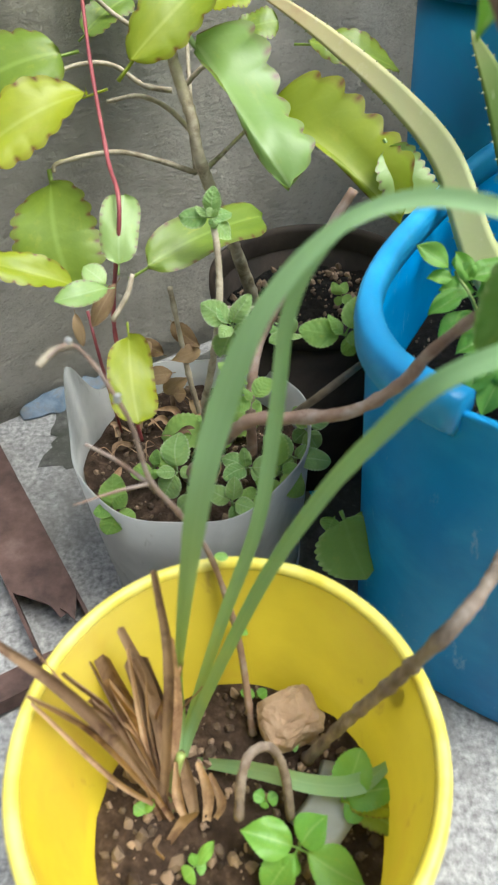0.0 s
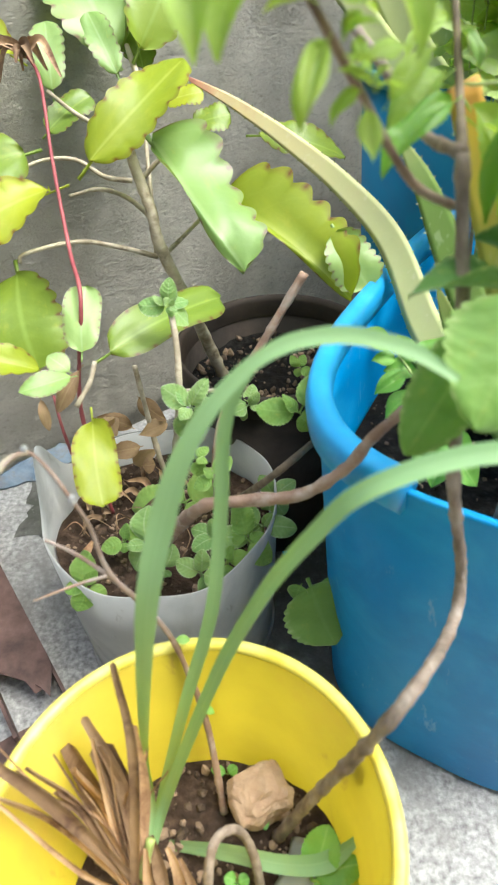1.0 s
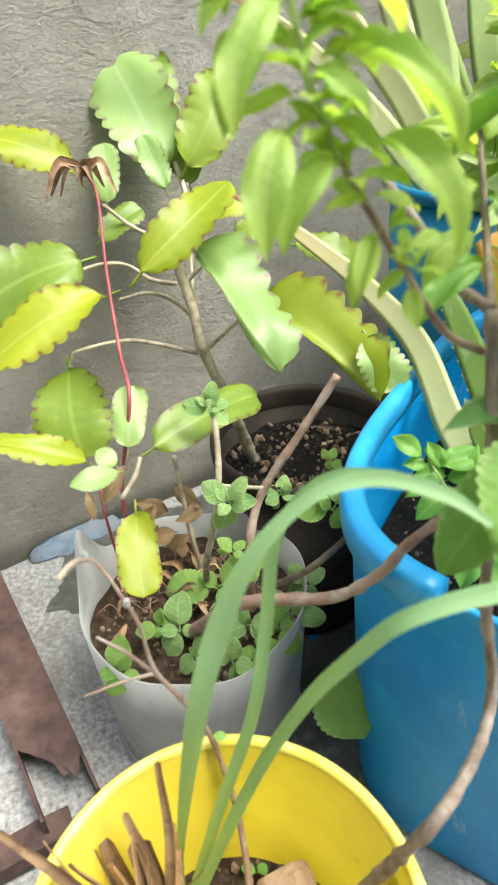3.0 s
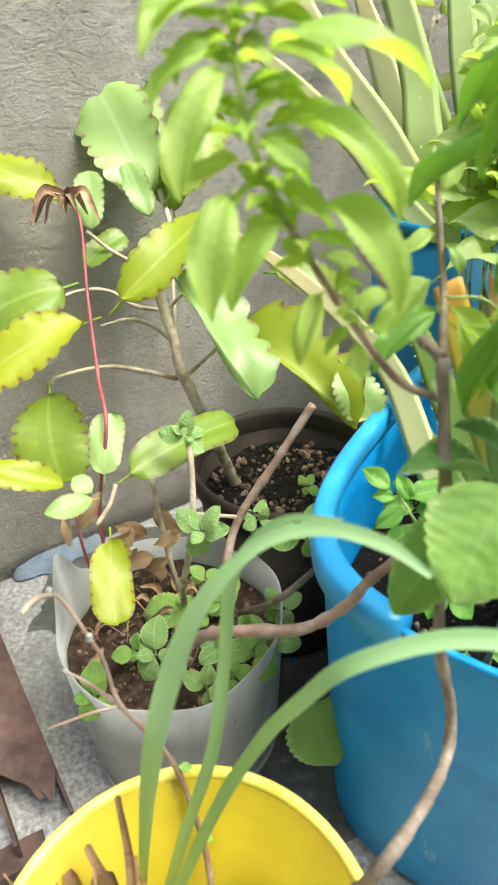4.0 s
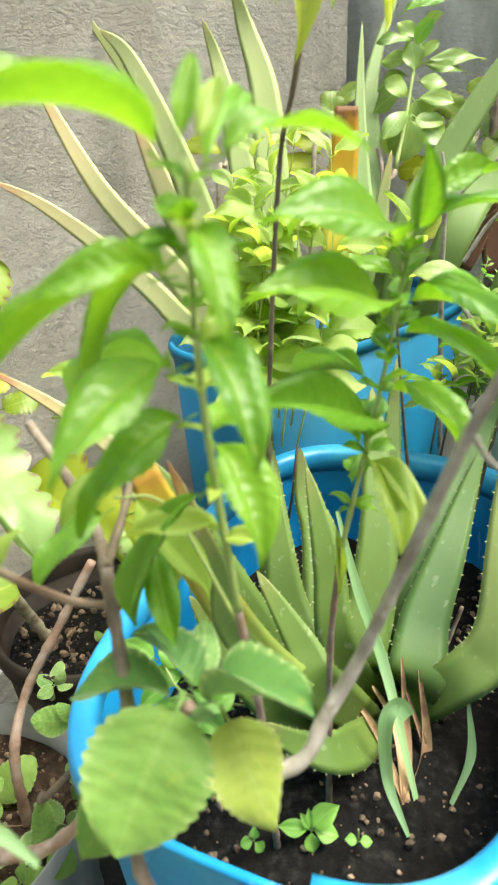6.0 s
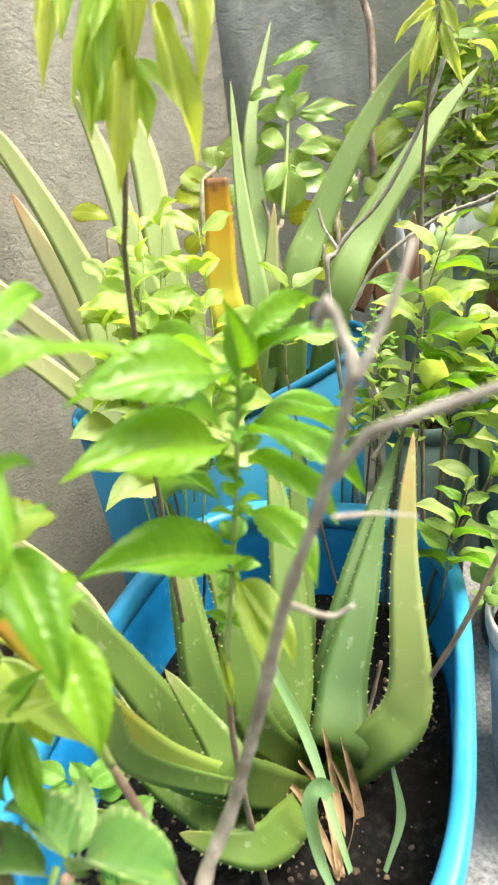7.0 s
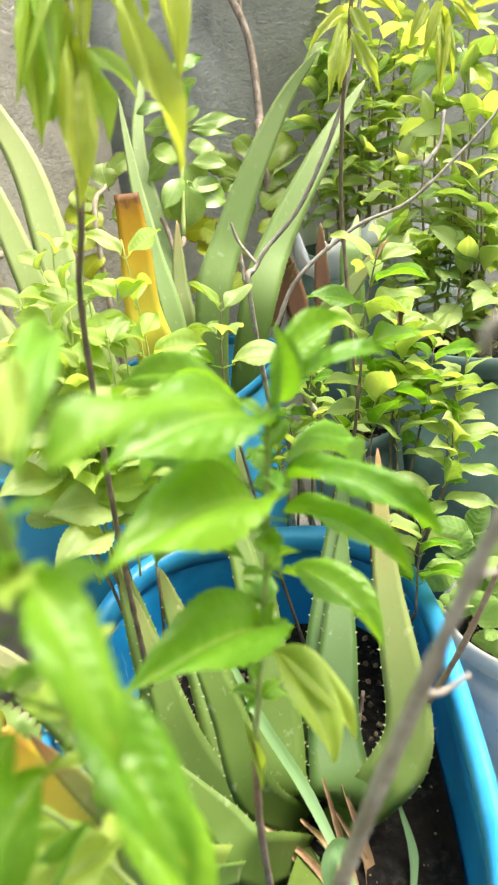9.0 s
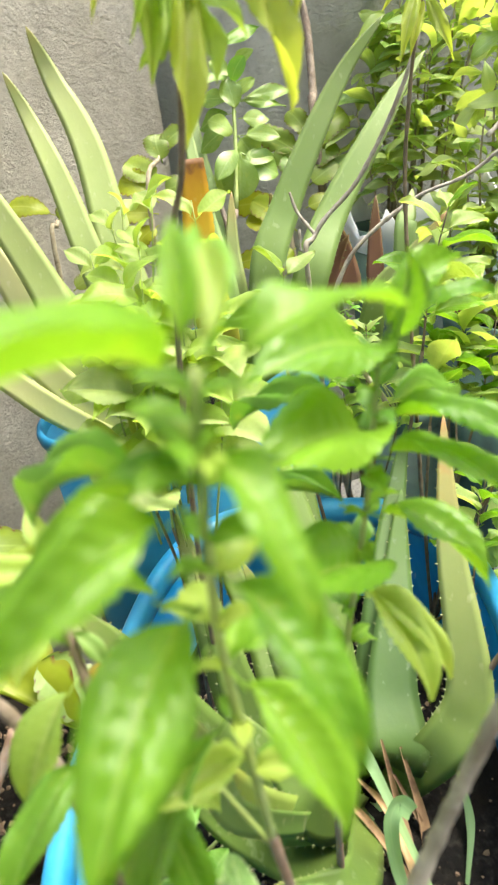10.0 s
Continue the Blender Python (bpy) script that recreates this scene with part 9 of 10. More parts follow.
tree = thing("small_tree", (1.100, 1.500, -0.090), "slender bare grey tree trunk by the dark wall", "tree")
stem(tree, [(1.080, 1.530, -0.090), (0.999, 1.536, 0.884), (1.031, 1.592, 1.022), (1.061, 1.660, 1.183), (1.046, 1.722, 1.293), (1.020, 1.789, 1.404)], 0.0100, 0.0080, BARK, "trunk")
stem(tree, [(1.061, 1.660, 1.183), (1.064, 1.689, 1.242), (1.112, 1.713, 1.330)], 0.0060, 0.0040, BARK, "branch")
BASILS = (BASIL, SHRUB, SHRUB, SHRUB, LIME)
SHRUBS = (SHRUB, SHRUB, LIME, SHRUB, KAL_PALE, SHRUB)

shrub = thing("basil_plant", (0.660, 0.850, 0.252), "tall basil with light green leaves at the back of the tub", "basil plant")
stem(shrub, [(0.660, 0.850, 0.252), (0.680, 0.844, 0.467), (0.700, 0.819, 0.682)], 0.0032, 0.0022, DARK_STEM)
sprig(shrub, "basil", BASILS, (0.700, 0.819, 0.682), (0.768, 0.850, 0.848), 6, 0.100, 0.46, 40, radius=0.0018, stem_material=DARK_STEM, toward=0.7)

shrub = thing("basil_plant", (0.600, 0.860, 0.252), "basil shoot with paired leaves at the back of the tub", "basil plant")
stem(shrub, [(0.600, 0.860, 0.252), (0.579, 0.901, 0.462), (0.558, 0.922, 0.673)], 0.0029, 0.0019, DARK_STEM)
sprig(shrub, "basil", BASILS, (0.558, 0.922, 0.673), (0.588, 0.958, 0.794), 3, 0.105, 0.46, 45, radius=0.0016, stem_material=DARK_STEM, toward=0.7)

shrub = thing("basil_plant", (0.700, 0.800, 0.252), "basil with small leaves along the tub rim", "basil plant")
stem(shrub, [(0.700, 0.800, 0.252), (0.734, 0.810, 0.406), (0.768, 0.800, 0.559)], 0.0029, 0.0019, DARK_STEM)
sprig(shrub, "basil", BASILS, (0.768, 0.800, 0.559), (0.850, 0.843, 0.713), 7, 0.075, 0.50, 50, radius=0.0016, stem_material=DARK_STEM, toward=0.7)
stem(shrub, [(0.700, 0.800, 0.252), (0.723, 0.783, 0.399), (0.728, 0.786, 0.545)], 0.0029, 0.0019, DARK_STEM)
sprig(shrub, "basil", BASILS, (0.728, 0.786, 0.545), (0.809, 0.867, 0.678), 7, 0.075, 0.50, 51, radius=0.0016, stem_material=DARK_STEM, toward=0.7)
stem(shrub, [(0.700, 0.800, 0.252), (0.707, 0.777, 0.372), (0.730, 0.734, 0.491)], 0.0029, 0.0019, DARK_STEM)
sprig(shrub, "basil", BASILS, (0.730, 0.734, 0.491), (0.822, 0.782, 0.615), 7, 0.075, 0.50, 52, radius=0.0016, stem_material=DARK_STEM, toward=0.7)
stem(shrub, [(0.700, 0.800, 0.252), (0.679, 0.731, 0.337), (0.663, 0.680, 0.423)], 0.0029, 0.0019, DARK_STEM)
sprig(shrub, "basil", BASILS, (0.663, 0.680, 0.423), (0.730, 0.732, 0.535), 7, 0.075, 0.50, 53, radius=0.0016, stem_material=DARK_STEM, toward=0.7)
stem(shrub, [(0.700, 0.800, 0.252), (0.738, 0.823, 0.428), (0.755, 0.829, 0.605)], 0.0029, 0.0019, DARK_STEM)
sprig(shrub, "basil", BASILS, (0.755, 0.829, 0.605), (0.822, 0.890, 0.736), 7, 0.075, 0.50, 54, radius=0.0016, stem_material=DARK_STEM, toward=0.7)
stem(shrub, [(0.700, 0.800, 0.252), (0.738, 0.770, 0.394), (0.788, 0.756, 0.535)], 0.0029, 0.0019, DARK_STEM)
sprig(shrub, "basil", BASILS, (0.788, 0.756, 0.535), (0.879, 0.810, 0.672), 7, 0.075, 0.50, 55, radius=0.0016, stem_material=DARK_STEM, toward=0.7)
stem(shrub, [(0.700, 0.800, 0.252), (0.692, 0.805, 0.420), (0.694, 0.798, 0.587)], 0.0029, 0.0019, DARK_STEM)
sprig(shrub, "basil", BASILS, (0.694, 0.798, 0.587), (0.746, 0.856, 0.699), 7, 0.075, 0.50, 56, radius=0.0016, stem_material=DARK_STEM, toward=0.7)

shrub = thing("herb_plant", (0.900, 1.130, 0.420), "curly pale green parsley-like herb", "herb")
stem(shrub, [(0.900, 1.130, 0.420), (0.834, 1.121, 0.519), (0.769, 1.093, 0.618)], 0.0018, 0.0012, GREEN_STEM)
sprig(shrub, "oregano", (SEEDLING, KAL_PALE), (0.769, 1.093, 0.618), (0.805, 1.138, 0.690), 7, 0.022, 0.70, 60, radius=0.0010, stem_material=GREEN_STEM, toward=0.7)
stem(shrub, [(0.900, 1.130, 0.420), (0.842, 1.083, 0.504), (0.765, 1.055, 0.588)], 0.0018, 0.0012, GREEN_STEM)
sprig(shrub, "oregano", (SEEDLING, KAL_PALE), (0.765, 1.055, 0.588), (0.802, 1.068, 0.645), 7, 0.022, 0.70, 61, radius=0.0010, stem_material=GREEN_STEM, toward=0.7)
stem(shrub, [(0.900, 1.130, 0.420), (0.820, 1.117, 0.507), (0.756, 1.086, 0.593)], 0.0018, 0.0012, GREEN_STEM)
sprig(shrub, "oregano", (SEEDLING, KAL_PALE), (0.756, 1.086, 0.593), (0.764, 1.114, 0.655), 7, 0.022, 0.70, 62, radius=0.0010, stem_material=GREEN_STEM, toward=0.7)
stem(shrub, [(0.900, 1.130, 0.420), (0.837, 1.098, 0.514), (0.779, 1.083, 0.607)], 0.0018, 0.0012, GREEN_STEM)
sprig(shrub, "oregano", (SEEDLING, KAL_PALE), (0.779, 1.083, 0.607), (0.821, 1.121, 0.669), 7, 0.022, 0.70, 63, radius=0.0010, stem_material=GREEN_STEM, toward=0.7)

shrub = thing("basil_plant", (0.660, 0.960, 0.252), "basil with dark small leaves by the forked twig", "basil plant")
stem(shrub, [(0.660, 0.960, 0.252), (0.661, 0.959, 0.378), (0.662, 0.937, 0.505)], 0.0025, 0.0017, DARK_STEM)
sprig(shrub, "basil", BASILS, (0.662, 0.937, 0.505), (0.687, 0.994, 0.591), 5, 0.055, 0.50, 65, radius=0.0014, stem_material=DARK_STEM, toward=0.7)
stem(shrub, [(0.660, 0.960, 0.252), (0.685, 0.931, 0.376), (0.693, 0.922, 0.500)], 0.0025, 0.0017, DARK_STEM)
sprig(shrub, "basil", BASILS, (0.693, 0.922, 0.500), (0.754, 0.998, 0.608), 5, 0.055, 0.50, 66, radius=0.0014, stem_material=DARK_STEM, toward=0.7)
stem(shrub, [(0.660, 0.960, 0.252), (0.642, 0.955, 0.375), (0.638, 0.931, 0.497)], 0.0025, 0.0017, DARK_STEM)
sprig(shrub, "basil", BASILS, (0.638, 0.931, 0.497), (0.648, 0.969, 0.556), 5, 0.055, 0.50, 67, radius=0.0014, stem_material=DARK_STEM, toward=0.7)
stem(shrub, [(0.660, 0.960, 0.252), (0.676, 0.943, 0.400), (0.697, 0.944, 0.548)], 0.0025, 0.0017, DARK_STEM)
sprig(shrub, "basil", BASILS, (0.697, 0.944, 0.548), (0.745, 1.007, 0.665), 5, 0.055, 0.50, 68, radius=0.0014, stem_material=DARK_STEM, toward=0.7)
stem(shrub, [(0.660, 0.960, 0.252), (0.697, 0.941, 0.380), (0.714, 0.906, 0.509)], 0.0025, 0.0017, DARK_STEM)
sprig(shrub, "basil", BASILS, (0.714, 0.906, 0.509), (0.760, 0.945, 0.602), 5, 0.055, 0.50, 69, radius=0.0014, stem_material=DARK_STEM, toward=0.7)

shrub = thing("leafy_shrub", (1.120, 1.520, -0.090), "dense light green shrub with many stems", "shrub")
stem(shrub, [(1.120, 1.520, -0.090), (1.145, 1.483, 0.383), (1.170, 1.426, 0.856)], 0.0054, 0.0036, TWIG)
sprig(shrub, "shrub", SHRUBS, (1.170, 1.426, 0.856), (1.234, 1.521, 1.146), 7, 0.112, 0.35, 70, radius=0.0026, stem_material=TWIG, toward=0.6, rise=0.05, jitter=0.9, bend=0.3, wild=0.5)
stem(shrub, [(1.120, 1.520, -0.090), (1.171, 1.464, 0.398), (1.203, 1.427, 0.886)], 0.0054, 0.0036, TWIG)
sprig(shrub, "shrub", SHRUBS, (1.203, 1.427, 0.886), (1.295, 1.481, 1.166), 7, 0.112, 0.35, 71, radius=0.0026, stem_material=TWIG, toward=0.6, rise=0.05, jitter=0.9, bend=0.3, wild=0.5)
stem(shrub, [(1.120, 1.520, -0.090), (1.179, 1.459, 0.370), (1.253, 1.378, 0.831)], 0.0054, 0.0036, TWIG)
sprig(shrub, "shrub", SHRUBS, (1.253, 1.378, 0.831), (1.352, 1.444, 1.092), 7, 0.112, 0.35, 72, radius=0.0026, stem_material=TWIG, toward=0.6, rise=0.05, jitter=0.9, bend=0.3, wild=0.5)
stem(shrub, [(1.120, 1.520, -0.090), (1.129, 1.488, 0.385), (1.144, 1.475, 0.861)], 0.0054, 0.0036, TWIG)
sprig(shrub, "shrub", SHRUBS, (1.144, 1.475, 0.861), (1.162, 1.563, 1.049), 7, 0.112, 0.35, 73, radius=0.0026, stem_material=TWIG, toward=0.6, rise=0.05, jitter=0.9, bend=0.3, wild=0.5)
stem(shrub, [(1.120, 1.520, -0.090), (1.141, 1.468, 0.344), (1.143, 1.398, 0.778)], 0.0054, 0.0036, TWIG)
sprig(shrub, "shrub", SHRUBS, (1.143, 1.398, 0.778), (1.187, 1.440, 0.945), 7, 0.112, 0.35, 74, radius=0.0026, stem_material=TWIG, toward=0.6, rise=0.05, jitter=0.9, bend=0.3, wild=0.5)
stem(shrub, [(1.120, 1.520, -0.090), (1.151, 1.433, 0.352), (1.192, 1.362, 0.794)], 0.0054, 0.0036, TWIG)
sprig(shrub, "shrub", SHRUBS, (1.192, 1.362, 0.794), (1.246, 1.397, 0.957), 7, 0.112, 0.35, 75, radius=0.0026, stem_material=TWIG, toward=0.6, rise=0.05, jitter=0.9, bend=0.3, wild=0.5)
stem(shrub, [(1.120, 1.520, -0.090), (1.111, 1.467, 0.335), (1.113, 1.401, 0.760)], 0.0054, 0.0036, TWIG)
sprig(shrub, "shrub", SHRUBS, (1.113, 1.401, 0.760), (1.126, 1.448, 0.863), 7, 0.112, 0.35, 76, radius=0.0026, stem_material=TWIG, toward=0.6, rise=0.05, jitter=0.9, bend=0.3, wild=0.5)
stem(shrub, [(1.120, 1.520, -0.090), (1.223, 1.471, 0.448), (1.307, 1.433, 0.986)], 0.0054, 0.0036, TWIG)
sprig(shrub, "shrub", SHRUBS, (1.307, 1.433, 0.986), (1.413, 1.492, 1.192), 7, 0.112, 0.35, 77, radius=0.0026, stem_material=TWIG, toward=0.6, rise=0.05, jitter=0.9, bend=0.3, wild=0.5)
stem(shrub, [(1.120, 1.520, -0.090), (1.145, 1.509, 0.424), (1.176, 1.489, 0.939)], 0.0054, 0.0036, TWIG)
sprig(shrub, "shrub", SHRUBS, (1.176, 1.489, 0.939), (1.214, 1.571, 1.134), 7, 0.112, 0.35, 78, radius=0.0026, stem_material=TWIG, toward=0.6, rise=0.05, jitter=0.9, bend=0.3, wild=0.5)
stem(shrub, [(1.120, 1.520, -0.090), (1.154, 1.471, 0.398), (1.203, 1.427, 0.886)], 0.0054, 0.0036, TWIG)
sprig(shrub, "shrub", SHRUBS, (1.203, 1.427, 0.886), (1.250, 1.472, 1.062), 7, 0.112, 0.35, 79, radius=0.0026, stem_material=TWIG, toward=0.6, rise=0.05, jitter=0.9, bend=0.3, wild=0.5)
stem(shrub, [(1.120, 1.520, -0.090), (1.221, 1.494, 0.478), (1.304, 1.464, 1.045)], 0.0054, 0.0036, TWIG)
sprig(shrub, "shrub", SHRUBS, (1.304, 1.464, 1.045), (1.395, 1.525, 1.241), 7, 0.112, 0.35, 80, radius=0.0026, stem_material=TWIG, toward=0.6, rise=0.05, jitter=0.9, bend=0.3, wild=0.5)
stem(shrub, [(1.120, 1.520, -0.090), (1.110, 1.493, 0.347), (1.100, 1.467, 0.784)], 0.0054, 0.0036, TWIG)
sprig(shrub, "shrub", SHRUBS, (1.100, 1.467, 0.784), (1.114, 1.551, 0.962), 7, 0.112, 0.35, 81, radius=0.0026, stem_material=TWIG, toward=0.6, rise=0.05, jitter=0.9, bend=0.3, wild=0.5)
stem(shrub, [(1.120, 1.520, -0.090), (1.168, 1.524, 0.491), (1.234, 1.531, 1.072)], 0.0054, 0.0036, TWIG)
sprig(shrub, "shrub", SHRUBS, (1.234, 1.531, 1.072), (1.285, 1.601, 1.254), 7, 0.112, 0.35, 82, radius=0.0026, stem_material=TWIG, toward=0.6, rise=0.05, jitter=0.9, bend=0.3, wild=0.5)

shrub = thing("leafy_shrub", (1.120, 1.020, 0.560), "light green shrub with brown upright stems in a tall planter", "shrub")
stem(shrub, [(1.120, 1.020, 0.560), (1.100, 1.076, 0.620), (1.081, 1.112, 0.680)], 0.0058, 0.0038, TWIG)
sprig(shrub, "shrub", SHRUBS, (1.081, 1.112, 0.680), (1.206, 1.243, 0.999), 8, 0.102, 0.36, 85, radius=0.0028, stem_material=TWIG, toward=0.6, rise=0.05, jitter=0.9, bend=0.3, wild=0.5)
stem(shrub, [(1.120, 1.020, 0.560), (1.144, 1.063, 0.664), (1.150, 1.126, 0.767)], 0.0058, 0.0038, TWIG)
sprig(shrub, "shrub", SHRUBS, (1.150, 1.126, 0.767), (1.279, 1.231, 1.083), 8, 0.102, 0.36, 86, radius=0.0028, stem_material=TWIG, toward=0.6, rise=0.05, jitter=0.9, bend=0.3, wild=0.5)
stem(shrub, [(1.120, 1.020, 0.560), (1.126, 1.052, 0.626), (1.147, 1.066, 0.691)], 0.0058, 0.0038, TWIG)
sprig(shrub, "shrub", SHRUBS, (1.147, 1.066, 0.691), (1.257, 1.152, 0.956), 8, 0.102, 0.36, 87, radius=0.0028, stem_material=TWIG, toward=0.6, rise=0.05, jitter=0.9, bend=0.3, wild=0.5)
stem(shrub, [(1.120, 1.020, 0.560), (1.105, 1.043, 0.599), (1.096, 1.084, 0.638)], 0.0058, 0.0038, TWIG)
sprig(shrub, "shrub", SHRUBS, (1.096, 1.084, 0.638), (1.179, 1.157, 0.852), 8, 0.102, 0.36, 88, radius=0.0028, stem_material=TWIG, toward=0.6, rise=0.05, jitter=0.9, bend=0.3, wild=0.5)
stem(shrub, [(1.120, 1.020, 0.560), (1.129, 1.023, 0.581), (1.119, 1.009, 0.603)], 0.0058, 0.0038, TWIG)
sprig(shrub, "shrub", SHRUBS, (1.119, 1.009, 0.603), (1.190, 1.069, 0.782), 8, 0.102, 0.36, 89, radius=0.0028, stem_material=TWIG, toward=0.6, rise=0.05, jitter=0.9, bend=0.3, wild=0.5)
stem(shrub, [(1.120, 1.020, 0.560), (1.086, 1.064, 0.600), (1.062, 1.123, 0.640)], 0.0058, 0.0038, TWIG)
sprig(shrub, "shrub", SHRUBS, (1.062, 1.123, 0.640), (1.143, 1.239, 0.889), 8, 0.102, 0.36, 90, radius=0.0028, stem_material=TWIG, toward=0.6, rise=0.05, jitter=0.9, bend=0.3, wild=0.5)
stem(shrub, [(1.120, 1.020, 0.560), (1.174, 1.112, 0.741), (1.240, 1.191, 0.923)], 0.0058, 0.0038, TWIG)
sprig(shrub, "shrub", SHRUBS, (1.240, 1.191, 0.923), (1.373, 1.301, 1.182), 8, 0.102, 0.36, 91, radius=0.0028, stem_material=TWIG, toward=0.6, rise=0.05, jitter=0.9, bend=0.3, wild=0.5)
stem(shrub, [(1.120, 1.020, 0.560), (1.162, 1.108, 0.711), (1.184, 1.207, 0.862)], 0.0058, 0.0038, TWIG)
sprig(shrub, "shrub", SHRUBS, (1.184, 1.207, 0.862), (1.297, 1.311, 1.114), 8, 0.102, 0.36, 92, radius=0.0028, stem_material=TWIG, toward=0.6, rise=0.05, jitter=0.9, bend=0.3, wild=0.5)
stem(shrub, [(1.120, 1.020, 0.560), (1.179, 1.076, 0.701), (1.244, 1.124, 0.841)], 0.0058, 0.0038, TWIG)
sprig(shrub, "shrub", SHRUBS, (1.244, 1.124, 0.841), (1.341, 1.210, 1.093), 8, 0.102, 0.36, 93, radius=0.0028, stem_material=TWIG, toward=0.6, rise=0.05, jitter=0.9, bend=0.3, wild=0.5)
stem(shrub, [(1.120, 1.020, 0.560), (1.112, 1.025, 0.620), (1.118, 1.037, 0.681)], 0.0058, 0.0038, TWIG)
sprig(shrub, "shrub", SHRUBS, (1.118, 1.037, 0.681), (1.178, 1.085, 0.851), 8, 0.102, 0.36, 94, radius=0.0028, stem_material=TWIG, toward=0.6, rise=0.05, jitter=0.9, bend=0.3, wild=0.5)
stem(shrub, [(1.120, 1.020, 0.560), (1.108, 1.058, 0.600), (1.077, 1.093, 0.641)], 0.0058, 0.0038, TWIG)
sprig(shrub, "shrub", SHRUBS, (1.077, 1.093, 0.641), (1.129, 1.147, 0.791), 8, 0.102, 0.36, 95, radius=0.0028, stem_material=TWIG, toward=0.6, rise=0.05, jitter=0.9, bend=0.3, wild=0.5)
stem(shrub, [(1.120, 1.020, 0.560), (1.094, 1.022, 0.576), (1.068, 1.025, 0.592)], 0.0058, 0.0038, TWIG)
sprig(shrub, "shrub", SHRUBS, (1.068, 1.025, 0.592), (1.113, 1.058, 0.720), 8, 0.102, 0.36, 96, radius=0.0028, stem_material=TWIG, toward=0.6, rise=0.05, jitter=0.9, bend=0.3, wild=0.5)
stem(shrub, [(1.120, 1.020, 0.560), (1.069, 1.072, 0.592), (1.037, 1.126, 0.624)], 0.0058, 0.0038, TWIG)
sprig(shrub, "shrub", SHRUBS, (1.037, 1.126, 0.624), (1.071, 1.190, 0.779), 8, 0.102, 0.36, 97, radius=0.0028, stem_material=TWIG, toward=0.6, rise=0.05, jitter=0.9, bend=0.3, wild=0.5)
stem(shrub, [(1.120, 1.020, 0.560), (1.116, 1.000, 0.562), (1.097, 0.974, 0.563)], 0.0058, 0.0038, TWIG)
sprig(shrub, "shrub", SHRUBS, (1.097, 0.974, 0.563), (1.131, 0.996, 0.683), 8, 0.102, 0.36, 98, radius=0.0028, stem_material=TWIG, toward=0.6, rise=0.05, jitter=0.9, bend=0.3, wild=0.5)

bas = thing("basil_plant", (0.740, 0.860, 0.252), "old basil branch hung with drooping lime green leaves", "basil plant")
stem(bas, [(0.740, 0.860, 0.252), (0.807, 0.985, 0.792), (0.815, 0.985, 0.966), (0.829, 0.972, 1.094), (0.850, 0.978, 1.172)], 0.0035, 0.0025, DARK_STEM, "stem", "", 0.05)
leaf(bas, "basil", BASIL_LIME, (0.827, 0.974, 1.101), (0.760, 0.932, 1.008), 0.019, (-0.38, -0.58, 0.25), 0.30)
leaf(bas, "basil", BASIL_LIME, (0.829, 0.972, 1.088), (0.824, 0.909, 1.005), 0.018, (-0.41, -0.57, 0.25), 0.30)
leaf(bas, "basil", BASIL_LIME, (0.828, 0.975, 1.107), (0.757, 0.961, 1.068), 0.016, (-0.38, -0.58, 0.23), 0.30)
leaf(bas, "basil", BASIL_LIME, (0.832, 0.974, 1.113), (0.828, 0.926, 1.062), 0.018, (-0.40, -0.57, 0.23), 0.30)
leaf(bas, "basil", BASIL_LIME, (0.837, 0.977, 1.137), (0.865, 0.916, 1.087), 0.018, (-0.41, -0.56, 0.21), 0.30)
leaf(bas, "basil", BASIL_LIME, (0.827, 0.974, 1.076), (0.781, 0.938, 1.013), 0.016, (-0.39, -0.58, 0.26), 0.30)
stem(bas, [(0.845, 0.974, 1.159), (0.891, 0.944, 1.139), (0.933, 0.913, 1.112)], 0.0025, 0.0018, DARK_STEM)
leaf(bas, "basil", BASIL_LIME, (0.923, 0.911, 1.100), (0.908, 0.872, 1.010), 0.016, (-0.46, -0.52, 0.25), 0.30)
leaf(bas, "basil", BASIL_LIME, (0.927, 0.906, 1.093), (0.887, 0.874, 0.997), 0.018, (-0.46, -0.53, 0.26), 0.30)
leaf(bas, "basil", BASIL_LIME, (0.911, 0.918, 1.102), (0.872, 0.911, 1.056), 0.016, (-0.44, -0.54, 0.23), 0.30)
leaf(bas, "basil", BASIL_LIME, (0.928, 0.912, 1.106), (0.881, 0.896, 1.035), 0.015, (-0.45, -0.53, 0.24), 0.30)
leaf(bas, "basil", BASIL_LIME, (0.934, 0.909, 1.105), (0.955, 0.878, 1.062), 0.018, (-0.47, -0.51, 0.23), 0.30)
leaf(bas, "basil", BASIL_LIME, (0.634, 0.500, 1.023), (0.583, 0.520, 1.032), 0.025, (-0.25, -0.31, 0.57), 0.30)
leaf(bas, "basil", BASIL_LIME, (0.626, 0.489, 0.994), (0.585, 0.497, 0.984), 0.028, (-0.26, -0.31, 0.60), 0.30)

kal = thing("oregano_plant", (0.930, 0.700, 0.240), "broad-leaved oregano growing in the white pot", "herb")
stem(kal, [(0.930, 0.700, 0.240), (0.893, 0.727, 0.292), (0.856, 0.754, 0.303)], 0.0030, 0.0020, GREEN_STEM)
leaf(kal, "oregano", OREGANO, (0.856, 0.754, 0.303), (0.909, 0.733, 0.321), 0.042, (0.05, -0.52, 0.71), 0.25)
leaf(kal, "oregano", OREGANO, (0.856, 0.754, 0.303), (0.894, 0.744, 0.338), 0.036, (-0.41, -0.16, 0.86), 0.40)
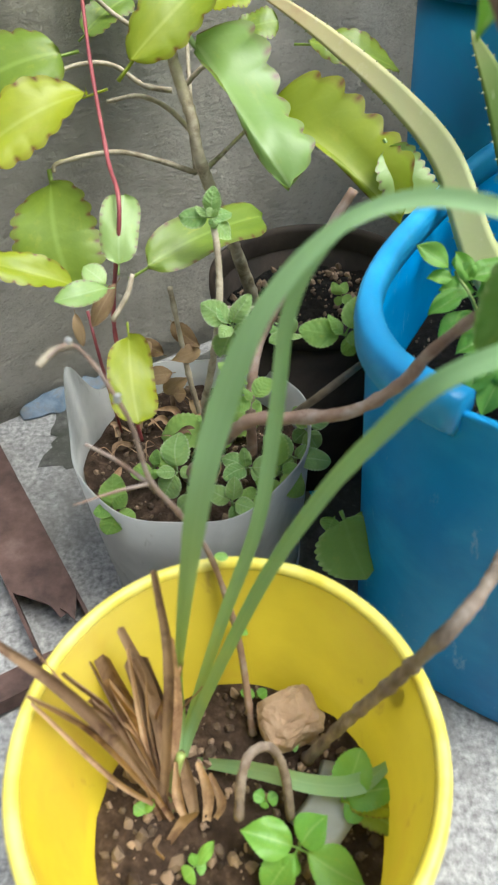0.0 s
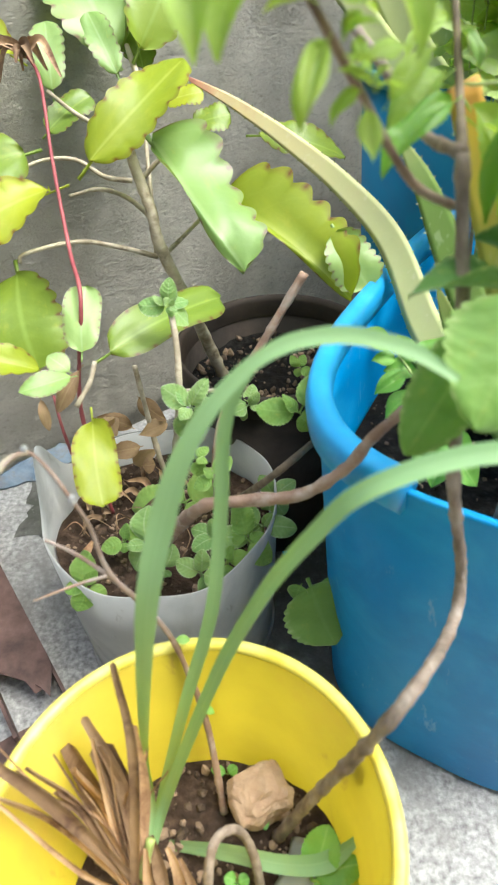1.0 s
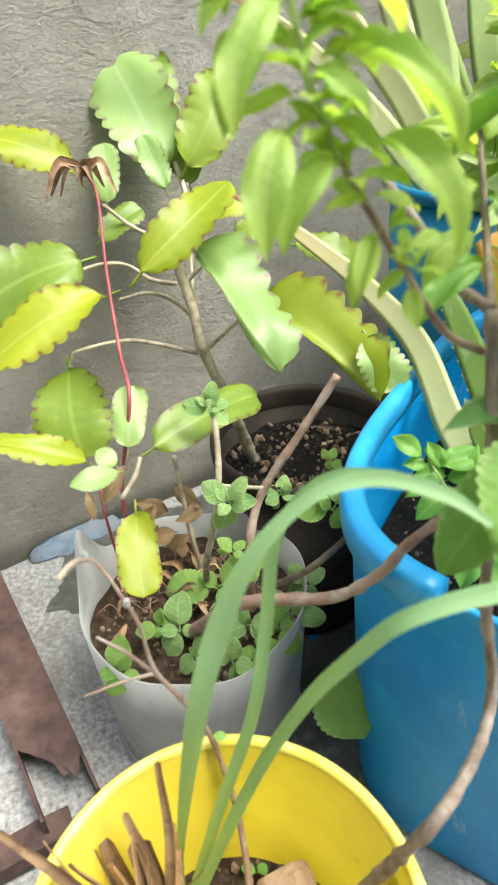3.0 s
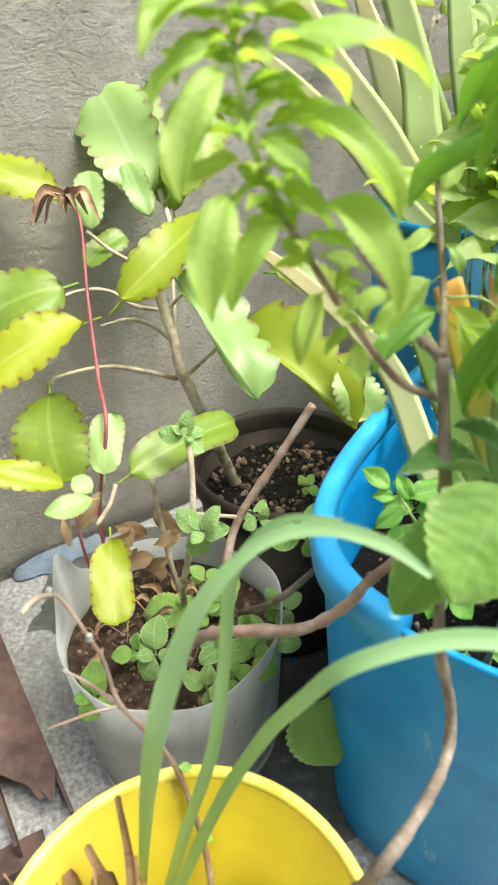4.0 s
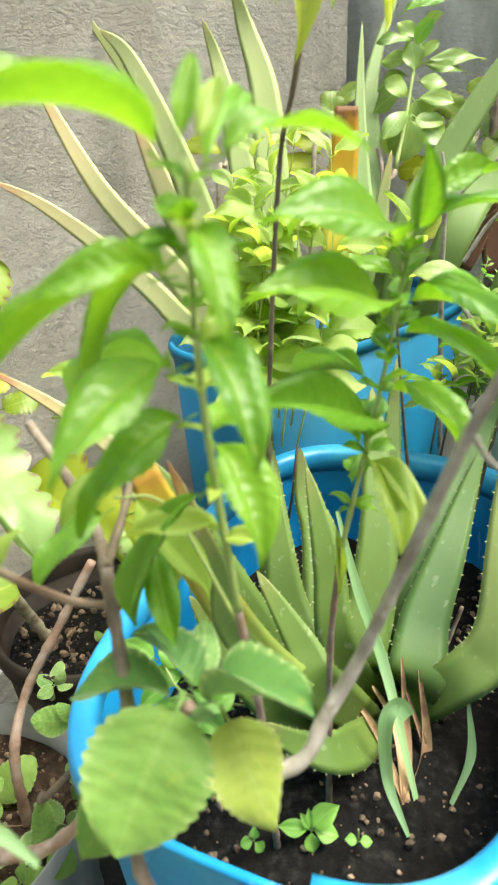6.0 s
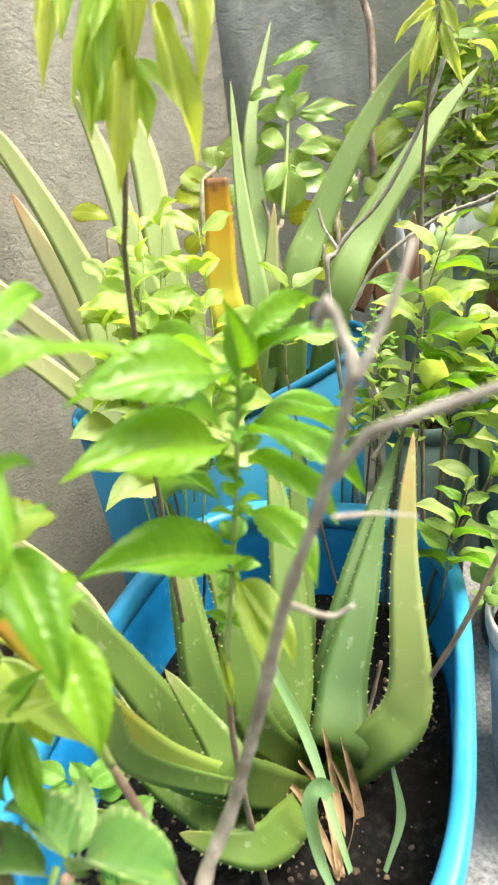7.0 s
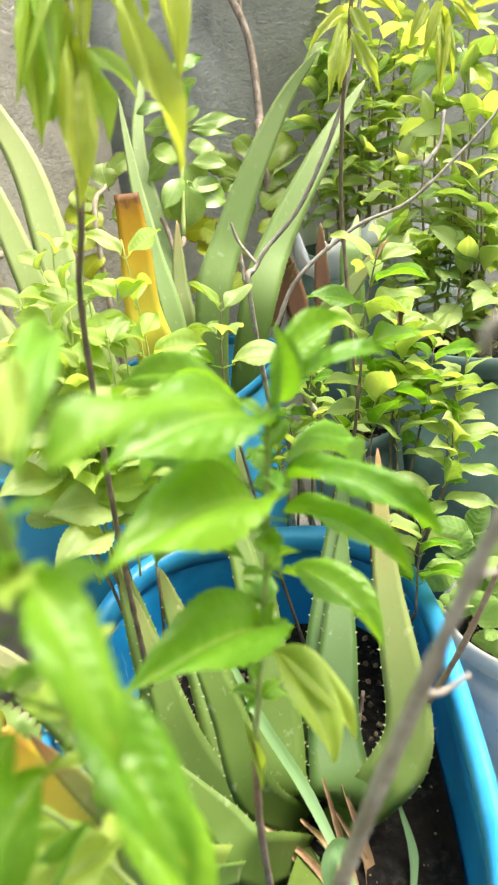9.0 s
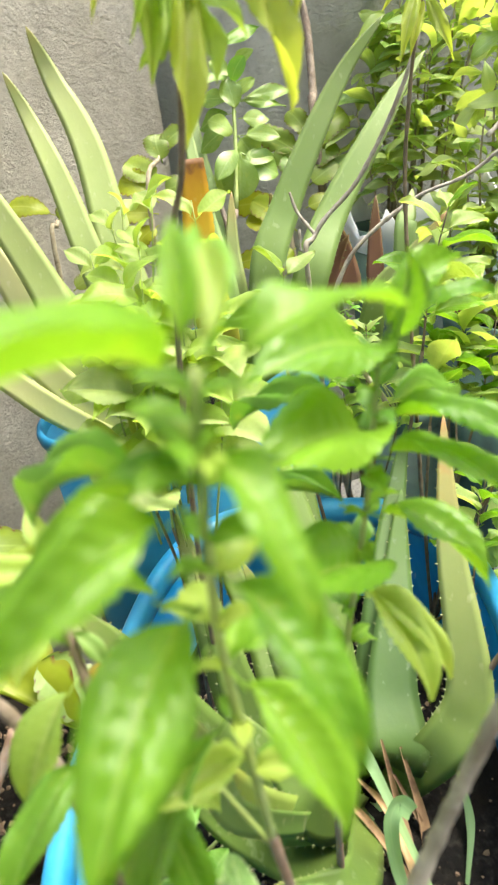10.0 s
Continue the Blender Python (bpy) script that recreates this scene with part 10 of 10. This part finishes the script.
leaf(kal, "oregano", OREGANO, (0.856, 0.754, 0.303), (0.853, 0.798, 0.338), 0.042, (-0.37, -0.07, 0.92), 0.15)
leaf(kal, "oregano", OREGANO, (0.856, 0.754, 0.303), (0.802, 0.769, 0.322), 0.037, (0.08, -0.54, 0.72), 0.25)
leaf(kal, "oregano", OREGANO, (0.856, 0.754, 0.303), (0.813, 0.764, 0.284), 0.040, (-0.49, -0.12, 0.88), 0.40)
leaf(kal, "oregano", OREGANO, (0.856, 0.754, 0.303), (0.897, 0.734, 0.264), 0.041, (-0.27, -0.10, 0.91), 0.15)
stem(kal, [(0.930, 0.700, 0.240), (0.888, 0.751, 0.311), (0.846, 0.802, 0.342)], 0.0030, 0.0020, GREEN_STEM)
leaf(kal, "oregano", OREGANO, (0.846, 0.802, 0.342), (0.868, 0.803, 0.364), 0.022, (0.03, -0.54, 0.70), 0.25)
leaf(kal, "oregano", OREGANO, (0.846, 0.802, 0.342), (0.880, 0.838, 0.396), 0.053, (-0.30, -0.24, 0.82), 0.40)
leaf(kal, "oregano", OREGANO, (0.846, 0.802, 0.342), (0.817, 0.813, 0.366), 0.023, (-0.45, -0.04, 0.93), 0.15)
leaf(kal, "oregano", OREGANO, (0.846, 0.802, 0.342), (0.801, 0.819, 0.305), 0.051, (0.08, -0.56, 0.71), 0.25)
leaf(kal, "oregano", OREGANO, (0.846, 0.802, 0.342), (0.835, 0.798, 0.318), 0.025, (-0.40, -0.18, 0.85), 0.40)
leaf(kal, "oregano", OREGANO, (0.846, 0.802, 0.342), (0.893, 0.763, 0.353), 0.045, (-0.37, -0.07, 0.91), 0.15)
stem(kal, [(0.930, 0.700, 0.240), (0.888, 0.704, 0.278), (0.845, 0.709, 0.276)], 0.0030, 0.0020, GREEN_STEM)
leaf(kal, "oregano", OREGANO, (0.845, 0.709, 0.276), (0.860, 0.722, 0.298), 0.022, (-0.19, -0.38, 0.77), 0.25)
leaf(kal, "oregano", OREGANO, (0.845, 0.709, 0.276), (0.832, 0.749, 0.329), 0.050, (-0.63, -0.05, 0.91), 0.40)
leaf(kal, "oregano", OREGANO, (0.845, 0.709, 0.276), (0.816, 0.710, 0.275), 0.021, (0.15, -0.31, 0.85), 0.15)
leaf(kal, "oregano", OREGANO, (0.845, 0.709, 0.276), (0.815, 0.723, 0.221), 0.051, (-0.28, -0.32, 0.81), 0.25)
leaf(kal, "oregano", OREGANO, (0.845, 0.709, 0.276), (0.863, 0.692, 0.267), 0.021, (-0.59, -0.05, 0.91), 0.40)
leaf(kal, "oregano", OREGANO, (0.845, 0.709, 0.276), (0.904, 0.683, 0.300), 0.048, (0.19, -0.33, 0.84), 0.15)
stem(kal, [(0.930, 0.700, 0.240), (0.906, 0.752, 0.329), (0.882, 0.804, 0.378)], 0.0030, 0.0020, GREEN_STEM)
leaf(kal, "oregano", OREGANO, (0.882, 0.804, 0.378), (0.874, 0.820, 0.397), 0.019, (-0.11, -0.48, 0.70), 0.25)
leaf(kal, "oregano", OREGANO, (0.882, 0.804, 0.378), (0.844, 0.847, 0.401), 0.044, (-0.65, -0.08, 0.87), 0.40)
leaf(kal, "oregano", OREGANO, (0.882, 0.804, 0.378), (0.867, 0.795, 0.367), 0.019, (0.06, -0.29, 0.84), 0.15)
leaf(kal, "oregano", OREGANO, (0.882, 0.804, 0.378), (0.893, 0.793, 0.327), 0.044, (-0.20, -0.42, 0.73), 0.25)
leaf(kal, "oregano", OREGANO, (0.882, 0.804, 0.378), (0.909, 0.794, 0.379), 0.020, (-0.64, -0.07, 0.87), 0.40)
leaf(kal, "oregano", OREGANO, (0.882, 0.804, 0.378), (0.910, 0.801, 0.428), 0.040, (0.13, -0.33, 0.81), 0.15)
stem(kal, [(0.930, 0.700, 0.240), (0.918, 0.729, 0.316), (0.905, 0.758, 0.352)], 0.0030, 0.0020, GREEN_STEM)
leaf(kal, "oregano", OREGANO, (0.905, 0.758, 0.352), (0.881, 0.797, 0.384), 0.041, (-0.67, -0.18, 0.80), 0.25)
leaf(kal, "oregano", OREGANO, (0.905, 0.758, 0.352), (0.857, 0.747, 0.338), 0.040, (0.12, -0.44, 0.76), 0.40)
leaf(kal, "oregano", OREGANO, (0.905, 0.758, 0.352), (0.896, 0.757, 0.308), 0.038, (-0.29, -0.11, 0.90), 0.15)
leaf(kal, "oregano", OREGANO, (0.905, 0.758, 0.352), (0.961, 0.729, 0.342), 0.045, (-0.61, -0.20, 0.79), 0.25)
leaf(kal, "oregano", OREGANO, (0.905, 0.758, 0.352), (0.939, 0.745, 0.383), 0.034, (0.12, -0.45, 0.75), 0.40)
leaf(kal, "oregano", OREGANO, (0.905, 0.758, 0.352), (0.944, 0.796, 0.400), 0.052, (-0.39, -0.06, 0.90), 0.15)
stem(kal, [(0.930, 0.700, 0.240), (0.856, 0.728, 0.299), (0.782, 0.757, 0.318)], 0.0030, 0.0020, GREEN_STEM)
leaf(kal, "oregano", OREGANO, (0.782, 0.757, 0.318), (0.761, 0.757, 0.318), 0.014, (0.02, -0.50, 0.74), 0.25)
leaf(kal, "oregano", OREGANO, (0.782, 0.757, 0.318), (0.769, 0.760, 0.301), 0.018, (-0.60, -0.07, 0.91), 0.40)
leaf(kal, "oregano", OREGANO, (0.782, 0.757, 0.318), (0.801, 0.747, 0.309), 0.016, (-0.02, -0.24, 0.87), 0.15)
leaf(kal, "oregano", OREGANO, (0.782, 0.757, 0.318), (0.800, 0.744, 0.325), 0.016, (-0.07, -0.46, 0.75), 0.25)
leaf(kal, "oregano", OREGANO, (0.782, 0.757, 0.318), (0.797, 0.767, 0.332), 0.017, (-0.62, -0.06, 0.91), 0.40)
leaf(kal, "oregano", OREGANO, (0.782, 0.757, 0.318), (0.768, 0.767, 0.333), 0.015, (0.08, -0.29, 0.86), 0.15)
